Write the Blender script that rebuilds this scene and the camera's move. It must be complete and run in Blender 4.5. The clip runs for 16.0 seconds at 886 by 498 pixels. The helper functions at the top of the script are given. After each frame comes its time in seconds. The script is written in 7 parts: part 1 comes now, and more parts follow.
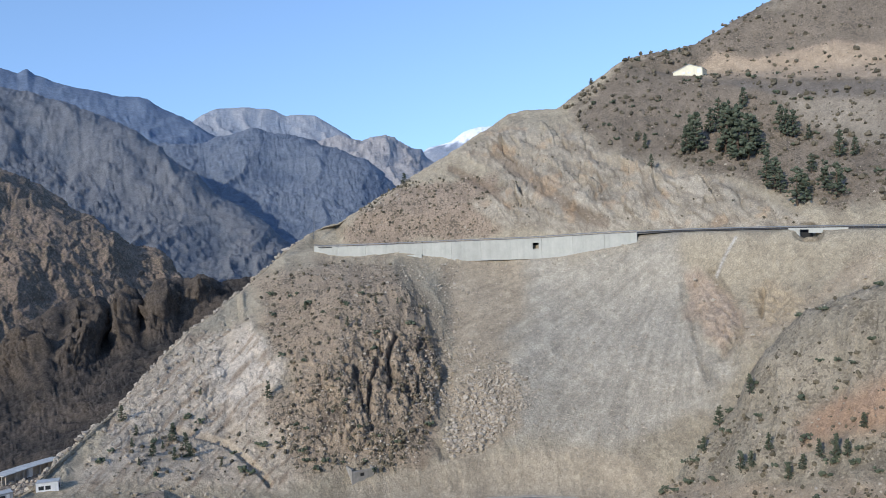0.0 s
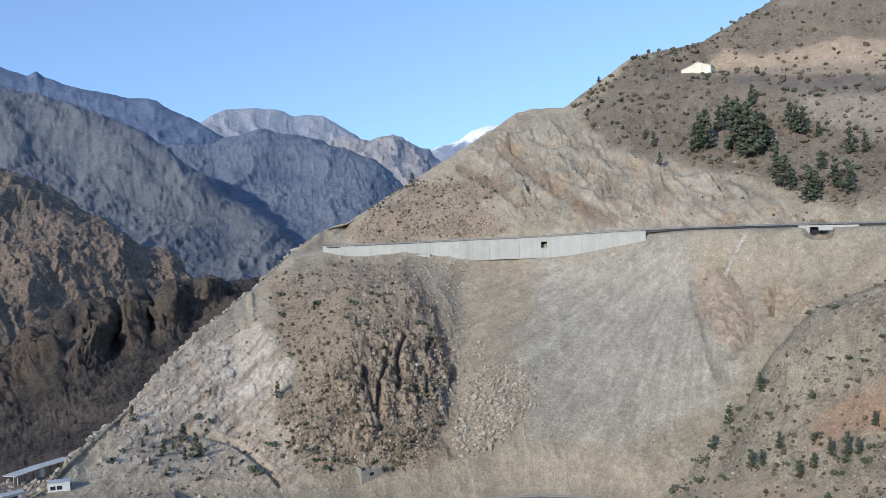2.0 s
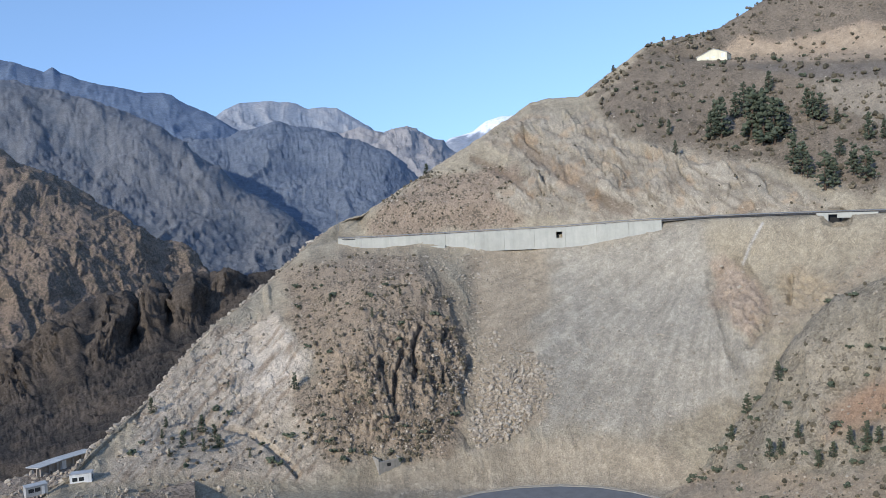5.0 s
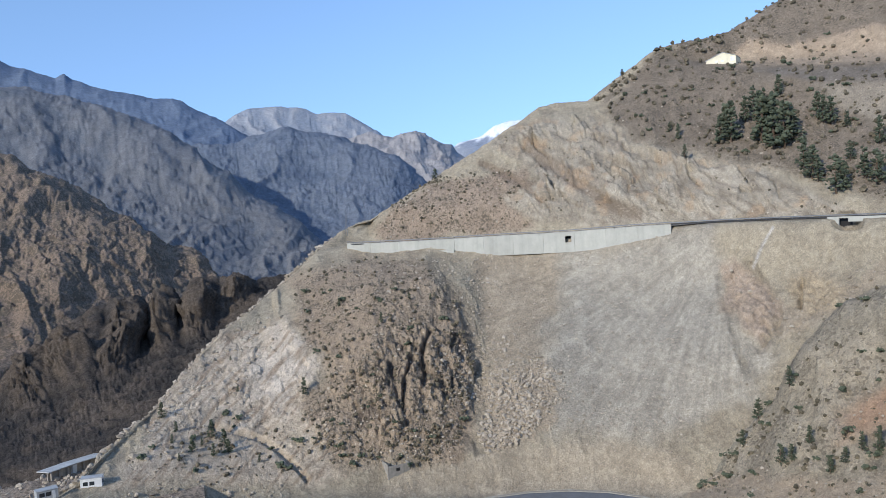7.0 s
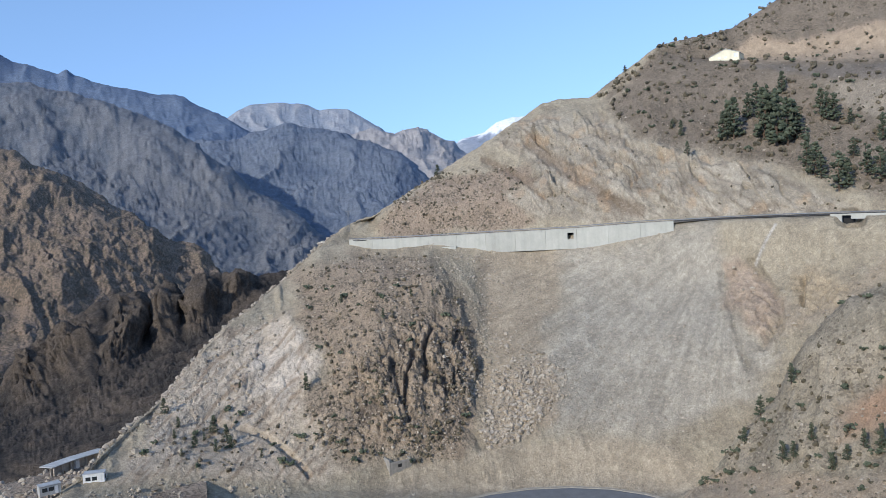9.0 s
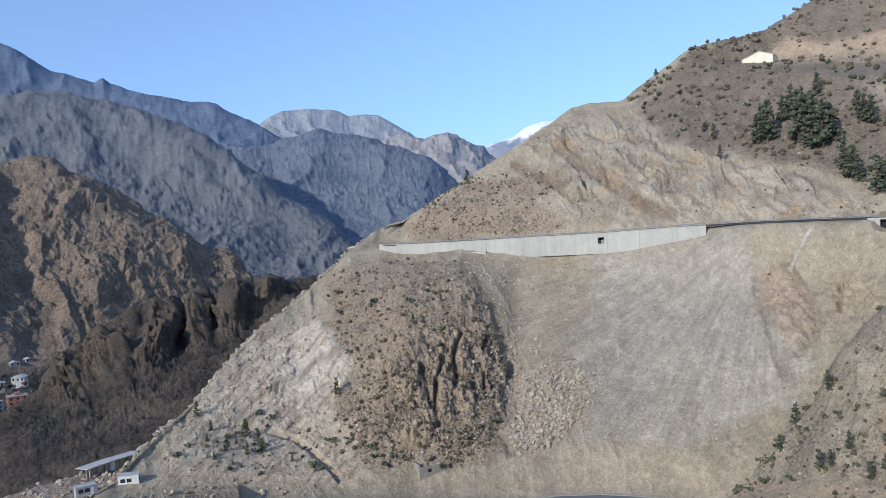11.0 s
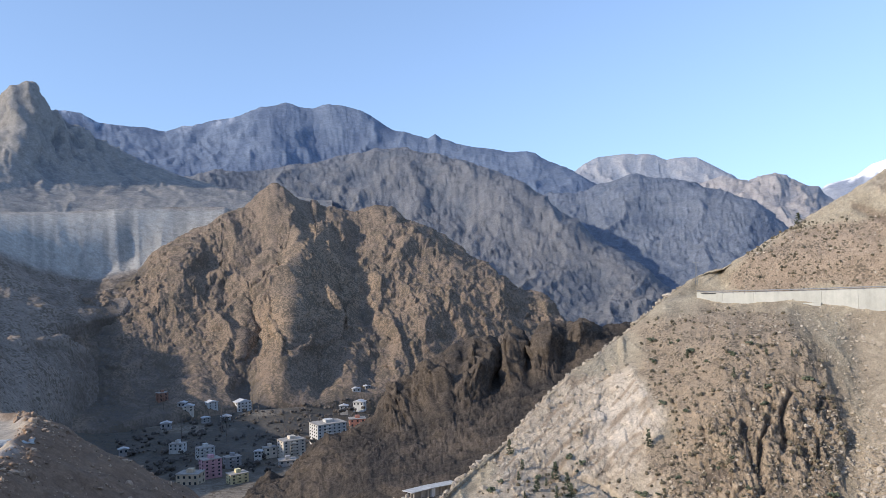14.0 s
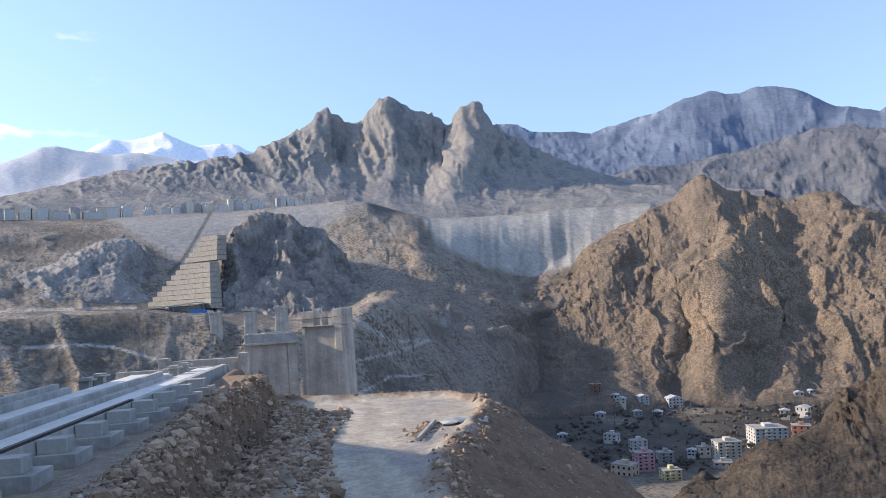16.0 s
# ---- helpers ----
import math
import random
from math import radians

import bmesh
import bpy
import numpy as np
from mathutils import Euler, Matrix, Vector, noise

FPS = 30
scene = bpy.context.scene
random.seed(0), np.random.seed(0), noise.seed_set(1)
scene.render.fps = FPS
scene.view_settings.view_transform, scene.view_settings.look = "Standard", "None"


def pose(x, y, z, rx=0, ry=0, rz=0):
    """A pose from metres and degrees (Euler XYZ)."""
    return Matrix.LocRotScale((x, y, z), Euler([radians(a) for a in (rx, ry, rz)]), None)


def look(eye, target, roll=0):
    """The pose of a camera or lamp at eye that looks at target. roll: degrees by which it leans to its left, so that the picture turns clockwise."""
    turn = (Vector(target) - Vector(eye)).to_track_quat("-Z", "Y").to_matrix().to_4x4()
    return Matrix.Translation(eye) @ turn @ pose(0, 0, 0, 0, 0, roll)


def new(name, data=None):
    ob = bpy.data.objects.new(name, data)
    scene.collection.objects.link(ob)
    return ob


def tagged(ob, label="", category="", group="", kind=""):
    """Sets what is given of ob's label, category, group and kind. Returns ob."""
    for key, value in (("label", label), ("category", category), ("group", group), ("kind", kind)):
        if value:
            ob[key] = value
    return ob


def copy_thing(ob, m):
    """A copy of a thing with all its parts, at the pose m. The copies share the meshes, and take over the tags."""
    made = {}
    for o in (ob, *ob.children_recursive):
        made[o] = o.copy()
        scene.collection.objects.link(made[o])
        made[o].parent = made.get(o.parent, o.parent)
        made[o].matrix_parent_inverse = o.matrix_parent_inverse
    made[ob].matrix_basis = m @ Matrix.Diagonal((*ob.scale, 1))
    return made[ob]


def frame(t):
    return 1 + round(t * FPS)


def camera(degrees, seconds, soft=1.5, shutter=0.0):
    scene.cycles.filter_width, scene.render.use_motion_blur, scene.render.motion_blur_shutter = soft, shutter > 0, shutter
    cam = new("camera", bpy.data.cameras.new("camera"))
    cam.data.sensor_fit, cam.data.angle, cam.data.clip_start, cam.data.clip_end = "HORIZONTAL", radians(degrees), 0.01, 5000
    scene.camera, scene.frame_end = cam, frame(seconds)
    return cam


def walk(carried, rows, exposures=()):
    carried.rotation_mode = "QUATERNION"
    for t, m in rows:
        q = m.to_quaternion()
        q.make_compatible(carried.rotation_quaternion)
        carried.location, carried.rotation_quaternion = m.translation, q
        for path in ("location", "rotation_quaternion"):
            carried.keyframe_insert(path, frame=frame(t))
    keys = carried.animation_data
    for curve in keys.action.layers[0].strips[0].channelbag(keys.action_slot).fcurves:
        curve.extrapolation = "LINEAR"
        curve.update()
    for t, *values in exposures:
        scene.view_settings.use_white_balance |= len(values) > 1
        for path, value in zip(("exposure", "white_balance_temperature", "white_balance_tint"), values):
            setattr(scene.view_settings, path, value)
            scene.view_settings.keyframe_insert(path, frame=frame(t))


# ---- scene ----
EYE = 100.0
cam = camera(59.3, 16.0, soft=0.85)
TILT, LEAN = -2.4, 1.7
ROWS = [
    (0, 0, 0, 0, -0.00, 0.00, 0.00),
    (0.5, 0, 0, 0, -0.68, -0.10, 0.32),
    (1, 0, 0, 0, -1.47, -0.11, 0.58),
    (1.5, 0, 0, 0, -0.85, -0.02, 0.25),
    (2, 0, 0, 0, 0.61, -0.04, 0.29),
    (2.5, 0, 0, 0, 1.68, -0.00, 0.51),
    (3, 0, 0, 0, 1.71, 0.04, 0.65),
    (3.5, 0, 0, 0, 1.57, -0.12, 0.91),
    (6, 0, 0, 0, 1.90, -0.82, 0.64),
    (6.5, 0, 0, 0, 2.18, -0.60, 0.76),
    (7, 0, 0, 0, 2.36, -0.34, 0.90),
    (7.5, 0, 0, 0, 2.26, -0.46, 1.25),
    (8, 0, 0, 0, 1.95, -0.68, 1.40),
    (8.5, 0, 0, 0, 1.35, -0.85, 1.11),
    (9, 0, 0, 0, 2.52, -0.60, 0.79),
    (11.5, 0, 0, 0, 6.32, -0.05, 1.05),
    (12, 0, 0, 0, 12.73, 0.40, 0.55),
    (12.5, 0, 0, 0, 21.08, 1.00, -0.12),
    (13, 0, 0, 0, 24.60, 1.75, -0.56),
    (13.5, 0, 0, 0, 24.88, 2.74, -0.83),
    (14, 0, 0, 0, 27.42, 3.14, -0.73),
    (14.5, 0, 0, 0, 33.07, 2.96, -0.68),
    (15, 0, 0, 0, 41.57, 2.53, -0.98),
    (15.5, 0, 0, 0, 50.17, 1.90, -0.54),
    (16, 0, 0, 0, 58.12, 2.45, -0.54),
]
walk(cam, [(t, pose(0, 0, EYE, TILT, LEAN, 0) @ pose(x, y, z, 90 + pitch, roll, yaw)) for t, x, y, z, yaw, pitch, roll in ROWS],
     [(0, 0.16, 5850, 8.5), (9, 0.18, 5880, 8.5), (11.5, 0.18, 5880, 9), (12, 0.13, 5850, 9.5), (12.5, 0.4, 6500, 12), (14, 0.5, 6500, 12), (16, 0.78, 6850, 14)]
     )

# ---- sky, sun ----
SUN_AZ, SUN_EL = 143.0, 25.0
world = bpy.data.worlds.new("sky")
scene.world = world
world.use_nodes = True
wn = world.node_tree
sky = wn.nodes.new("ShaderNodeTexSky")
sky.sky_type, sky.sun_disc = "NISHITA", False
sky.sun_elevation, sky.sun_rotation = radians(SUN_EL), radians(-SUN_AZ)
sky.altitude, sky.air_density, sky.dust_density, sky.ozone_density = 2500, 1.0, 0.6, 1.0


def world_node(kind, **values):
    n = wn.nodes.new("ShaderNode" + kind)
    for key, value in values.items():
        n.inputs[key].default_value = value
    return n


# a mountain sky: the pale band of a far horizon lies below the ridges
sky_way = world_node("TexCoord")
lift = world_node("Mapping", Location=(0, 0, 0.17), Scale=(1, 1, 0.6))
wn.links.new(sky_way.outputs["Generated"], lift.inputs[0])
wn.links.new(lift.outputs[0], sky.inputs[0])
# a few bright clouds on the sunny side
cloud_way = world_node("Mapping", Location=(0.3, 0.0, 0.1), Scale=(1, 1, 3.2))
wn.links.new(sky_way.outputs["Generated"], cloud_way.inputs[0])
cloud_noise = world_node("TexNoise", Scale=6.5, Detail=7.0, Roughness=0.6)
wn.links.new(cloud_way.outputs[0], cloud_noise.inputs["Vector"])
cloud_body = world_node("MapRange", **{"From Min": 0.56, "From Max": 0.68})
wn.links.new(cloud_noise.outputs["Fac"], cloud_body.inputs["Value"])
split_way = world_node("SeparateXYZ")
wn.links.new(sky_way.outputs["Generated"], split_way.inputs[0])
cloud_side = world_node("MapRange", **{"From Min": 0.16, "From Max": 0.04})
wn.links.new(split_way.outputs["Y"], cloud_side.inputs["Value"])
cloud_share = world_node("Math")
cloud_share.operation = "MULTIPLY"
wn.links.new(cloud_body.outputs[0], cloud_share.inputs[0])
wn.links.new(cloud_side.outputs[0], cloud_share.inputs[1])
clouded = wn.nodes.new("ShaderNodeMix")
clouded.data_type = "RGBA"
wn.links.new(cloud_share.outputs[0], clouded.inputs[0])
wn.links.new(sky.outputs[0], clouded.inputs[6])
clouded.inputs[7].default_value = (4.2, 4.3, 4.5, 1)
wn.links.new(clouded.outputs[2], wn.nodes["Background"].inputs[0])
wn.nodes["Background"].inputs[1].default_value = 0.205
sun = new("sun", bpy.data.lights.new("sun", "SUN"))
sun.data.energy, sun.data.angle, sun.data.color = 3.4, radians(0.6), (1.0, 0.88, 0.72)
sun_way = Vector((-math.sin(radians(SUN_AZ)) * math.cos(radians(SUN_EL)), math.cos(radians(SUN_AZ)) * math.cos(radians(SUN_EL)), math.sin(radians(SUN_EL))))
sun.matrix_world = look(sun_way * 200 + Vector((0, 0, EYE)), (0, 0, EYE))


# ---- numeric noise ----
np.seterr(over="ignore")
_rng = np.random.default_rng(7)
_GRAD = _rng.normal(size=(1024, 3)).astype(np.float32)
_GRAD /= np.linalg.norm(_GRAD, axis=1)[:, None]


def gnoise(p):
    """Gradient noise of an (n, 3) array, about -1..1."""
    p = np.asarray(p, np.float32)
    f = np.floor(p)
    q = p - f
    i = f.astype(np.int32)
    w = q * q * q * (q * (q * 6 - 15) + 10)
    total = np.zeros(len(p), np.float32)
    hx = [(i[:, 0] + k) * np.int32(73856093) for k in (0, 1)]
    hy = [(i[:, 1] + k) * np.int32(19349663) for k in (0, 1)]
    hz = [(i[:, 2] + k) * np.int32(83492791) for k in (0, 1)]
    wx, wy, wz = ([1 - w[:, k], w[:, k]] for k in range(3))
    for dx in (0, 1):
        for dy in (0, 1):
            hxy, wxy = hx[dx] ^ hy[dy], wx[dx] * wy[dy]
            for dz in (0, 1):
                h = hxy ^ hz[dz]
                h = (h ^ (h >> 13)) * np.int32(1274126177)
                g = _GRAD[(h ^ (h >> 16)) & 1023]
                total += (g[:, 0] * (q[:, 0] - dx) + g[:, 1] * (q[:, 1] - dy) + g[:, 2] * (q[:, 2] - dz)) * (wxy * wz[dz])
    return total * 1.5


def fbm(p, octaves, gain=0.5):
    out, amp = np.zeros(len(p), np.float32), 1.0
    for k in range(octaves):
        out += amp * gnoise(p * 2.03 ** k + 17.3 * k)
        amp *= gain
    return out


def ridged(p, octaves, gain=0.5):
    """Sharp crests: 0..about 1.5."""
    out, amp, prev = np.zeros(len(p), np.float32), 1.0, 1.0
    for k in range(octaves):
        n = (1 - np.abs(gnoise(p * 2.07 ** k + 31.7 * k))) ** 2 * prev
        out += amp * n
        prev, amp = np.clip(n, 0, 1), amp * gain
    return out


_RAND = _rng.random((1024, 4)).astype(np.float32)


def blocks(p):
    """Broken rock: every cell of a jittered lattice is a facet with its own height and tilt, about -0.8..0.8."""
    p = np.asarray(p, np.float32)
    i = np.floor(p - 0.5).astype(np.int32)
    best = np.full(len(p), 1e9, np.float32)
    out = np.zeros(len(p), np.float32)
    for o in np.ndindex(2, 2, 2):
        c = i + np.array(o, np.int32)
        h = (c[:, 0] * np.int32(73856093)) ^ (c[:, 1] * np.int32(19349663)) ^ (c[:, 2] * np.int32(83492791))
        h = (h ^ (h >> 13)) * np.int32(1274126177)
        h = (h ^ (h >> 16)) & 1023
        rel = p - c - 0.2 - 0.6 * _RAND[h][:, :3]
        d = (rel * rel).sum(1)
        near = d < best
        best[near] = d[near]
        g = h[near]
        out[near] = _RAND[g, 3] - 0.5 + 0.7 * (_GRAD[g] * rel[near]).sum(1)
    return out


def smooth(a, b, x):
    t = np.clip((x - a) / (b - a), 0, 1)
    return t * t * (3 - 2 * t)


# ---- materials ----
def rgb(c):
    return (c[0], c[1], c[2], 1.0)


def make_mat(name, rough=0.9, metal=0.0, spec=0.3):
    m = bpy.data.materials.new(name)
    m.use_nodes = True
    b = m.node_tree.nodes["Principled BSDF"]
    b.inputs["Roughness"].default_value = rough
    b.inputs["Metallic"].default_value = metal
    b.inputs["Specular IOR Level"].default_value = spec
    return m, m.node_tree, b


def mixer(nt, fac, a, b, mode="MIX"):
    n = nt.nodes.new("ShaderNodeMix")
    n.data_type, n.blend_type = "RGBA", mode
    for k, v in ((0, fac), (6, a), (7, b)):
        if isinstance(v, (int, float)):
            n.inputs[k].default_value = v
        elif isinstance(v, tuple):
            n.inputs[k].default_value = rgb(v)
        else:
            nt.links.new(v, n.inputs[k])
    return n.outputs[2]


def noise_at(nt, scale, detail=5, rough=0.6, stretch=(1, 1, 1), coord="Object"):
    tc = nt.nodes.new("ShaderNodeTexCoord")
    mp = nt.nodes.new("ShaderNodeMapping")
    mp.inputs["Scale"].default_value = stretch
    n = nt.nodes.new("ShaderNodeTexNoise")
    n.inputs["Scale"].default_value, n.inputs["Detail"].default_value, n.inputs["Roughness"].default_value = scale, detail, rough
    nt.links.new(tc.outputs[coord], mp.inputs[0])
    nt.links.new(mp.outputs[0], n.inputs["Vector"])
    return n.outputs["Fac"]


def ramp(nt, fac, stops):
    n = nt.nodes.new("ShaderNodeValToRGB")
    e = n.color_ramp.elements
    while len(e) < len(stops):
        e.new(0.5)
    for k, (pos, c) in enumerate(stops):
        e[k].position, e[k].color = pos, rgb(c) if isinstance(c, tuple) else (c, c, c, 1)
    nt.links.new(fac, n.inputs[0])
    return n.outputs[0]


def bumped(nt, bsdf, height, strength, distance):
    b = nt.nodes.new("ShaderNodeBump")
    b.inputs["Strength"].default_value, b.inputs["Distance"].default_value = strength, distance
    nt.links.new(height, b.inputs["Height"])
    nt.links.new(b.outputs[0], bsdf.inputs["Normal"])


def terrain_mat(name, grain, bump, contrast=0.35, rough=0.95, speck=0.0, speck_size=3.0, broad=1.0, chips=0.22, grit_share=0.25):
    """Rock and soil: the zone colours of the mesh, broken up by three scales of grain. grain: metres of the coarse scale.
    speck: share of low dark scrub, each plant about speck_size metres."""
    m, nt, b = make_mat(name, rough, 0, 0.15)
    at = nt.nodes.new("ShaderNodeAttribute")
    at.attribute_name = "zone"
    coarse = noise_at(nt, 1 / grain, 9, 0.72)
    fine = noise_at(nt, 6 / grain, 4, 0.75)
    c = mixer(nt, 1.0, at.outputs["Color"], ramp(nt, coarse, [(0.32, 1 - contrast * broad), (0.68, 1 + contrast * broad)]), "MULTIPLY")
    c = mixer(nt, 1.0, c, ramp(nt, fine, [(0.34, 1 - contrast * 0.9), (0.66, 1 + contrast * 0.9)]), "MULTIPLY")
    grit = noise_at(nt, 24 / grain, 3, 0.8)
    c = mixer(nt, 1.0, c, ramp(nt, grit, [(0.36, 1 - contrast * grit_share), (0.64, 1 + contrast * grit_share)]), "MULTIPLY")
    cell = nt.nodes.new("ShaderNodeTexVoronoi")
    tc = nt.nodes.new("ShaderNodeTexCoord")
    cell.inputs["Scale"].default_value = 4.2 / grain
    nt.links.new(tc.outputs["Object"], cell.inputs["Vector"])
    c = mixer(nt, 1.0, c, ramp(nt, cell.outputs["Color"], [(0.15, 1 - chips), (0.85, 1 + chips)]), "MULTIPLY")
    if speck:
        dots = noise_at(nt, 1 / speck_size, 2, 0.5)
        patch = noise_at(nt, 0.12 / speck_size, 3, 0.5)
        both = nt.nodes.new("ShaderNodeMath")
        both.operation = "MULTIPLY_ADD"
        nt.links.new(patch, both.inputs[0])
        both.inputs[1].default_value = 0.5
        nt.links.new(dots, both.inputs[2])
        edge = 0.92 - 0.3 * speck
        share = nt.nodes.new("ShaderNodeMath")
        share.operation = "MULTIPLY"
        nt.links.new(ramp(nt, both.outputs[0], [(edge, 0.0), (edge + 0.035, 0.85)]), share.inputs[0])
        nt.links.new(at.outputs["Alpha"], share.inputs[1])
        c = mixer(nt, share.outputs[0], c, (0.12, 0.1, 0.075))
    nt.links.new(c, b.inputs["Base Color"])
    total = nt.nodes.new("ShaderNodeMath")
    total.operation = "MULTIPLY_ADD"
    nt.links.new(fine, total.inputs[0])
    total.inputs[1].default_value = 0.4
    nt.links.new(coarse, total.inputs[2])
    bumped(nt, b, total.outputs[0], 1.0, bump)
    return m


# ---- terrain ----
def grid_mesh(name, P, colour, mat):
    """P: rows x columns x 3."""
    r, c = P.shape[:2]
    me = bpy.data.meshes.new(name)
    me.vertices.add(r * c)
    me.vertices.foreach_set("co", P.reshape(-1).astype(np.float32))
    k = np.arange((r - 1) * (c - 1))
    a = k // (c - 1) * c + k % (c - 1)
    quads = np.stack([a, a + 1, a + c + 1, a + c], 1).astype(np.int32)
    me.loops.add(quads.size)
    me.loops.foreach_set("vertex_index", quads.reshape(-1))
    me.polygons.add(len(quads))
    me.polygons.foreach_set("loop_start", np.arange(0, quads.size, 4, dtype=np.int32))
    me.polygons.foreach_set("use_smooth", np.ones(len(quads), bool))
    me.update(calc_edges=True)
    at = me.attributes.new("zone", "FLOAT_COLOR", "POINT")
    col = np.full((r * c, 4), 1.0, np.float32)
    col[:, :colour.shape[-1]] = colour.reshape(r * c, -1)
    at.data.foreach_set("color", col.reshape(-1))
    me.materials.append(mat)
    return new(name, me)


def pchip(knots, values, x):
    """Monotone cubic through values (k x n) at the knots, at x (m): m x n."""
    h = np.diff(knots)[:, None]
    d = np.diff(values, axis=0) / h
    s = np.zeros_like(values)
    s[0], s[-1] = d[0], d[-1]
    prod = d[:-1] * d[1:]
    s[1:-1] = np.where(prod > 0, 2 * prod / np.where(np.abs(d[:-1] + d[1:]) < 1e-9, 1e-9, d[:-1] + d[1:]), 0)
    i = np.clip(np.searchsorted(knots, x, side="right") - 1, 0, len(knots) - 2)
    t = ((x - knots[i]) / np.diff(knots)[i])[:, None]
    hh = h[i]
    return (values[i] * (1 + 2 * t) * (1 - t) ** 2 + s[i] * hh * t * (1 - t) ** 2 + values[i + 1] * t * t * (3 - 2 * t) + s[i + 1] * hh * t * t * (t - 1))


class Slope:
    """A mountainside swept over the compass, by guide lines from its foot over its crest to its back.
    A line's points: degrees left of ahead, metres from the viewpoint, height. amp: how rugged it is there."""

    def __init__(self):
        self.rows = []

    def line(self, amp, pts):
        self.rows.append((amp, np.array(pts), None))

    def shift(self, amp, dd, dz):
        self.rows.append((amp, None, (dd, dz)))

    def lay(self, a0, a1, columns, rows):
        az = np.linspace(a0, a1, columns)
        D, Z, A = [], [], []
        crest = max(k for k, r in enumerate(self.rows) if r[1] is not None)
        top = self.rows[crest][1]
        top_d, top_z = np.interp(az, top[:, 0], top[:, 1]), np.interp(az, top[:, 0], top[:, 2])
        top_t = (top_z - EYE) / top_d
        for k, (amp, pts, move) in enumerate(self.rows):
            if pts is None:
                d, z = D[-1] + move[0], Z[-1] + move[1]
            else:
                d, z = np.interp(az, pts[:, 0], pts[:, 1]), np.interp(az, pts[:, 0], pts[:, 2])
                if k < crest:
                    w = max(3, int(columns * 0.012)) | 1
                    ker = np.hanning(w + 2)[1:-1]
                    ker /= ker.sum()
                    d, z = (np.convolve(np.pad(v, w // 2, mode="edge"), ker, "valid") for v in (d, z))
                    d = np.minimum(d, top_d - 0.5 * (crest - k))
                    over = np.clip((z - EYE) / d - top_t + 0.0002 * (crest - k), 0, None)
                    z = z - over * d
            D.append(d), Z.append(z), A.append(amp)
        D, Z = np.array([D[0] - 12] + D), np.array([Z[0] - 60] + Z)
        A, crest = [0.2] + A, crest + 1
        el = np.degrees(np.arctan2(Z - EYE, D))
        step = np.sqrt(np.diff(el, axis=0) ** 2 + (8 * np.diff(D, axis=0) / D[:-1]) ** 2).mean(1) + 0.05
        step[crest:] *= 0.3
        step[0] = 0.3
        knots = np.concatenate([[0], np.cumsum(step)])
        x = np.linspace(0, knots[-1], rows)
        at = [int(np.argmin(np.abs(x - q))) for q in knots]
        for q, i in zip(knots, at):
            x[i] = q
        d, z = pchip(knots, D, x), pchip(knots, Z, x)
        amp = np.interp(x, knots, A)[:, None] * np.ones((1, columns))
        a = np.radians(az)[None, :]
        P = np.stack([-np.sin(a) * d, np.cos(a) * d, z], 2)
        self.az, self.level = az, np.interp(x, knots, np.arange(len(knots)))
        return P, amp

    def normals(self, P):
        n = np.cross(np.gradient(P, axis=1), np.gradient(P, axis=0))
        n /= np.linalg.norm(n, axis=2, keepdims=True) + 1e-9
        flip = np.sign(np.median(n[..., 2]))
        return n * (flip if flip else 1)


def blend(col, other, mask):
    return col + (np.asarray(other, np.float32) - col) * mask[..., None]


near_hill = Slope()
near_hill.line(0.2, [(-35.01, 150, 42.8), (-16.39, 160, 30.4), (0.08, 170, 24.4), (20.34, 160, 35), (32.48, 150, 46.2)])
near_hill.line(0.15, [(-35.01, 180, 41.9), (-20.25, 198, 28.6), (-12.9, 204, 24.4), (-4.26, 206, 23.8), (0.8, 204, 24), (8.34, 200, 27), (20.2, 196, 32), (28.58, 190, 38.6), (32.38, 180, 42.1)])
near_hill.line(0.35, [(-35.01, 183, 45.4), (-29.53, 190, 40.5), (-20.27, 202, 32.9), (-15.71, 210, 31.2), (-12.57, 215, 33.9), (-8.51, 218, 33.9), (-3.1, 217, 33.7), (0.7, 213, 33), (6.61, 208, 31.6), (12.76, 206, 32.4), (18.98, 205, 36.2), (22.29, 204, 39.2), (25.48, 202, 39.7), (28.53, 200, 39.6), (32.3, 195, 42.8)])
near_hill.line(0.8, [(-35.01, 200, 59.8), (-29.56, 206, 55.4), (-22.16, 218, 47.8), (-16.56, 226, 43.8), (-8.58, 230, 42), (-2.33, 226, 40.7), (0.22, 222.5, 37.7), (2.32, 220, 39.5), (7.32, 217, 41.3), (12.23, 220, 40.4), (16.19, 224, 40), (19.98, 226, 42), (23.59, 228, 44.2), (26.08, 224, 41.3), (28.51, 205, 39.7)])
near_hill.line(1, [(-35.01, 217, 70.8), (-29.58, 224, 67.3), (-22.21, 235, 61.3), (-16.63, 243, 57.7), (-8.67, 250, 54.3), (-2.43, 246, 51.8), (-0.1, 243, 49), (1.75, 241.5, 53.2), (3.83, 240.5, 55.5), (7.99, 236, 55.4), (12.07, 242, 52.7), (16.02, 250, 51.6), (19.83, 250, 51.5), (23.55, 236, 46.2), (26.07, 226, 41.6)])
near_hill.line(0.7, [(-35.01, 238, 83.7), (-29.6, 246, 81.3), (-24.03, 256, 77), (-16.7, 268, 73.1), (-8.76, 277, 69.5), (-0.47, 278, 68.2), (1.8, 275, 72.9), (3.66, 273, 75.4), (7.8, 271, 74.4), (11.88, 277, 69.7), (15.88, 278, 62.9), (19.75, 266, 57.5)])
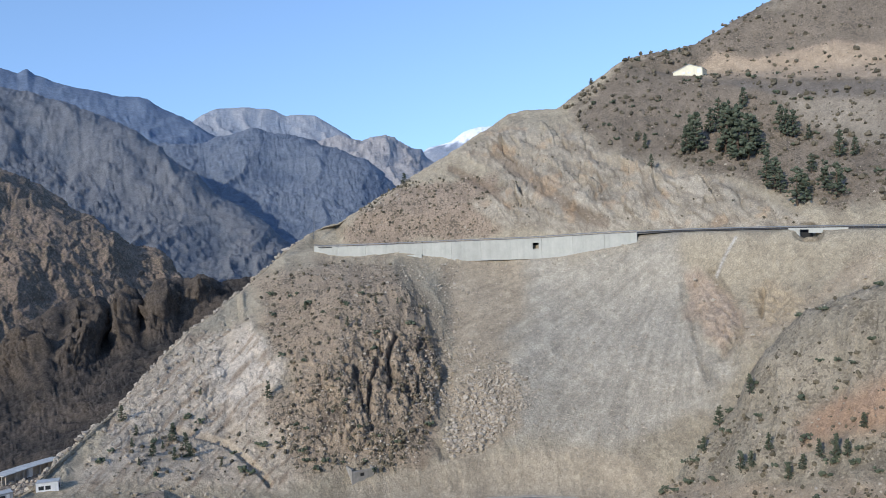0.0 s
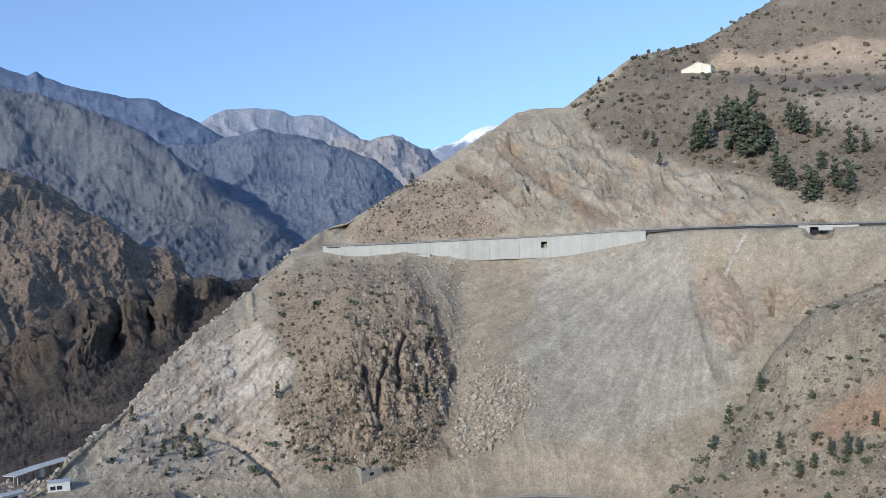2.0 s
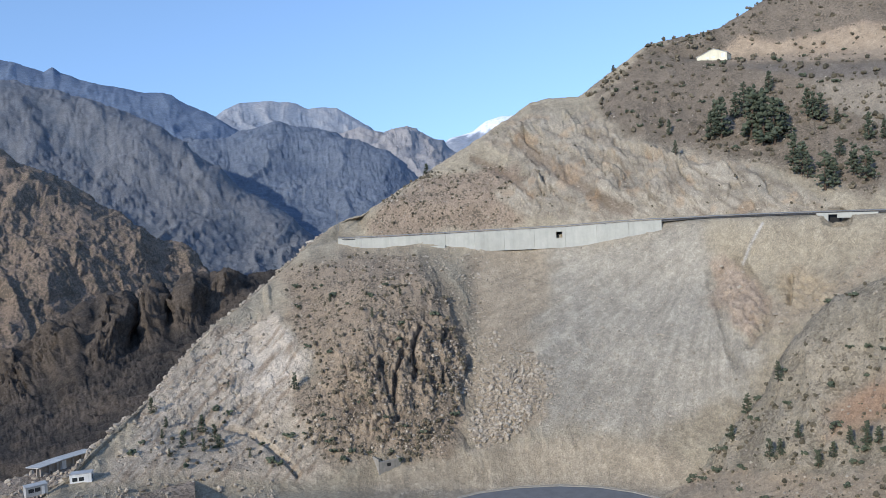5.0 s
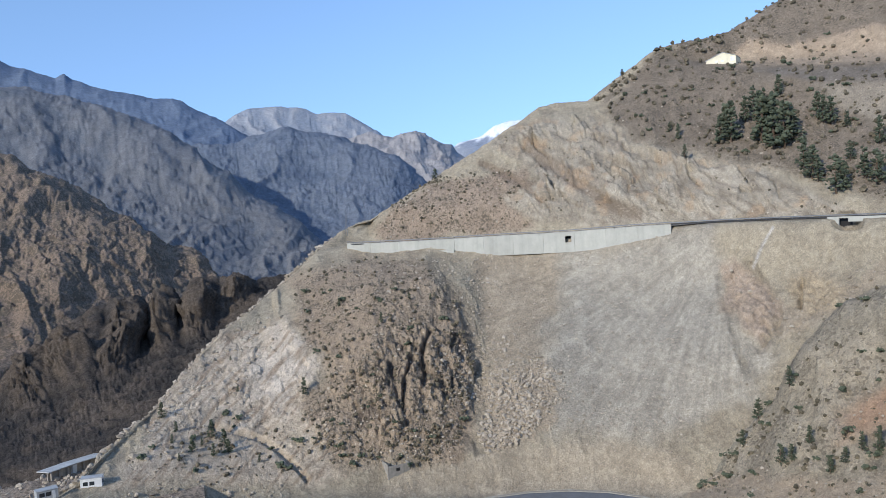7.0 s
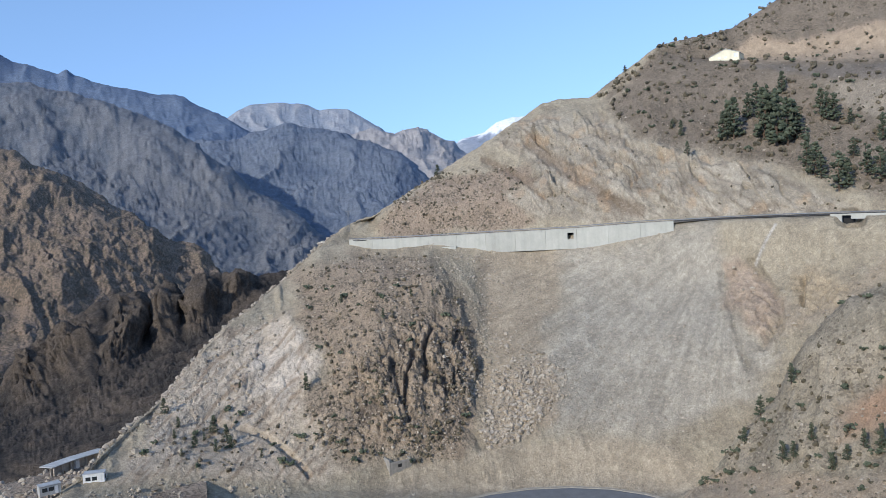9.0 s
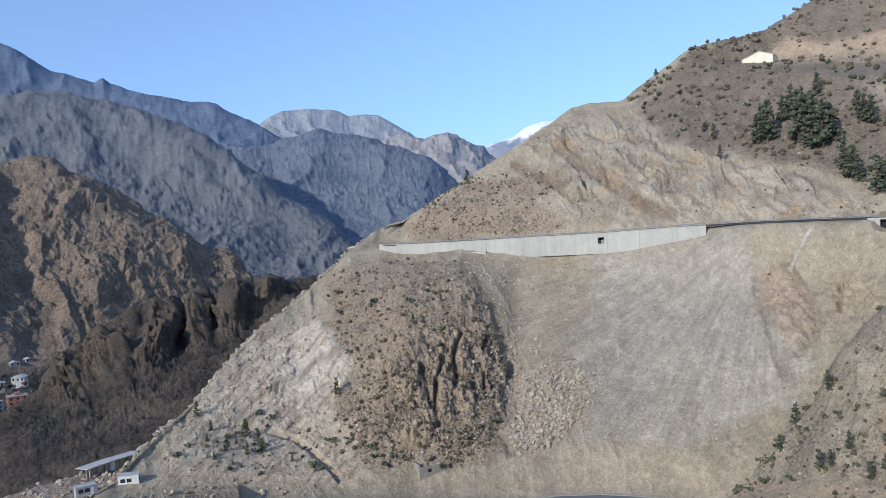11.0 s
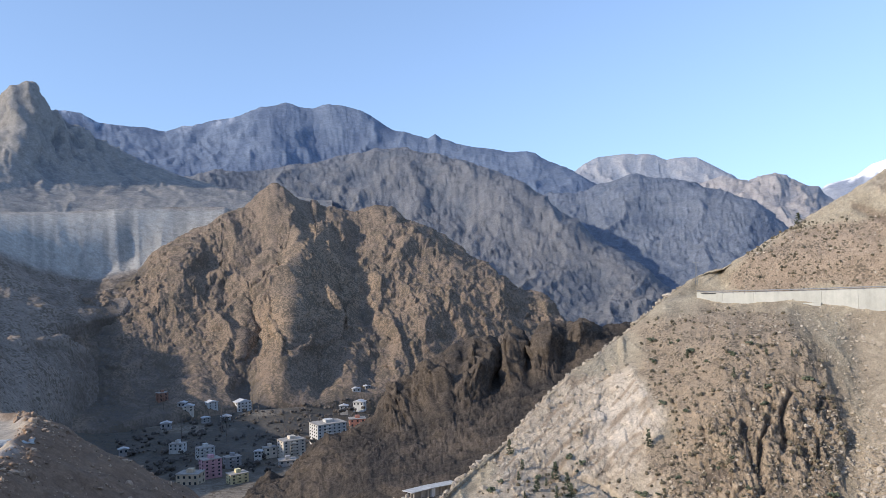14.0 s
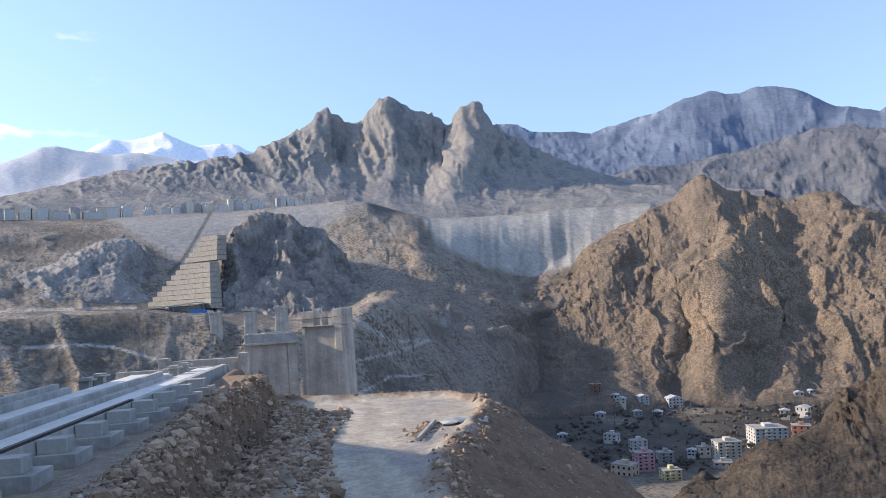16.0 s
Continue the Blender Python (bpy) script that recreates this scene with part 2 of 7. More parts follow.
near_hill.line(0.3, [(-35.01, 250, 93.3), (-29.62, 260, 92.6), (-25.09, 267, 92.3), (-20.5, 274, 92.2), (-16.77, 280, 91.8), (-13.86, 284, 89.2), (-8.84, 291, 84.9), (-3.49, 299, 83.5), (-0.58, 302.5, 85), (3.57, 308, 86.3), (6.05, 314, 86.3), (8.51, 319.5, 86.3), (10.13, 322, 86.3), (11.76, 318, 84.1), (14.21, 306, 73.8)])
near_hill.line(0, [(-35.01, 253, 93.2), (-29.62, 263, 92.7), (-25.09, 270, 92.6), (-20.5, 277, 92.4), (-16.77, 283, 92.1), (-13.86, 287, 91.3), (-10.89, 291, 90.8), (-6.41, 297, 89.4), (-0.6, 304.5, 88.9), (6.04, 315, 88.1), (8.5, 321, 88.1), (9.47, 326, 88.1), (11.75, 322, 85.5), (14.21, 309, 74.6)])
near_hill.line(0, [(-35.01, 262.5, 93.3), (-29.62, 272.5, 92.8), (-25.09, 279.5, 92.7), (-20.5, 286.5, 92.5), (-16.77, 292.5, 92.2), (-13.86, 296.5, 91.4), (-10.89, 300.5, 90.9), (-6.41, 306.5, 89.5), (-0.6, 314, 89), (6.04, 324.5, 88.2), (8.5, 330.5, 88.2), (9.47, 335.5, 88.2), (11.75, 323, 85.8), (14.21, 310, 74.9)])
near_hill.line(0.5, [(-35.01, 270, 99.1), (-29.62, 279, 97.9), (-24.07, 285, 97.2), (-20.53, 294, 101.2), (-16.8, 302, 103.3), (-8.92, 310, 103.3), (-4.82, 316, 102.7), (0.57, 326, 102.1), (3.47, 330, 102.6), (5.95, 336, 103.3), (7.12, 338, 99.1), (7.62, 350, 97.7), (9.26, 345, 96), (14.2, 318, 74.8)])
near_hill.line(0.9, [(-35.01, 285, 109.2), (-29.63, 295, 109.3), (-24.09, 303, 109), (-20.55, 310, 112.2), (-16.84, 316, 115.5), (-8.98, 324, 116.6), (-4.9, 336, 119.3), (0.51, 342, 115.3), (3.43, 345, 111.9), (5.94, 342, 104.1), (7.62, 351, 97.7)])
near_hill.line(0.8, [(-35.01, 315, 123.2), (-29.65, 325, 125.5), (-24.13, 332, 129.5), (-16.89, 343, 134.5), (-13.04, 347, 138.7), (-9.04, 345, 133.6), (-4.96, 352, 135.4), (0.48, 352, 121.3), (5.94, 345, 104.1)])
near_hill.line(0.3, [(-35.01, 338, 143.1), (-29.66, 346, 147.4), (-24.16, 356, 152.1), (-18.63, 372, 158.7), (-16.57, 378, 161.3), (-13.11, 380, 164.9), (-9.08, 372, 148.1), (-4.99, 368, 144.3), (0.47, 355, 123.3)])
near_hill.line(0.2, [(-35.01, 372, 153.5), (-29.67, 380, 158.4), (-24.17, 385, 160.8), (-18.63, 392, 164.3), (-16.57, 392, 165.7), (-13.11, 384, 168.8), (-9.08, 373, 148.8), (-4.99, 369, 145), (0.47, 356, 123.6)])
near_hill.line(0.7, [(-35.01, 380, 161.3), (-29.67, 392, 167.2), (-26.87, 395, 172.7), (-24.18, 395, 169.9), (-20.67, 400, 176.8), (-18.65, 398, 173), (-13.12, 386, 171.3), (-9.08, 375, 149.8), (-5, 371, 146), (0.47, 357, 123.9)])
near_hill.line(0.6, [(-35.02, 490, 247.2), (-27.55, 465, 225.8), (-23.18, 440, 206), (-20.69, 425, 194.1), (-18.1, 410, 181.1), (-16.98, 405, 178.7), (-13.52, 394, 174.2), (-10.72, 388, 160.5), (-8.47, 380, 149.4), (-6.24, 380, 149.5), (-5, 376, 147.7), (-1.64, 366, 132.8), (0.46, 360, 124.6), (3.42, 352, 113.4), (5.94, 350, 104.7), (7.62, 356, 98.1), (8.65, 354, 96.8), (9.88, 350, 93.8), (11.74, 335, 86.1), (14.2, 320, 75.1), (16.61, 292, 67.4), (18.56, 280, 62.6), (20.12, 270, 57.1), (22.04, 254, 50), (23.9, 240, 45.8), (26.06, 228, 41.5), (28.5, 207, 39.4), (32.42, 200, 32.6)])
near_hill.shift(1, 60, -25)
near_hill.shift(1, 170, -130)
right_knoll = Slope()
right_knoll.line(0.3, [(-35, 118, 45.2), (-20.13, 122, 36.2), (-10.27, 125, 32.1)])
right_knoll.line(0.5, [(-35.01, 158, 52.9), (-29.53, 162, 48.4), (-23.88, 165, 42.8), (-18.37, 172, 37.5), (-15.67, 175, 34.5), (-10.41, 160, 32.2)])
right_knoll.line(0.8, [(-35.01, 166, 56.6), (-29.54, 170, 52.2), (-25.64, 172, 48.6), (-21.39, 176, 44.3), (-18.78, 183, 39.8), (-16.47, 188, 34.4), (-12.47, 180, 28.6)])
right_knoll.line(1, [(-35.01, 178, 71.8), (-29.57, 184, 66.1), (-25.68, 187, 59.8), (-21.43, 190, 51.7), (-18.8, 192, 42.5), (-16.47, 191, 34.1), (-12.47, 184, 27.7)])
right_knoll.line(0.6, [(-35.01, 196, 89.5), (-29.6, 204, 82.3), (-27.4, 208, 78.5), (-25.04, 211, 74.4), (-23.29, 209, 68.3), (-21.47, 206, 59.7), (-20.34, 203, 50.7), (-18.05, 199, 41.7), (-16.09, 196, 32.6), (-14.49, 194, 28.5), (-12.48, 188, 26.9)])
right_knoll.shift(0.5, 18, -8)
right_knoll.shift(0.2, 45, -60)
dark_ridge = Slope()
dark_ridge.line(0.2, [(10.9, 230, 20.1), (25.44, 228, 17.1), (37.52, 232, 19.2), (44.9, 225, 23.5)])
dark_ridge.line(0.5, [(10.34, 380, 66.2), (16.58, 330, 54.9), (20.87, 290, 44.2), (24.32, 262, 36.9), (26.87, 246, 34.3), (29.37, 243, 31.7), (33.45, 246, 28.6), (37.4, 255, 23.3), (41.71, 280, 19.2), (43.92, 262, 9.2)])
dark_ridge.line(1, [(10.32, 390, 68.1), (16.54, 345, 57.8), (19.12, 320, 49.7), (22.53, 300, 42.7), (26.77, 290, 35.2), (30.86, 296, 34.3), (33.3, 290, 33.5), (36.49, 300, 26.5), (39.61, 298, 20.6), (41.67, 300, 18.5), (43.91, 285, 2.5)])
dark_ridge.line(1.2, [(10.31, 395, 70.5), (16.5, 375, 62.3), (18.62, 362, 56.2), (21.16, 345, 51.3), (24.11, 345, 47.1), (27.43, 335, 47.2), (30.75, 345, 39.5), (33.23, 328, 33.7), (36.43, 330, 27.3), (39.59, 320, 18.1), (41.65, 315, 17.2), (43.9, 300, -1.2)])
dark_ridge.line(1, [(10.28, 410, 75.2), (14.36, 408, 72.7), (16.22, 404, 71.1), (17.25, 400, 73.1), (18.51, 396, 71.1), (20.34, 392, 71.9), (21.15, 390, 62), (21.85, 390, 69.9), (23.34, 386, 64.4), (24.04, 384, 52.2), (24.59, 384, 63.6), (25.2, 384, 67.1), (26.66, 380, 64.6), (27.31, 378, 59.6), (28.99, 374, 55.2), (30.25, 370, 50.3), (31.72, 366, 42.8), (32.78, 358, 35.6), (35.21, 352, 29.4), (36.18, 350, 30.9), (37.38, 345, 27), (39.38, 335, 16.2), (40.37, 330, 21.8), (41.64, 326, 15.7), (42.62, 320, 8.4), (43.89, 312, -4)])
dark_ridge.shift(1, 45, -45)
dark_ridge.shift(1, 120, -150)
middle_hill = Slope()
middle_hill.line(0.2, [(9.32, 680, 12), (24.49, 660, 9.8), (28.6, 640, 4.3), (32.74, 620, 6.4), (36.89, 600, 3.9), (41.79, 590, 6.9), (47.74, 560, 11.7), (51.56, 540, 8.7), (56.95, 520, 13.7)])
middle_hill.line(0.5, [(9.29, 700, 18.6), (24.44, 690, 20.4), (28.54, 670, 19), (32.72, 640, 10.3), (34.33, 650, 23.6), (36.86, 622, 10.1), (39.26, 625, 33.3), (41.77, 612, 11.2), (44.93, 628, 27.4), (47.71, 610, 18.7), (51.5, 610, 21.7), (56.9, 600, 24)])
middle_hill.line(1, [(9.25, 740, 23.7), (20.34, 750, 44.4), (24.33, 730, 52.2), (28.4, 720, 59.5), (33.41, 690, 48.3), (35.06, 705, 50.5), (36.69, 700, 59.2), (38.78, 655, 53.4), (40.82, 690, 52), (42.07, 660, 45.3), (44.82, 700, 63.5), (47.57, 720, 69.2), (51.42, 680, 54.5), (56.85, 660, 51.1)])
middle_hill.line(1, [(9.24, 760, 24.2), (18.76, 775, 46.5), (20.65, 780, 69.8), (23.82, 780, 82.2), (26.64, 780, 94.7), (29.54, 765, 90.7), (32.42, 770, 103.2), (35.77, 745, 93.8), (38.23, 745, 100.4), (40.73, 730, 85.8), (43.14, 765, 97.3), (46.29, 780, 115.4), (48.67, 770, 100), (51.36, 735, 81.1), (56.81, 690, 71.6)])
middle_hill.line(1, [(9.24, 770, 24.7), (18.76, 785, 46.3), (20.64, 800, 71.8), (24.2, 815, 90.4), (28.21, 835, 125.4), (31.08, 835, 139.1), (33.99, 830, 140.4), (36.9, 820, 141.3), (39.76, 815, 154.2), (43.04, 825, 144.2), (45.87, 815, 133.2), (48.65, 790, 110), (51.35, 750, 86.9), (56.8, 700, 75.9)])
middle_hill.line(0.6, [(9.23, 775, 25.3), (16.49, 780, 33.1), (18.76, 790, 46.5), (19.5, 798, 60.2), (20.25, 805, 72.1), (21.82, 815, 77), (22.59, 826, 86.5), (24.18, 838, 97.9), (25.76, 850, 117.1), (27.35, 860, 136.9), (29.39, 866, 150.9), (30.41, 872, 158.2), (31.21, 876, 171.8), (32.25, 880, 175.3), (33.51, 882, 168.4), (34.97, 882, 171.8), (36.41, 885, 177.9), (37.84, 885, 186.3), (38.66, 888, 194), (39.47, 888, 198.8), (40.3, 885, 194.3), (41.56, 872, 176.3), (43.01, 862, 163.5), (45.05, 850, 146.4), (47.45, 830, 130.3), (49.42, 800, 108.2), (52.48, 745, 81.5), (56.8, 710, 77.9)])
middle_hill.shift(1, 60, -50)
middle_hill.shift(1, 220, -220)
terrace_slope = Slope()
terrace_slope.line(0.2, [(39.91, 650, -40.6), (49.77, 585, -40), (53.87, 460, 7.7), (57.99, 340, 30.2), (64.55, 270, 46.2), (74.03, 260, 51.6), (87.9, 245, 61.4), (95.32, 235, 67.5)])
terrace_slope.line(0.5, [(39.83, 680, -26.5), (49.63, 620, -15.9), (55.76, 470, 36.3), (59.43, 410, 51.4), (64.4, 340, 56.3), (67.63, 325, 59.3), (73.92, 320, 62.4), (87.85, 310, 70.4), (95.3, 300, 73.9)])
terrace_slope.line(0.6, [(39.62, 740, 16.8), (49.45, 680, 19.2), (53.53, 610, 55.9), (57.7, 510, 57.2), (60.14, 470, 69.9), (62.16, 430, 80.8), (64.25, 385, 78), (69.91, 355, 79), (77.58, 350, 82.5), (87.81, 345, 84.2), (95.29, 335, 86.1)])
terrace_slope.line(0.5, [(39.57, 760, 26.2), (49.41, 700, 27.6), (53.49, 630, 63.4), (57.64, 530, 66.9), (60.28, 490, 82.4), (62.11, 450, 90.3), (64.18, 430, 88.3), (65.85, 400, 83.4), (69.1, 366, 80.6), (72.63, 368, 85.6), (76.42, 372, 91.7), (79.71, 375, 94.7), (84.56, 370, 94), (87.79, 365, 93.6), (95.28, 355, 94.5)])
terrace_slope.shift(0.4, 25, -3)
terrace_slope.line(0.5, [(39.49, 790, 91.7), (49.35, 720, 71.8), (53.46, 670, 70.8), (57.58, 630, 78), (60.06, 590, 81.3), (62.11, 560, 88), (64.18, 580, 85.1), (69.85, 580, 85.3), (77.53, 580, 91.5), (87.79, 570, 94.3), (95.28, 560, 95.5)])
terrace_slope.line(0.6, [(39.38, 850, 120.3), (49.23, 800, 103), (52.14, 760, 90.8), (54.62, 700, 90.2), (58.33, 690, 97.2), (61.62, 700, 109), (65.73, 700, 111), (73.7, 690, 109.8), (77.48, 690, 111.6), (81.09, 680, 117.6), (87.75, 690, 120.5), (95.27, 680, 118.9)])
terrace_slope.line(0.5, [(39.27, 900, 152.4), (49.17, 860, 121.7), (52.52, 800, 99.2), (55.38, 770, 109.2), (57.43, 750, 118.3), (59.9, 735, 127.2), (61.94, 780, 144.2), (64.81, 800, 152.6), (69.7, 790, 142.8), (77.42, 790, 145.7), (87.73, 780, 142.9), (95.26, 760, 140.9)])
terrace_slope.line(0.15, [(39.17, 1020, 160), (41.5, 1015, 178), (43, 1010, 192.1), (45.76, 990, 190.6), (49.61, 950, 185.3), (53.12, 940, 180.6), (56.03, 920, 178.4), (58.95, 905, 178.4), (61.43, 890, 187.7), (63.48, 870, 195.7), (65.12, 870, 198.4), (67.18, 880, 196.5), (70.41, 890, 194.2), (73.56, 900, 191.7), (77.37, 920, 191.9), (81.36, 940, 189.3), (84.45, 950, 188.5), (87.7, 950, 188.4), (95.25, 930, 179.8)])
terrace_slope.shift(0.1, 120, 6)
terrace_slope.shift(0.2, 420, 10)
terrace_slope.shift(0.2, 520, -120)
left_knoll = Slope()
left_knoll.line(0.3, [(73.02, 600, 74.7), (77.54, 610, 85.3), (82.87, 600, 88.5), (87.8, 580, 84.4), (93.67, 560, 82.1)])
left_knoll.line(1, [(73.02, 620, 76), (77.52, 660, 93), (81.07, 680, 126.7), (84.52, 660, 114.1), (87.77, 650, 107), (93.66, 640, 102.1)])
left_knoll.line(1, [(73.01, 640, 77.4), (76.76, 720, 101.8), (77.83, 740, 125.2), (79.25, 748, 147.9), (80.32, 750, 155.4), (81.74, 745, 151.8), (83.14, 735, 141.7), (84.5, 720, 129.4), (85.83, 710, 124.9), (87.76, 690, 114), (93.65, 680, 110.2)])
left_knoll.shift(1, 40, -15)
left_knoll.shift(1, 120, -90)
dark_knoll = Slope()
dark_knoll.line(0.3, [(57.66, 560, 61), (61.81, 500, 63.2), (67.54, 475, 64.1), (71.9, 470, 66.5), (75.36, 470, 68.3)])
dark_knoll.line(0.6, [(57.59, 600, 75.5), (61.74, 570, 76.5), (65.83, 560, 80.7), (69.05, 550, 86.5), (71.84, 545, 82.1), (74.84, 545, 85.5)])
dark_knoll.line(1.1, [(57.58, 620, 77), (61.72, 610, 79.2), (64.94, 640, 100.5), (67.34, 630, 115.2), (70.14, 625, 120.6), (72.9, 630, 121.9), (74.28, 620, 109.1)])
dark_knoll.line(0.8, [(57.58, 640, 77.6), (60.88, 640, 81), (62.5, 650, 92.3), (64.09, 664, 109.7), (65.44, 672, 126.9), (66.13, 678, 140.2), (67.24, 684, 153.8), (68.44, 688, 158.5), (69.15, 690, 165.8), (70.02, 692, 169.2), (71.82, 688, 165.3), (72.81, 680, 157.1), (73.43, 668, 144.5), (73.83, 660, 137.1), (74.68, 640, 100.6)])
dark_knoll.shift(1, 40, -10)
dark_knoll.shift(1, 100, -100)
tower_peaks = Slope()
tower_peaks.line(0.2, [(35.59, 1100, 174.2), (49.05, 1060, 172.4), (61.49, 1000, 170.9), (73.59, 1000, 184.3), (84.46, 1000, 180), (89.57, 1000, 174.1)])
tower_peaks.line(0.4, [(35.54, 1150, 193.1), (48.97, 1120, 208.7), (53.11, 1080, 194.9), (61.43, 1050, 201.2), (69.61, 1060, 214.2), (77.35, 1080, 217.6), (84.44, 1090, 214.4), (89.56, 1080, 203.6)])
tower_peaks.line(1.2, [(35.51, 1280, 216.5), (44.9, 1280, 246.1), (48.91, 1260, 249.6), (53.02, 1230, 251.1), (55.52, 1190, 248.8), (57.17, 1200, 260.4), (59.27, 1240, 258.6), (61.73, 1260, 290.8), (63.85, 1240, 262), (65.47, 1260, 283.9), (69.53, 1250, 284.1), (72.34, 1200, 260.2), (77.31, 1230, 268.9), (84.42, 1220, 249.6), (89.55, 1200, 226.4)])
tower_peaks.line(1, [(35.5, 1340, 226.5), (46.47, 1340, 265), (50.48, 1340, 295.4), (53.75, 1300, 313), (54.96, 1285, 330.9), (55.98, 1280, 345.3), (56.86, 1290, 321.5), (57.74, 1300, 303), (59.55, 1330, 348.6), (61.62, 1320, 362.9), (63.74, 1340, 341.7), (64.98, 1370, 347.7), (67.02, 1340, 354.9), (69.48, 1330, 332.3), (72.29, 1310, 312.2), (77.29, 1300, 296.5), (84.42, 1280, 265.4), (89.55, 1260, 236.6)])
tower_peaks.line(0.4, [(35.5, 1440, 237.9), (42.93, 1440, 264.8), (46.44, 1430, 288.4), (49.43, 1420, 318.9), (51.23, 1400, 341.1), (53.98, 1360, 376.1), (54.53, 1345, 392.7), (55, 1335, 407.9), (55.67, 1330, 409.5), (56.26, 1335, 407.4), (56.63, 1350, 394.3), (57, 1380, 381.9), (57.58, 1400, 388.7), (57.97, 1400, 402.6), (59.76, 1390, 414.4), (60.7, 1380, 428.2), (61.68, 1375, 437.9), (62.45, 1380, 430.4), (63.14, 1390, 416.8), (63.59, 1410, 399.8), (64.43, 1420, 399.2), (65.2, 1400, 402.5), (66.24, 1390, 421.1), (66.95, 1395, 416.2), (67.34, 1400, 399), (68.22, 1410, 386.9), (70.27, 1405, 362.7), (71.88, 1400, 344.8), (74.62, 1390, 330), (77.28, 1380, 320.1), (81.65, 1350, 297.2), (85.09, 1330, 270.7), (89.55, 1300, 243.4)])
tower_peaks.shift(1, 70, -110)
tower_peaks.shift(1, 300, -330)
far_mountain = Slope()
far_mountain.line(0.2, [(5.58, 1750, 111.8), (24.13, 1700, 134.7), (36.52, 1700, 148.3), (56.03, 1700, 142.3), (80.19, 1700, 150)])
far_mountain.line(1, [(5.55, 2100, 141.2), (14.26, 2200, 205.1), (23.99, 2250, 275.2), (36.37, 2300, 349.3), (44.55, 2300, 373), (55.92, 2300, 373.3), (80.19, 2200, 251.8)])
far_mountain.line(1, [(5.5, 2300, 189.6), (14.18, 2500, 305.5), (23.87, 2600, 433.5), (32.1, 2700, 524.2), (36.26, 2750, 558.8), (39.55, 2700, 593.2), (44.47, 2750, 554.7), (55.88, 2700, 530.3), (80.19, 2600, 344)])
far_mountain.line(0.35, [(5.49, 2500, 205.4), (12.35, 2600, 290.4), (16.01, 2720, 390), (17.89, 2770, 446.6), (20.91, 2820, 529.6), (22.19, 2830, 531.4), (23.8, 2850, 551.9), (26.25, 2880, 576.5), (26.74, 2890, 592.2), (27.27, 2900, 601.7), (27.67, 2900, 621.9), (28.22, 2900, 604.2), (30.7, 2940, 647.4), (32.01, 2960, 690.9), (33.03, 2970, 725.5), (34.28, 2980, 747.3), (35.4, 2990, 760), (36.58, 3000, 743.9), (37.49, 3030, 755.8), (38.57, 3040, 772.4), (40.31, 3030, 751.3), (41.98, 3030, 712.2), (43.61, 3020, 697.2), (45.23, 3020, 675.3), (46.83, 3020, 653.1), (48.39, 3010, 665.4), (51.07, 2990, 669.5), (52.18, 2980, 699.2), (53.59, 2980, 704.9), (55.84, 2950, 660), (59.32, 2950, 583.7), (80.19, 2900, 444.4)])
far_mountain.shift(1, 250, -200)
far_mountain.shift(1, 700, -900)
brown_spur = Slope()
brown_spur.line(0.2, [(-0.22, 940, -17.2), (16.57, 960, -12.2), (28.49, 980, 2.6), (40.84, 980, 24.8), (59.56, 960, 32.2)])
brown_spur.line(0.8, [(-0.24, 980, -16.3), (9.22, 1020, 8.4), (16.46, 1060, 20.1), (24.26, 1100, 59.4), (32.4, 1150, 113.1), (40.67, 1150, 118.9), (59.47, 1120, 122.4)])
brown_spur.line(1, [(-0.25, 1000, -12.6), (9.18, 1080, 17.2), (16.34, 1180, 68.3), (20.15, 1230, 104.2), (24.09, 1280, 144.5), (28.14, 1330, 179), (32.25, 1360, 214.3), (35.58, 1370, 217.9), (40.55, 1350, 209.8), (59.42, 1280, 184)])
brown_spur.line(0.6, [(-0.29, 1080, -8.6), (7.44, 1180, 24.8), (10.47, 1240, 56.5), (12.57, 1280, 84.1), (16.2, 1350, 142.5), (18.81, 1400, 196.4), (21.5, 1450, 251.2), (23.08, 1480, 275.8), (25.09, 1510, 303.1), (27.12, 1540, 324.6), (30, 1560, 349.6), (32.09, 1565, 348.2), (34.62, 1560, 336.1), (36.72, 1550, 322.6), (38.8, 1540, 315.8), (43.72, 1510, 298.5), (47.71, 1480, 276.4), (52.31, 1430, 248.9), (59.4, 1350, 215)])
brown_spur.shift(1, 90, -60)
brown_spur.shift(1, 300, -400)
grey_spur = Slope()
grey_spur.line(0.2, [(-3.11, 1200, -5.2), (12.74, 1250, 4.8), (26.38, 1250, 10.4)])
grey_spur.line(1, [(-3.24, 1400, 42.6), (5.57, 1500, 119.8), (12.46, 1560, 150.5), (18.13, 1550, 146.8), (26.13, 1550, 156.1)])
grey_spur.line(0.6, [(-3.27, 1600, 53), (1.18, 1700, 116.2), (3.32, 1750, 166.2), (4.47, 1780, 201.5), (5.73, 1800, 235.9), (7.38, 1840, 257.6), (8.73, 1860, 275.2), (10.46, 1880, 296.9), (12.26, 1880, 304.2), (13.53, 1885, 315.9), (14.86, 1880, 305.6), (16.8, 1870, 278.9), (19.94, 1850, 266.2), (26.05, 1800, 230.2)])
grey_spur.shift(1, 150, -120)
grey_spur.shift(1, 400, -500)
mesa_mountain = Slope()
mesa_mountain.line(0.2, [(2.33, 3200, 213.6), (22.02, 3200, 274.9)])
mesa_mountain.line(1, [(2.24, 3500, 333.6), (7, 3600, 458.4), (12.24, 3600, 510.7), (16.74, 3600, 532.6), (21.93, 3500, 428.8)])
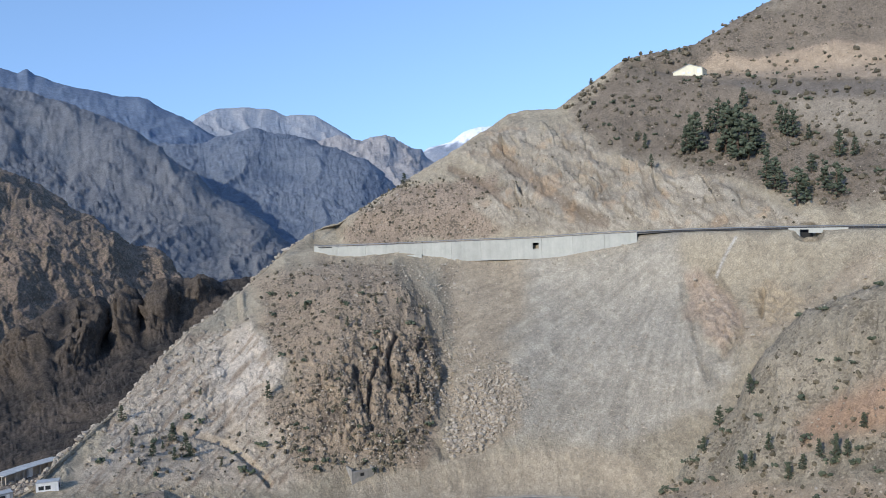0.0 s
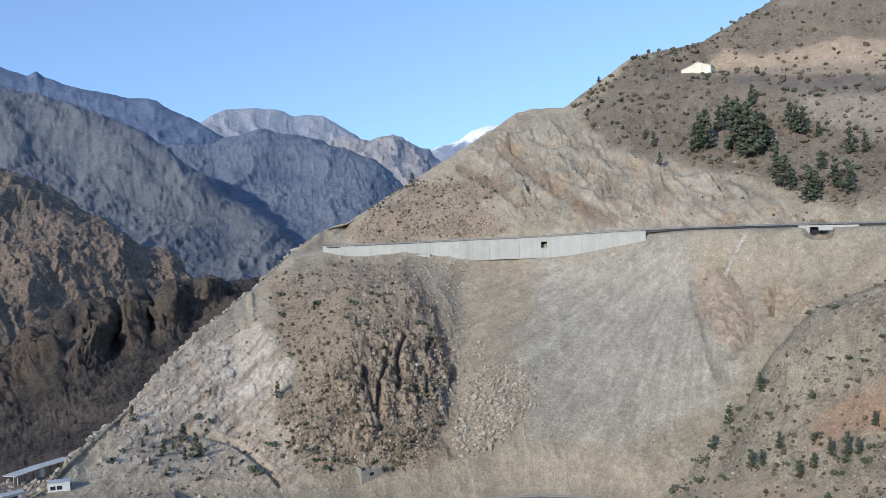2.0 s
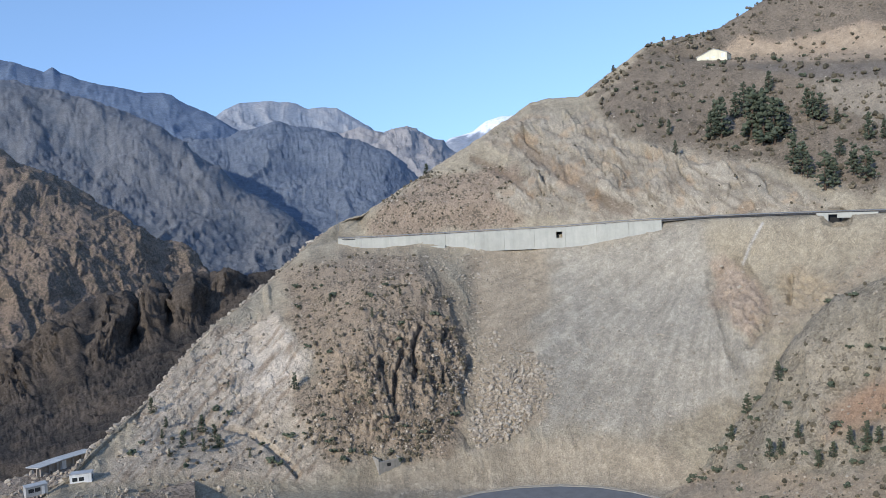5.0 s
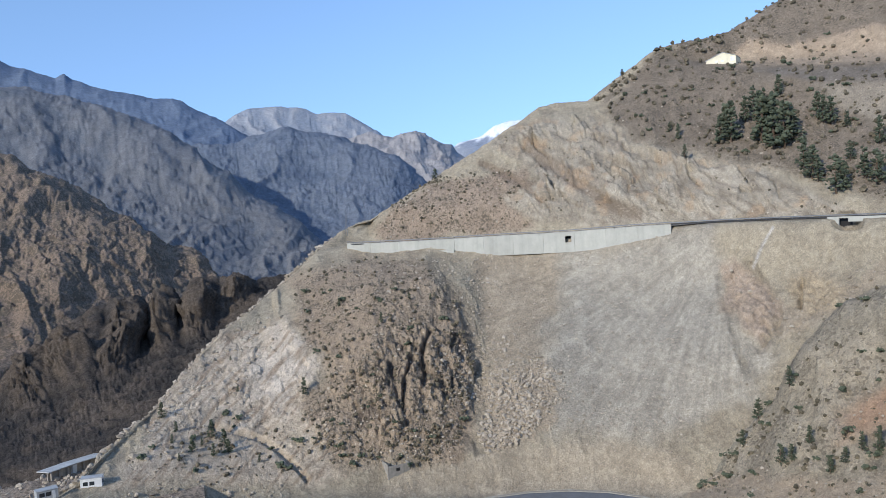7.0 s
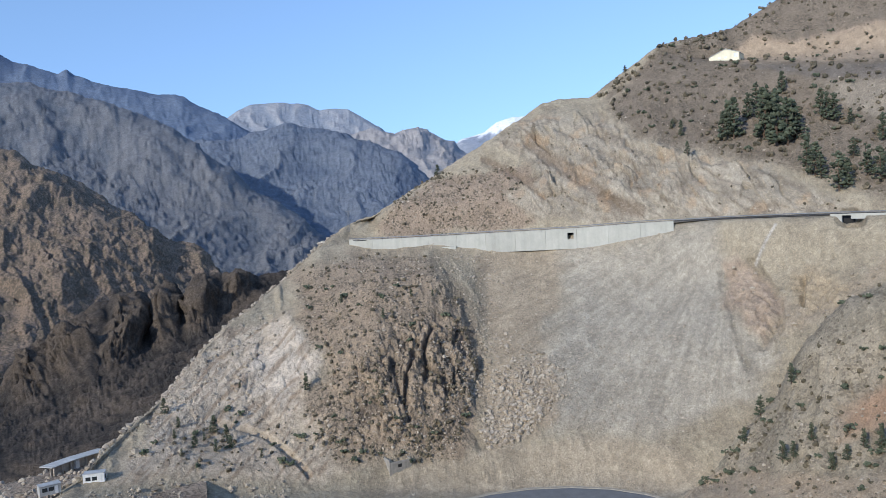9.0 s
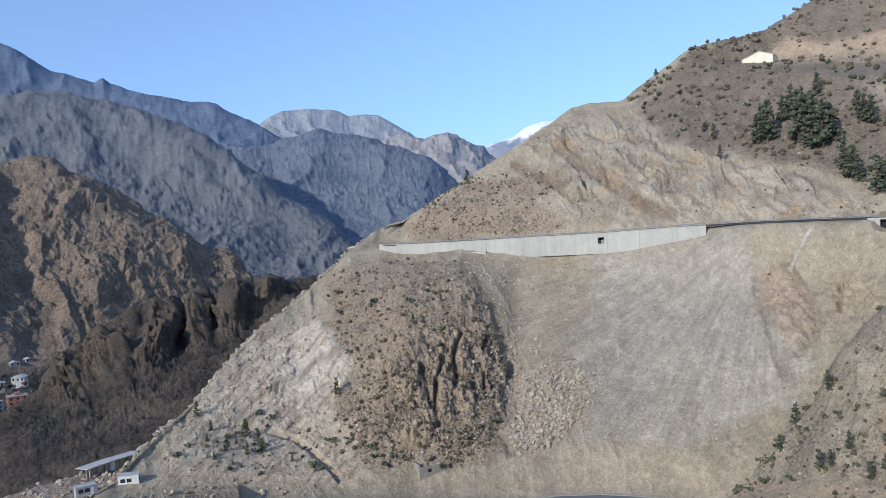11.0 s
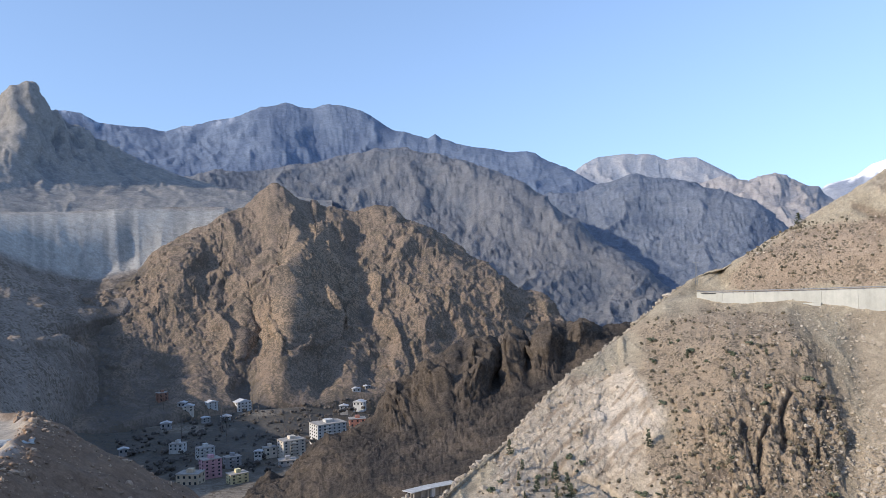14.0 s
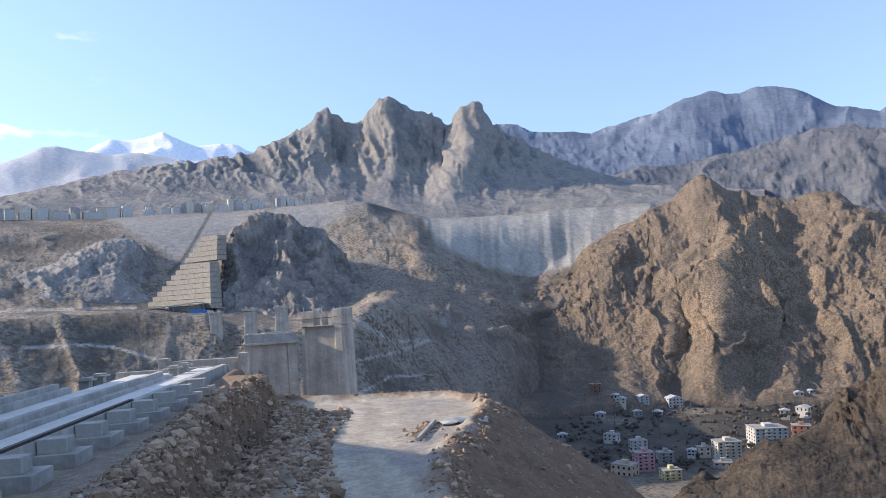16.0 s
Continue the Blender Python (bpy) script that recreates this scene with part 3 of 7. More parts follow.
mesa_mountain.line(0.3, [(2.23, 3700, 358.5), (5.36, 3750, 439.4), (6.98, 3780, 508.5), (8.14, 3800, 560.6), (9.08, 3800, 599.7), (10.03, 3800, 603.2), (11.11, 3800, 597), (12, 3800, 623.2), (12.73, 3800, 635.4), (14.4, 3780, 634.5), (15.92, 3770, 628.2), (16.9, 3760, 600.2), (17.5, 3750, 570.1), (18.69, 3700, 532.5), (21.92, 3650, 456)])
mesa_mountain.shift(1, 250, -250)
mesa_mountain.shift(1, 500, -800)
tan_ridge = Slope()
tan_ridge.line(0.2, [(-4.79, 2000, 70.9), (14.03, 2000, 90.9)])
tan_ridge.line(1, [(-4.85, 2250, 164.6), (0.89, 2300, 239.6), (4.16, 2350, 296.9), (9.07, 2350, 292.6), (13.88, 2300, 250.9)])
tan_ridge.line(0.4, [(-4.87, 2450, 188), (-1.58, 2480, 229.4), (0.26, 2520, 266.7), (1.07, 2540, 294.7), (1.47, 2550, 319.8), (2.29, 2550, 326.3), (3.11, 2560, 346.5), (4.04, 2560, 371.4), (4.86, 2560, 364.8), (5.78, 2550, 350), (7.4, 2540, 364.8), (9.03, 2520, 351.3), (10.66, 2500, 329), (13.86, 2450, 277.9)])
tan_ridge.shift(1, 200, -200)
tan_ridge.shift(1, 400, -500)
snow_peak = Slope()
snow_peak.line(0.2, [(-8.94, 4000, 205.4), (5.49, 4000, 236.2)])
snow_peak.line(0.5, [(-9, 4350, 400.6), (-5.78, 4400, 520.8), (-4.15, 4420, 578.2), (-3.54, 4420, 592.7), (-2.92, 4420, 600.7), (-2.3, 4410, 588.6), (-1.67, 4400, 570.1), (-0.83, 4380, 519.7), (0.85, 4350, 470.5), (2.12, 4320, 395.9), (5.45, 4300, 339.1)])
snow_peak.shift(1, 200, -300)
snow_peak.shift(1, 350, -700)
hazy_ridge = Slope()
hazy_ridge.line(0.2, [(63.53, 2200, 290.8), (79.21, 2200, 303.9), (95.25, 2200, 288.7)])
hazy_ridge.line(1, [(63.45, 2500, 407.8), (77.31, 2550, 458.9), (82.7, 2550, 456.2), (87.67, 2550, 434.7), (95.24, 2500, 402.1)])
hazy_ridge.line(0.4, [(63.4, 2700, 491.6), (71.51, 2750, 533.5), (76.15, 2780, 553.7), (77.64, 2790, 573.8), (79.11, 2800, 585.8), (80.92, 2800, 576.1), (82.67, 2800, 584.9), (84.37, 2800, 598.6), (85.31, 2800, 594.8), (86.36, 2790, 561.7), (87.65, 2780, 536), (89.53, 2750, 492.9), (95.23, 2700, 457.8)])
hazy_ridge.shift(1, 200, -200)
hazy_ridge.shift(1, 400, -600)
snow_mountain = Slope()
snow_mountain.line(0.2, [(63.45, 3900, 580.2), (79.17, 3900, 594.7), (90.74, 3900, 581.6)])
snow_mountain.line(1, [(63.4, 4200, 709.1), (71.5, 4280, 793.1), (77.26, 4300, 854.7), (80.91, 4300, 848.6), (84.39, 4250, 775.3), (90.73, 4200, 722.6)])
snow_mountain.line(0.4, [(63.39, 4400, 770.3), (69.49, 4450, 867.6), (71.87, 4480, 896.1), (72.65, 4490, 929.8), (74.21, 4500, 934), (75.36, 4500, 917.1), (76.12, 4500, 935.2), (77.05, 4510, 973.6), (77.67, 4510, 1007), (78.53, 4500, 981.2), (79.63, 4500, 960.1), (81.07, 4490, 948.4), (82.49, 4480, 882.3), (83.71, 4470, 829.7), (85.72, 4450, 774.6), (90.73, 4400, 752.3)])
snow_mountain.shift(1, 120, -200)
snow_mountain.shift(1, 250, -600)
works_yard = Slope()
works_yard.line(0.2, [(17.27, 150, 33.6), (33.76, 150, 36.8), (43.26, 150, 40)])
works_yard.line(0.3, [(17.03, 192, 35.2), (22.87, 194, 35.2), (31.11, 195, 36.7), (35.51, 198, 35.7), (40.15, 205, 31.5)])
works_yard.line(0.6, [(16.97, 210, 34.6), (22.81, 212, 34.7), (27.77, 214, 35.9), (31.05, 212, 36.2), (36.24, 220, 33.3), (40.1, 225, 29.4)])
works_yard.line(0.5, [(16.86, 250, 34.9), (21.02, 250, 35.5), (25.2, 250, 34.6), (26.88, 246, 33.2), (29.37, 240, 32.5), (33.44, 238, 31.6), (36.23, 242, 28.3), (40.09, 245, 24.9)])
works_yard.shift(0.2, 30, -25)

# outlines of soils, rock faces and one painted sunlit patch on the slopes: degrees left of ahead, degrees above level
SCREE = [(-6.18, -3.02), (-14.05, -2.22), (-16.77, -1.75), (-17.67, -4.35), (-17, -5.93), (-18.54, -9.06), (-20.38, -10.55), (-19.99, -12.09), (-16.55, -14.72), (-13.77, -16.62), (-4.38, -16.11), (-3.68, -11.12), (-6.07, -7.48)]
BROWN_SCREE = [(0.36, -3.6), (-6.17, -3.15), (-6.07, -7.48), (-3.9, -10.71), (-0.5, -12.67), (-0.12, -7.35)]
BOULDERS = [(-0.29, -12.66), (-4.74, -10.73), (-5.69, -13.95), (-3.11, -16.49), (-0.13, -17.6), (0.47, -16.61)]
NOSE = [(13.8, -4.31), (9.34, -2.96), (4.02, -3.48), (1.4, -6.47), (0.28, -10.62), (1.03, -14.62), (2.5, -18.17), (11.52, -17.6), (12.99, -13.94), (11.29, -11.7), (12.77, -8.4)]
NOSE_CLIFF = [(7.09, -8.72), (3.74, -7.63), (1.27, -8.95), (0.51, -11.43), (1.43, -13.81), (3.94, -13.72), (6.11, -15.98), (9.83, -16.13), (10.09, -12.18)]
WHITE_ROCK = [(14.09, -6.72), (12.05, -10.45), (13.19, -14.11), (16.17, -14.42), (18.89, -15.27), (21.9, -16), (25.48, -16.55), (22.6, -11.46), (18.6, -8.58)]
CULVERT_DIG = [(-24.75, -1.76), (-25.33, -1.77)]
PALE_FOOT = [(27.54, -16.91), (24.9, -15.39), (22.62, -12.02), (18.64, -9.55), (14.1, -7.12), (12.83, -10), (12.19, -14), (11.54, -17.91), (13.19, -18.88)]
WHITE_CORE = [(14.71, -7.48), (12.8, -9.2), (12.89, -11.59), (14.56, -13.41), (17.22, -12.01), (15.96, -9.38)]
BENCH = [(22.28, -16.49), (19.98, -14.39), (16.21, -15.56), (13.16, -18.14), (20.11, -17.34)]
CUT_BANK = [(8.32, -19.68), (1.55, -17.55), (-3.52, -16.89), (-8.92, -16.79), (-12.97, -17.07), (-16.09, -18.68), (-16.05, -20.69), (8.36, -20.61)]
TAN_CLIFF = [(-16.91, -4.74), (-18.8, -4.83), (-21.52, -7.45), (-24.01, -6.26), (-25.4, -5.11), (-29.61, -2.89), (-29.6, -5.06), (-25.04, -6.92), (-22.93, -8.94), (-20.4, -9.4), (-18.56, -7.89)]
UPPER_ROCK = [(-3.73, 5.99), (-9.06, 6.57), (-11.41, 4.25), (-14.93, 3.29), (-20.54, 1.67), (-25.1, -1.16), (-20.5, -1.44), (-8.88, -1.44), (-3.96, -1.02), (-2.76, 0.47), (-4.89, 2.88), (-1.63, 4.63)]
UPPER_BROWN = [(-9.08, 7.57), (-13.51, 10.63), (-23.18, 13.54), (-35.02, 17.92), (-35.01, 0.83), (-26.78, -0.27), (-21.63, 1.81), (-14.93, 3.49), (-11.42, 4.65)]
ROAD_BROWN = [(7.02, -0.69), (5.95, 0.56), (2.58, 2.49), (-4.07, 3.11), (-2.76, 0.47), (-3.95, -1.23), (3.55, -1.92), (7.26, -1.8)]
TOP_CUT = [(-17.89, 9.26), (-19.39, 10.7), (-21.73, 9.92), (-26.87, 10.54), (-31.26, 9.7), (-31.26, 7.79), (-18.63, 9.04)]
DUMP = [(-18.62, 8.82), (-24.16, 8.22), (-31.26, 7.61), (-31.25, 6.41), (-24.15, 7.22)]
DUMP_FACE = [(-23.46, 7.28), (-31.25, 6.55), (-31.24, 3.41), (-27.47, 4.1), (-24.82, 5.58)]
RED_SOIL = [(-23.91, -15.91), (-25.33, -13.44), (-27.36, -12.03), (-29.57, -10.44), (-33.58, -9.12), (-33.57, -13.86), (-29.55, -14.65), (-26.67, -15.12)]
KNOLL_BASE = [(-14.49, -20.61), (-16.48, -18.84), (-19.9, -18.41), (-24.58, -18.61), (-29.53, -17.47), (-33.57, -16.83), (-33.56, -20.36), (-14.44, -22.76)]
KNOLL_GREEN = [(-16.48, -18.66), (-18.84, -14.42), (-20.72, -12.43), (-21.11, -10.9), (-17.7, -14.48), (-15.72, -17.59)]
SPOIL = [(59.37, 4.89), (49.61, 5.09), (42.61, 5.22), (44.69, 2.85), (48.81, 1.2), (51.52, 0.5), (53.34, 0.7), (55.37, 1.3), (58.61, 3.11)]
TERRACE_FACE = [(81.36, 5.43), (67.18, 6.22), (63.89, 6.29), (68.9, 3.07), (73.64, 3.22), (76.35, 1.71), (78.16, 3.33)]
CUT_BENCHES = [(79.35, -0.71), (77.48, 0.96), (76.7, 2.43), (75.57, 2.47), (74.77, 3.84), (73.54, 3.81), (74.25, 2.03), (74.59, -0.74)]
HILL_SUN_PAINT = [(42.41, -2.69), (39.04, 0.47), (36.44, 4.12), (34.06, 0.71), (32.45, -0.6), (34.19, -3.02), (36.68, -2.92), (39.2, -4.46), (42.48, -5.12)]
HAUL_A = [(65.14, -5.35), (62.25, -4.84), (60.08, -4.29), (59.32, -3.99)]
HOIST_STRIP = [(74.65, 5.71), (75.72, 3.86), (76.63, 2.42), (77.54, 1.55)]
HAUL_B = [(64.82, -7.7), (62.32, -6.55), (61.08, -6.49), (59.92, -6.5)]
HAUL_C = [(65.02, -1.93), (63.42, -3.11), (61.8, -4.05), (59.4, -3.99)]
HAUL_D = [(90.82, -0.65), (87.79, -0.61), (85.22, -0.56), (79.71, -0.69)]
HAUL_E = [(86.55, -2.93), (82.91, -3.01), (81.18, -3.28), (77.98, -4.46)]
VILLAGE_ROAD = [(41.37, -8.51), (36.88, -8.78), (33.58, -9.08), (30.25, -8.46), (25.3, -7.77)]
VILLAGE_LANE = [(50.05, -9.16), (49.49, -9.78), (48.94, -10.4), (48.2, -11.42)]
SPUR_A = [(39.47, 6.27), (38.3, 4.17), (36.7, 2.47), (37.19, 0.41), (39.11, -1.59), (40.81, -3.57), (41.9, -5.96), (42.57, -7.93)]
SPUR_B = [(32.25, 4.8), (31.08, 2.68), (28.25, 0.5), (25.84, -0.83), (22.63, -1.75), (19.5, -3.05)]
SPUR_C = [(36.59, -0.45), (35.85, -2.96), (34.7, -5.47), (35.82, -7.86)]
SPUR_D = [(44.65, 3.11), (45.54, -0.11), (46.42, -3.31), (47.27, -6.05)]
SPUR_E = [(28.33, -1.57), (29.29, -4.83), (28.56, -7.3)]
SPUR_F = [(42.19, 4.48), (41.87, 1.8), (43.17, -1.02), (44.85, -3.79)]
RIB_A = [(27.7, 9.03), (23.34, 6.03), (21.23, 3.36), (19.84, 0.61), (16.86, -3.08)]
RIB_B = [(30.97, 6.66), (29.16, 4.52), (26.9, 3.39), (24.62, 0.68)]
RIB_C = [(25.95, 8.21), (22.15, 6.75), (18.2, 4), (14.85, 1.11), (11.8, -1.87)]
RIB_D = [(13.81, 6.3), (15.91, 3.55), (14.51, -0.12), (15.85, -3.3)]
RIB_E = [(10.63, 5.83), (7.47, 3.71), (5.93, 1.18), (4.34, -0.54)]
TOWER_A = [(66.21, 12.93), (66.45, 10.76), (67.11, 8.34), (67.99, 6.32)]
TOWER_B = [(61.69, 13.73), (62.36, 11.49), (63.16, 9.07), (63.88, 6.62)]
TOWER_C = [(55.75, 13.02), (56.52, 10.87), (57.11, 8.85), (58.45, 6.84), (60.6, 5.47)]
TOWER_D = [(57.97, 12.19), (58.73, 10.15), (59.88, 7.72)]
GULLY_KNOLL = [(55.37, 0.97), (57.52, -0.68), (59.25, -2.26)]
TSPUR_A = [(61.93, 3.45), (59.91, 1.83), (57.45, 1.06), (55.01, -0.17), (52.23, -2.55)]
TSPUR_B = [(65.41, -1.38), (62.54, -1.79), (60.56, -3.86), (58.16, -6.01), (55.77, -8.12)]
TSPUR_C = [(58.49, -3.95), (55.63, -4.88), (52.83, -6.61), (50.86, -8.26)]
TSPUR_D = [(65.12, 6.57), (63.99, 3.73), (61.59, 1.56), (60.04, -1.41), (56.83, -4.02)]
SLAB_EDGE = [(-18.95, -4.5), (-19.9, -6.0), (-20.75, -7.3), (-20.5, -8.6), (-19.6, -10.2)]
PINK_SLAB = [(-16.83, -4.61), (-18.75, -4.45), (-20.57, -7.22), (-20.67, -7.8), (-19.57, -10.15), (-18.09, -8.21), (-16.98, -6.22)]
YELLOW_FACE = [(-21.54, -5.46), (-23.36, -5.09), (-24.76, -6.24), (-24.56, -7.38), (-22.58, -7.98), (-21.5, -7.21)]
CRACK_A = [(-22.26, -5.65), (-22.2, -6.6), (-22.05, -7.35)]
SCREE_GULLY = [(-16.82, -5.01), (-17.52, -7.81), (-18.21, -10.95), (-18.58, -11.72)]
GULLY_A = [(2.98, -3.51), (1.8, -5.63), (1.03, -7.72), (0.28, -10.62), (0.56, -13.04), (1.28, -15.8), (0.48, -17)]
CLEFT_A = [(3.77, -8.53), (4.11, -10.07), (4.32, -12.5)]
CLEFT_B = [(5.16, -10.44), (5.77, -12.43), (5.83, -14.02)]
CLEFT_C = [(6.75, -10.77), (6.41, -12.8), (5.66, -15.22)]
CLEFT_D = [(1.9, -8.93), (2.38, -10.96), (2.15, -12.99)]
TRENCH = [(19.6, -14.24), (17.72, -14.72), (16.21, -15.41), (14.69, -16.66), (13.17, -18.43)]
VEIN = [(-20.57, -2.03), (-19.93, -3.19), (-19.28, -4.75)]
LEDGE = [(14.12, -7.52), (13.23, -9.97), (13.46, -10.75), (12.51, -12.01)]
BAND_A = [(-3.7, 4.89), (-6.12, 2.84), (-8.92, 0.69), (-11.31, -0.69)]
BAND_B = [(-6.19, 5.69), (-9.39, 3.53), (-11.36, 1.83), (-12.52, 0.17)]
BAND_C = [(-0.77, 3.42), (-3.21, 2.11), (-4.82, 0.41)]
EDGE_A = [(-3.92, -2.47), (-4.2, -7.44), (-3.28, -10.7)]
PIN_A = [(24.37, -4.64), (24.82, -6.59), (25.82, -8.76), (26.96, -10.49)]
PIN_B = [(22.19, -4.57), (22.56, -6.79), (23.05, -9.06)]
PIN_C = [(19.94, -4.17), (20.25, -6.59), (20.91, -8.49)]
PIN_D = [(27.63, -7), (28.55, -8.45), (29.97, -10.1)]
PIN_E = [(29.86, -8.29), (30.93, -9.96), (32.29, -11.53)]
PIN_F = [(17.44, -4.01), (17.89, -5.18), (18.74, -6.71)]
DROP_A = [(23.35, -5.18), (23.58, -6.7), (23.8, -8.21)]
DROP_B = [(21.12, -4.56), (21.31, -6.12), (21.6, -8.04)]
DROP_C = [(26.2, -6.08), (26.82, -7.9), (27.94, -9.63)]


def inside(poly, a, e, soft):
    """1 inside a closed outline, falling to 0 over soft degrees outside it."""
    px, py = np.array(poly).T
    d = np.full(a.shape, 1e9, np.float32)
    inn = np.zeros(a.shape, bool)
    for x0, y0, x1, y1 in zip(px, py, np.roll(px, -1), np.roll(py, -1)):
        t = np.clip(((a - x0) * (x1 - x0) + (e - y0) * (y1 - y0)) / ((x1 - x0) ** 2 + (y1 - y0) ** 2), 0, 1)
        d = np.minimum(d, np.hypot(a - x0 - t * (x1 - x0), e - y0 - t * (y1 - y0)))
        if y0 != y1:
            inn ^= ((y0 > e) != (y1 > e)) & (a < (x1 - x0) * (e - y0) / (y1 - y0) + x0)
    return smooth(soft, -soft, np.where(inn, -d, d))


def bearings(P):
    d = np.hypot(P[..., 0], P[..., 1])
    return np.degrees(np.arctan2(-P[..., 0], P[..., 1])), np.degrees(np.arctan2(P[..., 2] - EYE, d)), d


def near_line(pts, a, e):
    """Degrees from a polyline."""
    d = np.full(a.shape, 1e9, np.float32)
    for (x0, y0), (x1, y1) in zip(pts[:-1], pts[1:]):
        t = np.clip(((a - x0) * (x1 - x0) + (e - y0) * (y1 - y0)) / ((x1 - x0) ** 2 + (y1 - y0) ** 2), 0, 1)
        d = np.minimum(d, np.hypot(a - x0 - t * (x1 - x0), e - y0 - t * (y1 - y0)))
    return d


def n2(fn, q, shape, *a):
    return fn(q.reshape(-1, 3), *a).reshape(shape)


def ribs(P, size, tall, seed, octaves=6, gain=0.55, lean=0.0):
    """Eroded ribs and gullies that run down the slope, bent and branching: about -0.6..0.6."""
    a, e, d = bearings(P)
    arc = np.radians(a) * np.median(d)
    q = np.stack([arc, P[..., 2], d], 2)
    warp = n2(fbm, q / (size * 2.2) + seed, a.shape, 3) * size * 0.55
    w2 = n2(fbm, q / (size * 0.5) + seed + 5, a.shape, 2) * size * 0.1
    c = np.stack([(arc + warp + w2 + lean * P[..., 2]) / size, P[..., 2] * tall / size + warp * 0.3 / size, d * 0.25 / size], 2) + seed
    return n2(ridged, c, a.shape, octaves, gain) - 0.75


def facets(P, size, seed=0.0, squash=0.6):
    """Broken faces of rock at two sizes, bent by noise."""
    q = P * np.array([1, 1, squash])
    bent = q + (n2(fbm, q / (size * 2) + seed, P.shape[:2], 2) * size * 0.5)[..., None]
    return n2(blocks, bent / size + seed, P.shape[:2]) + 0.5 * n2(blocks, bent / (size * 0.37) + seed, P.shape[:2])


def mountain(slope, name, label, a0, a1, columns, rows, size, height, mat, paint, tall=0.3, crag=0.0, seed=0.0, shape=None, gain=0.55, lean=0.0, facet=(0.0, 1.0)):
    P, amp = slope.lay(a0, a1, columns, rows)
    N = slope.normals(P)
    r = ribs(P, size, tall, seed, gain=gain, lean=lean)
    broad = n2(fbm, P / (size * 3) + seed + 3, r.shape, 3)
    r = r + 0.6 * broad
    if crag:
        r = r + crag * (np.abs(n2(fbm, P / (size * 0.3) * np.array([1, 1, 0.5]) + seed, r.shape, 4, 0.55)) - 0.3)
    share, block = facet
    if share:
        r = r + share * facets(P, block, seed)
    if shape:
        r, amp = shape(P, r, amp)
    P = P + N * (r * amp * height)[..., None]
    N = slope.normals(P)
    ob = grid_mesh(name, P, paint(P, N, r), mat)
    tagged(ob, label, "mountain", kind="structure")
    return ob, P


def plain_paint(light, dark, soil, scale=60.0, snow=None, extra=None):
    def paint(P, N, r):
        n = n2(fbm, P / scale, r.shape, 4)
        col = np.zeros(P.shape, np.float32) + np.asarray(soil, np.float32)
        # relief shading put into the colour: ribs lighter, gullies darker
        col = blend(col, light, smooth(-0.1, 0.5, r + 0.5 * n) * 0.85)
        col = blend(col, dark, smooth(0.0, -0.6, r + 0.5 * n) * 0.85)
        if extra:
            col = extra(P, N, r, n, col)
        if snow:
            line_z, soft = snow
            col = blend(col, (0.82, 0.84, 0.88), smooth(line_z - soft, line_z + soft, P[..., 2] + 60 * n + 50 * r))
        return col
    return paint


def tent(ways, P, r, jig=1.0, skew=1.0):
    """Sharp spurs along lines of bearing and elevation that die out at their lower end: (line, height, degrees wide).
    skew under 1: broad towards the sun, steep behind."""
    a, e, d = bearings(P)
    n = n2(fbm, P / 60 + 2, a.shape, 4)
    aj, ej = a + 0.8 * jig * n, e + 0.5 * jig * n
    out = r * 0
    for way, tall, wide in ways:
        run, best, part_way = 0.0, np.full(a.shape, 1e9, np.float32), r * 0
        for (x0, y0), (x1, y1) in zip(way[:-1], way[1:]):
            t = np.clip(((aj - x0) * (x1 - x0) + (ej - y0) * (y1 - y0)) / ((x1 - x0) ** 2 + (y1 - y0) ** 2), 0, 1)
            off = aj - x0 - t * (x1 - x0)
            q = np.hypot(off, ej - y0 - t * (y1 - y0)) * np.where(off > 0, skew, 1 / skew)
            near = q < best
            part_way = np.where(near, run + t, part_way)
            best = np.where(near, q, best)
            run += 1
        s = part_way / run
        fade = smooth(1.0, 0.45, s) * (0.35 + 0.65 * smooth(0.0, 0.3, s))
        out = np.maximum(out, tall * fade * np.clip(1 - best / wide, 0, 1))
    return out


def tower_shape(P, r, amp):
    a, e, d = bearings(P)
    n = n2(fbm, P / 50, a.shape, 4)
    cliff = n2(ridged, np.stack([a * 1.1 + 0.6 * n, e * 0.4 + 0.4 * n, d / 300], 2), a.shape, 5, 0.66) - 0.8
    return r + 2.2 * cliff * smooth(7.0, 10.0, e) + tent(((TOWER_A, 1.2, 2.0), (TOWER_B, 1.4, 2.5), (TOWER_C, 2.6, 3.0), (TOWER_D, 0.9, 1.8)), P, r, 0.3), np.maximum(amp, 0.55) * (0.55 + 0.45 * smooth(6.0, 9.0, e))


def hill_shape(P, r, amp):
    return r + tent(((SPUR_A, 3.6, 4.4), (SPUR_B, 3.0, 4.0), (SPUR_C, 2.4, 2.8), (SPUR_D, 2.5, 3.0), (SPUR_E, 2.4, 2.8), (SPUR_F, 2.4, 2.8)), P, r, 0.7, 0.75), amp


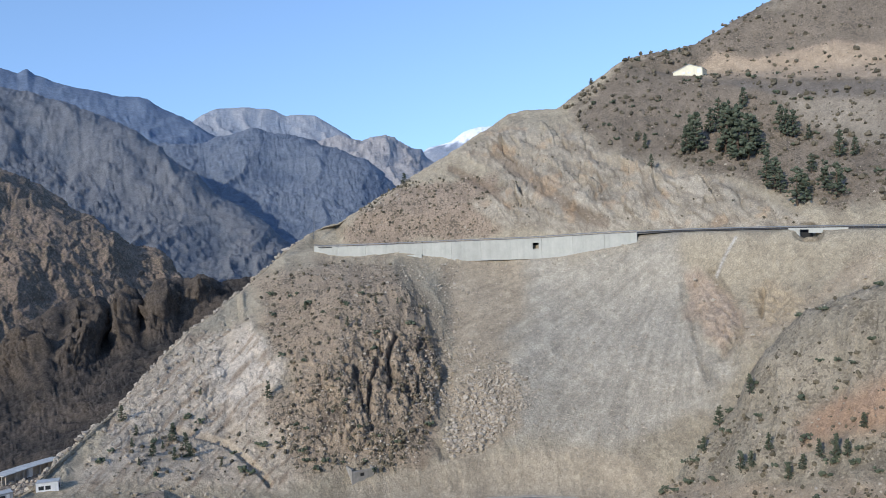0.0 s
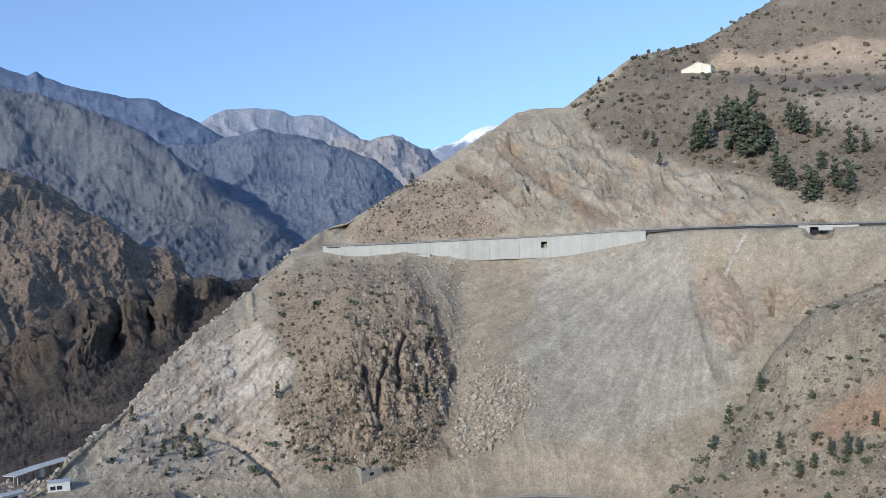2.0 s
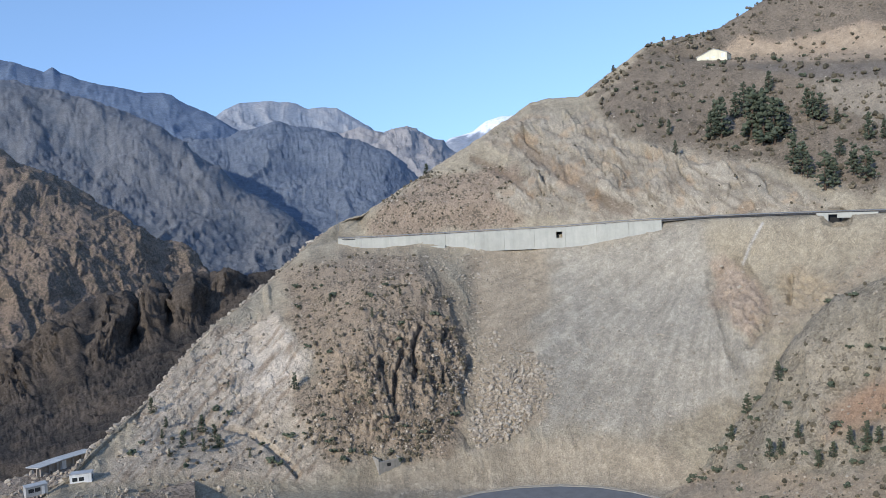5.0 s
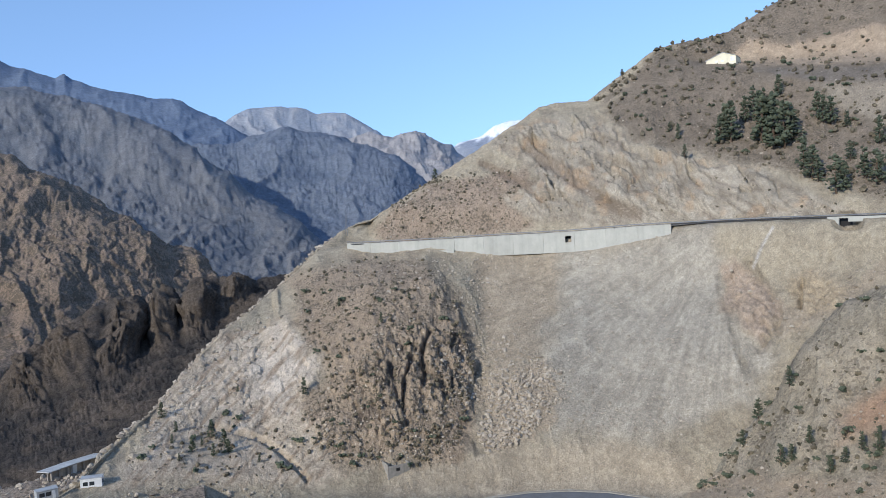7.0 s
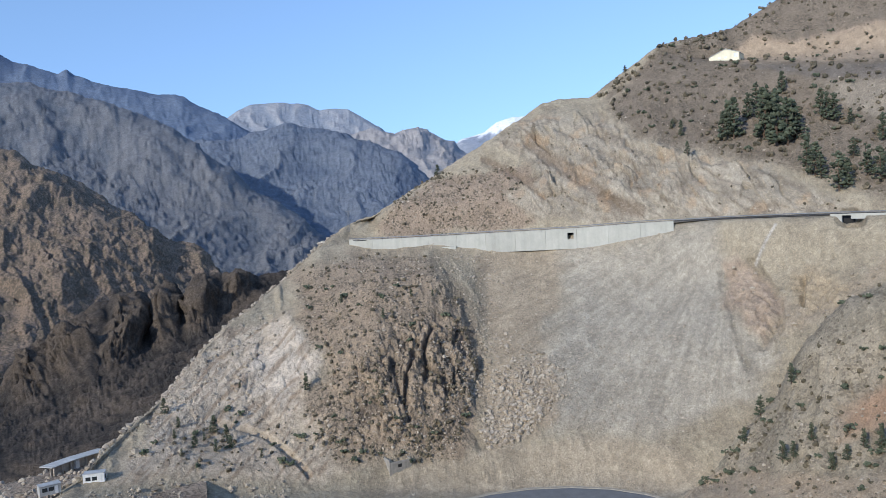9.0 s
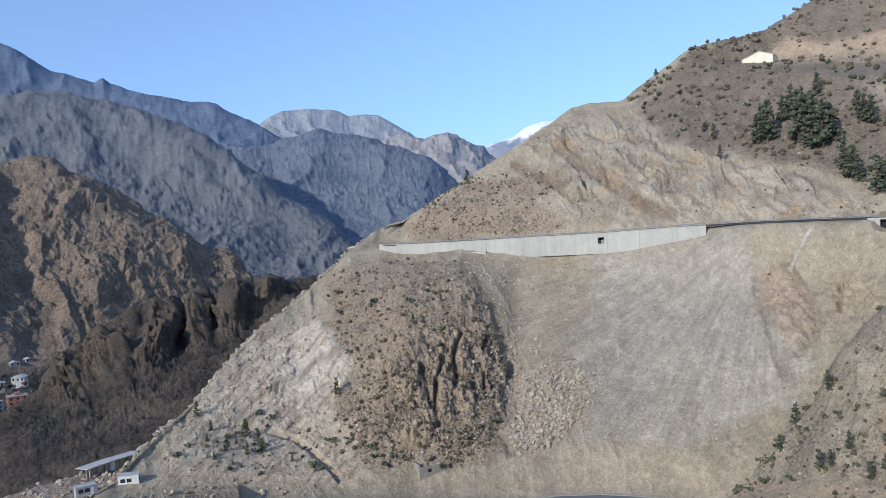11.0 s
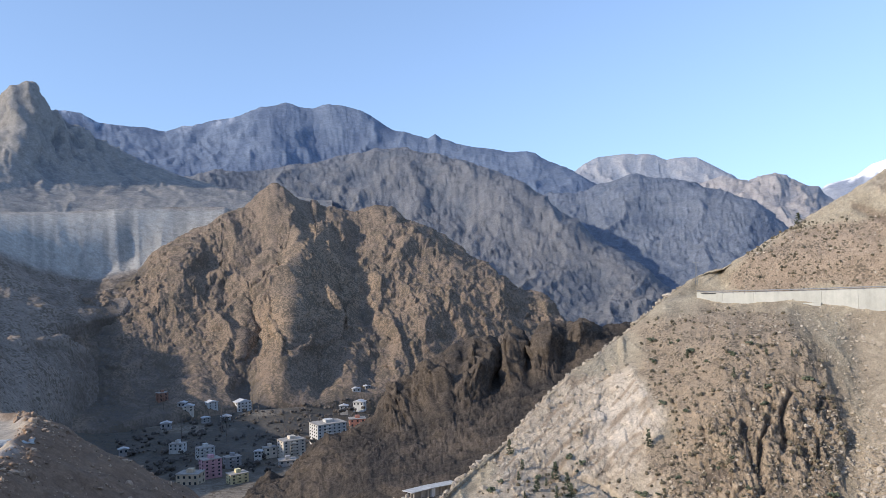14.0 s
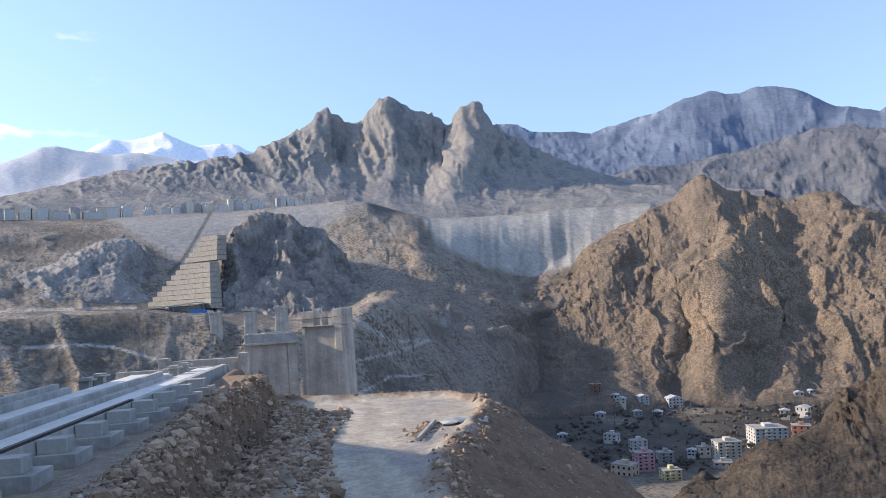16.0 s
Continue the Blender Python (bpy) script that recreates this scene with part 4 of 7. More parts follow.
def ridge_shape(P, r, amp):
    a, e, d = bearings(P)
    n = n2(fbm, P / 12, a.shape, 4)
    flute = n2(ridged, np.stack([a * 1.3 + 0.4 * n, e * 0.3, d / 90], 2), a.shape, 3, 0.5) - 0.8
    rise = tent(((PIN_A, 3.4, 1.5), (PIN_B, 3.6, 1.25), (PIN_C, 3.4, 1.3), (PIN_D, 3.0, 1.7), (PIN_E, 2.6, 1.7), (PIN_F, 2.4, 1.2)), P, r, 0.35)
    for way in (DROP_A, DROP_B, DROP_C):
        rise = rise - 0.45 * np.clip(1 - near_line(way, a + 0.3 * n, e + 0.2 * n) / 0.5, 0, 1)
    top = smooth(0.2, 1.6, rise)
    block = np.abs(n2(fbm, P / 11 * np.array([1, 1, 0.6]), a.shape, 5, 0.58))
    broken = facets(P, 6.0, 3.0, 0.45)
    return 0.35 * r + 1.0 * (block - 0.25) * (0.4 + 0.6 * top) + 0.5 * broken * (0.35 + 0.65 * top) + 0.2 * flute * top + 0.5 * rise, np.maximum(amp, 0.5)


def spur_shape(P, r, amp):
    return r + tent(((RIB_A, 1.9, 2.8), (RIB_B, 1.3, 2.4), (RIB_C, 1.8, 2.6), (RIB_D, 1.3, 2.4), (RIB_E, 1.3, 2.6)), P, r, 1.0, 0.7), amp


rock_far = terrain_mat("distant_rock", 14, 4, 0.2, chips=0.06)
# low contrast here imitates haze over the farthest slopes
rock_haze = terrain_mat("haze_softened_slope", 12, 1.5, 0.18, chips=0.05)
rock_tower = terrain_mat("grey_tower_rock", 9, 2.5, 0.22, chips=0.12)
rock_mid = terrain_mat("hillside_rock", 6, 0.6, 0.2, speck=0.6, speck_size=1.7, broad=0.7, chips=0.08)
rock_crag = terrain_mat("shade_toned_crag", 3.5, 1.2, 0.32)
rock_dump = terrain_mat("spoil_slope", 6, 1.2, 0.26, speck=0.4, speck_size=2.0, chips=0.06)
rock_near = terrain_mat("slope_rubble", 1.8, 0.65, 0.29, speck=0.34, speck_size=0.9, broad=0.7, chips=0.14, grit_share=0.9)


def far_snow(P, N, r, n, col):
    """A thin dusting in the gullies just under the summit ridge."""
    a, e, d = bearings(P)
    below = np.max(e, axis=0)[None, :] - e
    streak = n2(fbm, np.stack([a * 2.2 + e, e * 0.8, a * 0], 2), a.shape, 4)
    return blend(col, (0.7, 0.73, 0.78), smooth(0.6, 0.1, below) * smooth(40.5, 42.5, a) * smooth(56, 53, a) * smooth(0.1, 0.4, streak + 0.3 * r) * 0.3)


# haze is painted into the base colours: far mountains go bluer and paler
mountain(snow_mountain, "snow_mountain", "distant snow-covered mountain range, haze put into its colours", 63, 91, 240, 60, 300, 32, rock_haze, plain_paint((0.6, 0.61, 0.65), (0.45, 0.47, 0.52), (0.52, 0.54, 0.58), snow=(700, 90)), seed=1.5)
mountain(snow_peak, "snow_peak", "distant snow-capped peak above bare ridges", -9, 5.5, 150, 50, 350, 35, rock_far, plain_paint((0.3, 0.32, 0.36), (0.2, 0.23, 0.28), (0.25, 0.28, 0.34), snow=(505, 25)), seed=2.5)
mountain(hazy_ridge, "hazy_ridge", "bare mountain ridge with haze painted into its pale colours", 63, 95.2, 240, 60, 260, 10, rock_haze, plain_paint((0.56, 0.56, 0.57), (0.45, 0.46, 0.48), (0.5, 0.505, 0.52)), seed=3.5)
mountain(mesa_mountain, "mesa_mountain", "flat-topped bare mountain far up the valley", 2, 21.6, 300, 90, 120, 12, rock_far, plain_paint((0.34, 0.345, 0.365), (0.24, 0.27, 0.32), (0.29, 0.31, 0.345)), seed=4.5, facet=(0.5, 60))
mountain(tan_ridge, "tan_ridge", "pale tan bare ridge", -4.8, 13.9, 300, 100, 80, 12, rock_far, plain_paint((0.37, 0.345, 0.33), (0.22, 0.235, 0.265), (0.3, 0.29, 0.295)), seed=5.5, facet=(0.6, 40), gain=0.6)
mountain(far_mountain, "far_mountain", "broad bare mountain with rocky summits, haze painted in as blue-grey", 5.3, 80, 760, 110, 120, 10, rock_far, plain_paint((0.164, 0.203, 0.270), (0.114, 0.147, 0.213), (0.137, 0.174, 0.242), extra=far_snow), seed=6.5, crag=0.5, gain=0.6, tall=0.65, lean=0.4, facet=(0.32, 30))
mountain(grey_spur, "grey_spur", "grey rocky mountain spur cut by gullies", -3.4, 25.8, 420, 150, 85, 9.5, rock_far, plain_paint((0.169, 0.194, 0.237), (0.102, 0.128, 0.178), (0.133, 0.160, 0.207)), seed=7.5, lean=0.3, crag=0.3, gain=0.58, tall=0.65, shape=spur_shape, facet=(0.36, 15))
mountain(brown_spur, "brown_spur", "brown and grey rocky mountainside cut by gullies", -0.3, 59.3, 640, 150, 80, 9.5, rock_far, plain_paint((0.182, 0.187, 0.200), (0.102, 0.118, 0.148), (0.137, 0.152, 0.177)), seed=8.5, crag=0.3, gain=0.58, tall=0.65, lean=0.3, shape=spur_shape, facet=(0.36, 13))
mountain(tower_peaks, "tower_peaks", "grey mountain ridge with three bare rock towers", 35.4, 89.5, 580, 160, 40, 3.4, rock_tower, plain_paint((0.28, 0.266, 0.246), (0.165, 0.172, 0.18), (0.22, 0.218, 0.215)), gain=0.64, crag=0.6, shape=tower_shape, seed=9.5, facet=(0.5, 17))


def terrace_shape(P, r, amp):
    a, e, d = bearings(P)
    calm = np.maximum(inside(SPOIL, a, e, 0.5), inside(TERRACE_FACE, a, e, 0.5))
    back = np.arange(len(a))[:, None] > np.argmax(e, axis=0)[None, :] - 2
    r = r + tent(((TSPUR_A, 2.4, 2.2), (TSPUR_B, 2.2, 2.4), (TSPUR_C, 1.8, 1.8), (TSPUR_D, 2.0, 2.4)), P, r, 1.0, 0.7)
    flute = n2(ridged, np.stack([a * 0.4, e * 0.06, d / 400], 2), a.shape, 3, 0.5) - 0.8
    r = r + 1.8 * flute * inside(SPOIL, a, e, 0.4)
    amp = amp * (1 - 0.55 * smooth(62, 66, a) * smooth(0.5, -1.0, e))
    return r, amp * (1 - 0.6 * calm) * np.where(back, 0.12, 1.0)


def terrace_extra(P, N, r, n, col):
    a, e, d = bearings(P)
    streak = n2(fbm, np.stack([a * 1.6, e * 0.12, a * 0], 2), a.shape, 4)
    m = inside(SPOIL, a + 0.3 * n, e + 0.3 * n, 0.25)
    tawny = smooth(64, 57, a + 3 * n)
    # tawny rock, with light on ribs and shade in gullies painted in
    col = blend(col, np.array((0.192, 0.159, 0.132)) * (1 + 0.35 * np.clip(r + n, -1, 1))[..., None], tawny * 0.85)
    col = blend(col, (0.38, 0.365, 0.33), m)
    col = blend(col, (0.27, 0.262, 0.24), m * smooth(0.0, 0.5, streak) * 0.7)
    for way in (HAUL_A, HAUL_B, HAUL_C, HAUL_D, HAUL_E):
        col = blend(col, (0.42, 0.4, 0.36), smooth(0.14, 0.05, near_line(way, a + 0.06 * n, e + 0.04 * n)) * 0.9)
    face = inside(TERRACE_FACE, a, e, 0.4)
    col = blend(col, (0.31, 0.3, 0.28), face)
    col = blend(col, (0.1, 0.095, 0.09), smooth(0.16, 0.08, near_line(HOIST_STRIP, a, e)) * 0.8)
    return np.concatenate([col, (1 - 0.9 * np.maximum(m, face))[..., None]], 2)


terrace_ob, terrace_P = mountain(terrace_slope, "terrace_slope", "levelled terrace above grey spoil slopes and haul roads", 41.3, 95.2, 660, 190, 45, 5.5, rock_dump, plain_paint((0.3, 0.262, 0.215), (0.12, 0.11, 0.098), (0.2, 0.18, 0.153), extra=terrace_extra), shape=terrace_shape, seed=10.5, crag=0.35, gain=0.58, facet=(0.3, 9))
# haze is put into this knoll's colours too, paler than its rock
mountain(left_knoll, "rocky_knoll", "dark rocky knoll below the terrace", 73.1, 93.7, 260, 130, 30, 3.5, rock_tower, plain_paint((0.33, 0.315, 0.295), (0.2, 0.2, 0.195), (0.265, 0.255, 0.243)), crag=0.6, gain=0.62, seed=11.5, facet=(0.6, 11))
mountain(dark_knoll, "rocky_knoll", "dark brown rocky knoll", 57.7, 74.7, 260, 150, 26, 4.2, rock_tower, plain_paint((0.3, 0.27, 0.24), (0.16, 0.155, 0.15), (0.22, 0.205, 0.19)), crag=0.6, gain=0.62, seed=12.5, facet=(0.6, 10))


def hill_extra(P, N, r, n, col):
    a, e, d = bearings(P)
    # sunlight painted on the hill's ribs as a warmer, lighter colour
    return blend(col, (0.29, 0.215, 0.15), inside(HILL_SUN_PAINT, a + 1.5 * n, e + n, 1.5) * smooth(-0.3, 0.3, r) * 0.8)


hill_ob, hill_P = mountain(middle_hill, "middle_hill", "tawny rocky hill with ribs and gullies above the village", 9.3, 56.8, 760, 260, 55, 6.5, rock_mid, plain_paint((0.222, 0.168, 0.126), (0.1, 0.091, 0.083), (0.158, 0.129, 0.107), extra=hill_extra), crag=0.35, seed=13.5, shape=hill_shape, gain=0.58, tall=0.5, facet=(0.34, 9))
# the ridge's own shade is put into these low base colours
mountain(dark_ridge, "dark_ridge", "dark craggy ridge with pinnacles, shade put into its colours", 10.3, 44.0, 500, 230, 40, 4.4, rock_crag, plain_paint((0.11, 0.088, 0.068), (0.03, 0.028, 0.027), (0.057, 0.049, 0.042), scale=25), shape=ridge_shape, tall=0.3, gain=0.62, seed=14.5)


FAN_APEX = (-18.08, -0.85)


def fan(a, e):
    """Bearing round the scree's apex and distance from it, in degrees."""
    da, de = a - FAN_APEX[0], FAN_APEX[1] - e
    return np.degrees(np.arctan2(da, np.maximum(de, 0.05))), np.hypot(da, de)


def near_shape(P, r, amp):
    a, e, d = bearings(P)
    n = n2(fbm, P / 9, a.shape, 4)
    aj, ej = a + 0.5 * n, e + 0.4 * n
    nose, cliff = inside(NOSE, aj, ej, 0.6), inside(NOSE_CLIFF, aj, ej, 0.8)
    up, tan_face = inside(UPPER_ROCK, aj, ej, 0.5), np.maximum(inside(PINK_SLAB, aj, ej, 0.3), inside(YELLOW_FACE, aj, ej, 0.3))
    calm = np.max([inside(z, aj, ej, 0.5) for z in (SCREE, BROWN_SCREE, DUMP_FACE)], axis=0)
    calm = calm * (1 - 0.7 * tan_face)
    k = (0.4 + 0.3 * nose + 0.3 * cliff + 0.55 * up + 0.35 * tan_face) * (1 - 0.75 * calm)
    # tilted beds of the rock above the road
    big = n2(fbm, P / 22 + 3, a.shape, 3)
    u, v = (a * 0.8 - e) * 4.2 + 3.5 * big, (a + 0.8 * e) * 4.2
    beds = n2(blocks, np.stack([u / 6.5, v / 18, d / 40], 2) + 4, a.shape) + 0.4 * n2(blocks, np.stack([u / 2.2, v / 6, d / 20], 2) + 4, a.shape)
    s = u / 8.5 + 0.25 * n
    saw = s - np.floor(s)
    r = r * (1 - 0.75 * up) + (2.3 * beds + 1.0 * (saw - 0.5)) * up
    # upright broken columns of the nose
    q = np.stack([a * 4.4 + 2.0 * n, e * 4.4 * 0.4, d * 0.5], 2)
    column = n2(blocks, q / 3.4, a.shape) + 0.55 * n2(blocks, q / 1.25 + 9, a.shape)
    r = r * (1 - 0.35 * nose) + column * (0.5 * cliff + 0.35 * nose)
    r = r + 0.9 * n2(blocks, P / np.array([2.6, 2.6, 2.0]), a.shape) * tan_face
    flute = n2(ridged, np.stack([a * 1.8, e * 0.1, d / 60], 2), a.shape, 3, 0.6) - 0.8
    r = r + 0.3 * flute * inside(CUT_BANK, aj, ej, 0.3)
    pale = np.maximum(inside(WHITE_ROCK, aj, ej, 0.6), 0.7 * inside(PALE_FOOT, aj, ej, 0.6))
    g = (a * 0.68 + e * 0.74) * 4.2 + 1.4 * n
    slabs = n2(blocks, np.stack([g / 2.6, (a - e) * 4.2 / 8, d / 20], 2) + 2, a.shape) + 0.5 * n2(blocks, np.stack([g / 1.0, (a - e) * 4.2 / 3, d / 9], 2) + 2, a.shape)
    r = r * (1 - 0.7 * pale) + 0.85 * slabs * pale
    turn, reach = fan(a, e)
    rills = n2(ridged, np.stack([turn / 2.4 + 0.3 * n, reach * 0.07, a * 0], 2), a.shape, 3, 0.6) - 0.8
    r = r + 0.38 * rills * inside(SCREE, aj, ej, 0.6)
    k = amp * k
    dig = 0
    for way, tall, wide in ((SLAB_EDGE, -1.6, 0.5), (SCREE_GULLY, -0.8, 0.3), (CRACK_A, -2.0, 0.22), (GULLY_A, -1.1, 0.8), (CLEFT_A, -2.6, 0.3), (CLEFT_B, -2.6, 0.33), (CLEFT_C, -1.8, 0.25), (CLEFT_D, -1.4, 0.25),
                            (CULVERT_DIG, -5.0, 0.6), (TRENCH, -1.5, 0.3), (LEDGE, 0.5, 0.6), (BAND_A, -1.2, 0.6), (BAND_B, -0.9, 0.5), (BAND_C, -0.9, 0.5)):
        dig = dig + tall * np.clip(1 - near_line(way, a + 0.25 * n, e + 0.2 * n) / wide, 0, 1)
    return r + dig / (1.7 * np.maximum(k, 0.12)), np.maximum(k, 0.12 * (np.abs(dig) > 0))


def near_extra(P, N, r, n, col):
    a, e, d = bearings(P)
    m = n2(fbm, P / 5 + 7, a.shape, 4)
    wide = n2(fbm, P / 16 + 11, a.shape, 3)
    aj, ej = a + 0.35 * n + 0.2 * m + 1.1 * wide, e + 0.3 * n + 0.2 * m + 0.5 * wide
    turn, reach = fan(a, e)
    streak = n2(fbm, np.stack([turn * 0.28 + 0.2 * n, reach * 0.09, a * 0], 2), a.shape, 4)
    for poly, c, s in ((PALE_FOOT, (0.52, 0.445, 0.345), 0.5), (UPPER_BROWN, (0.195, 0.163, 0.13), 0.6), (ROAD_BROWN, (0.3, 0.24, 0.185), 0.4), (UPPER_ROCK, (0.37, 0.335, 0.275), 0.4), (NOSE, (0.32, 0.258, 0.192), 0.9),
                       (WHITE_ROCK, (0.49, 0.425, 0.34), 0.7), (WHITE_CORE, (0.53, 0.475, 0.4), 0.9), (BENCH, (0.52, 0.44, 0.34), 0.3), (BROWN_SCREE, (0.345, 0.295, 0.225), 0.7), (SCREE, (0.355, 0.333, 0.285), 1.2),
                       (BOULDERS, (0.38, 0.325, 0.25), 0.3), (CUT_BANK, (0.37, 0.325, 0.255), 0.25), (TAN_CLIFF, (0.37, 0.315, 0.24), 0.4), (PINK_SLAB, (0.385, 0.315, 0.25), 0.4), (YELLOW_FACE, (0.4, 0.335, 0.24), 0.5), (TOP_CUT, (0.4, 0.32, 0.235), 0.15),
                       (DUMP, (0.16, 0.145, 0.13), 0.12), (DUMP_FACE, (0.27, 0.24, 0.195), 0.3)):
        k = inside(poly, a + 0.15 * n, e + 0.1 * m, s) if poly in (DUMP, TOP_CUT, DUMP_FACE) else inside(poly, aj, ej, s)
        tone = 1 + 0.16 * np.clip(m * 1.2 + 0.5 * r, -1, 1)
        col = blend(col, np.asarray(c, np.float32) * tone[..., None], k * 0.9)
    col = blend(col, (0.5, 0.48, 0.44), smooth(0.14, 0.03, near_line(VEIN, a + 0.1 * n, e)))
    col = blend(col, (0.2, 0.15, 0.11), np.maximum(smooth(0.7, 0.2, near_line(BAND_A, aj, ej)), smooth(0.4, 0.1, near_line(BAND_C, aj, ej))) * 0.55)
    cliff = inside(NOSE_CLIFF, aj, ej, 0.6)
    # shade painted into the colour of the cliff's recesses
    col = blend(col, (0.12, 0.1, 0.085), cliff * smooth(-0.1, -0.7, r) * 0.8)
    scree = inside(SCREE, aj, ej, 0.5)
    col = col * (1 + 0.06 * scree * np.clip(streak * 2, -1, 1))[..., None]
    rill = n2(fbm, np.stack([turn * 0.95 + 0.15 * n, reach * 0.16, a * 0], 2), a.shape, 3)
    col = col * (1 + (0.075 * np.maximum(scree, inside(BROWN_SCREE, aj, ej, 0.5)) + 0.12 * inside(WHITE_ROCK, aj, ej, 0.5)) * np.clip(rill * 2.2, -1, 1))[..., None]
    veil = n2(fbm, np.stack([(a * 0.68 + e * 0.74 + 0.3 * n) * 3.0, (a - e) * 0.25, a * 0], 2), a.shape, 5)
    col = blend(col, (0.27, 0.205, 0.145), np.maximum(inside(WHITE_ROCK, aj, ej, 0.6), inside(PALE_FOOT, aj, ej, 0.6)) * smooth(0.05, 0.5, veil) * 0.7)
    seam = n2(fbm, np.stack([(a * 0.8 - e * 1.0 + 1.2 * n) / 1.1, (a + e) * 0.25, d / 60], 2), a.shape, 4)
    up = inside(UPPER_ROCK, aj, ej, 0.5)
    col = blend(col, (0.2, 0.16, 0.12), up * smooth(0.15, 0.4, seam) * 0.35)
    scrub = 0.35 + 0.65 * np.max([inside(z, aj, ej, 0.5) for z in (UPPER_BROWN, ROAD_BROWN, NOSE)], axis=0)
    scrub = scrub * (1 - np.max([inside(z, aj, ej, 0.4) for z in (SCREE, BROWN_SCREE, TAN_CLIFF, CUT_BANK, TOP_CUT, DUMP, DUMP_FACE, WHITE_ROCK)], axis=0) * 0.95)
    split = np.abs(n2(gnoise, np.stack([(a * 0.8 - e + 0.5 * n) / 1.6, (a + e) * 0.14, d / 200], 2), a.shape))
    cross = np.abs(n2(gnoise, np.stack([(a + e + n) / 2.2, (a - e) * 0.5, d / 90], 2) + 9, a.shape))
    col = blend(col, (0.12, 0.1, 0.08), up * np.maximum(smooth(0.07, 0.015, split), smooth(0.03, 0.005, cross)) * 0.45)
    col = blend(col, (0.46, 0.31, 0.18), up * smooth(0.25, 0.55, n2(fbm, P / 9 + 3, a.shape, 4)) * 0.3)
    return np.concatenate([col * np.array((0.99, 0.955, 0.905), np.float32), scrub[..., None]], 2)


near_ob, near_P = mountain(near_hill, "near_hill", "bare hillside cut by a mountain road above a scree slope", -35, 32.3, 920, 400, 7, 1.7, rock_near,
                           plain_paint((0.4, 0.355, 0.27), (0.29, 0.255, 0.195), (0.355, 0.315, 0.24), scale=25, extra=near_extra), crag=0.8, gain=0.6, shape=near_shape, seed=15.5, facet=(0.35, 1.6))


def knoll_extra(P, N, r, n, col):
    a, e, d = bearings(P)
    aj, ej = a + 0.6 * n, e + 0.5 * n
    col = blend(col, (0.37, 0.24, 0.155), inside(RED_SOIL, aj, ej, 0.9) * 0.8)
    col = blend(col, (0.33, 0.3, 0.22), inside(KNOLL_GREEN, aj, ej, 0.5) * 0.8)
    col = blend(col, (0.42, 0.33, 0.23), inside(KNOLL_BASE, aj, ej, 0.4) * 0.85)
    return np.concatenate([col, (0.7 - 0.6 * np.maximum(inside(RED_SOIL, aj, ej, 0.5), inside(KNOLL_BASE, aj, ej, 0.4)))[..., None]], 2)


knoll_ob, knoll_P = mountain(right_knoll, "shrubby_knoll", "brown stony knoll dotted with shrubs", -35, -12.6, 260, 165, 8, 0.8, rock_near,
                             plain_paint((0.38, 0.325, 0.24), (0.25, 0.215, 0.16), (0.32, 0.275, 0.2), scale=12, extra=knoll_extra), crag=0.5, gain=0.6, seed=16.5, facet=(0.5, 1.6))

yard_low_ob, works_P = mountain(works_yard, "works_yard", "tan levelled works yard strewn with rubble", 20.5, 40.5, 240, 90, 7, 0.6, rock_near,
                                plain_paint((0.36, 0.29, 0.22), (0.22, 0.17, 0.13), (0.29, 0.23, 0.175), scale=8), crag=0.5, seed=17.5, facet=(0.6, 1.5))

# valley floor out to the horizon
az = np.linspace(-180, 180, 361)
dist = np.concatenate([np.linspace(0, 900, 91), np.geomspace(950, 4900, 20)])
A, Dg = np.meshgrid(az, dist)
z_right = np.interp(Dg, [0, 4, 30, 100, 260, 420, 4900], [98.2, 98, 86, 40, 14, -20, -30])
z_town = np.interp(Dg, [0, 4, 30, 100, 320, 400, 680, 800, 4900], [98.2, 98, 84, 40, 12, 4, 5, 0, -30])
z_left = np.interp(Dg, [0, 4, 30, 100, 250, 420, 800, 4900], [98.2, 98, 86, 60, 44, 40, 20, -30])
k = smooth(26, 40, A)
zz = z_right * (1 - k) + z_town * k
k = smooth(50, 60, A)
zz = zz * (1 - k) + z_left * k
k = smooth(-40, -60, A) + smooth(95, 120, A)
zz = zz * (1 - k) + np.interp(Dg, [0, 4, 30, 200, 4900], [98.2, 98, 96, 90, 60]) * k
# an added mound out of view, placed and sized to shade the near road
k = smooth(96, 100, A) * smooth(110, 106, A)
zz = zz * (1 - k) + np.interp(Dg, [0, 4, 20, 45, 62, 80, 150, 4900], [98.2, 98, 96, 106, 111, 109, 98, 60]) * k
AR = np.radians(A)
G = np.stack([-np.sin(AR) * Dg, np.cos(AR) * Dg, zz], 2)
G[..., 2] += n2(fbm, G / 30, A.shape, 4) * 1.5 * smooth(20, 80, Dg)
gn = n2(fbm, G / 50 + 4, A.shape, 4)
# darker round the village: brush, with the valley's shade put into the colour
gcol = blend(np.zeros(G.shape, np.float32) + (0.26, 0.225, 0.18), (0.1, 0.092, 0.08), smooth(330, 430, Dg) * smooth(-0.9, 0.1, gn) * smooth(28, 32, A))
ground = grid_mesh("ground", G, gcol, rock_dump)
tagged(ground, "bare stony valley floor", "ground", kind="structure")


# ---- part helpers ----
def bm_mesh(name, bm, mat, smooth_shade=False):
    me = bpy.data.meshes.new(name)
    bm.normal_update()
    bm.to_mesh(me)
    bm.free()
    if smooth_shade:
        for p in me.polygons:
            p.use_smooth = True
    me.materials.append(mat)
    return me


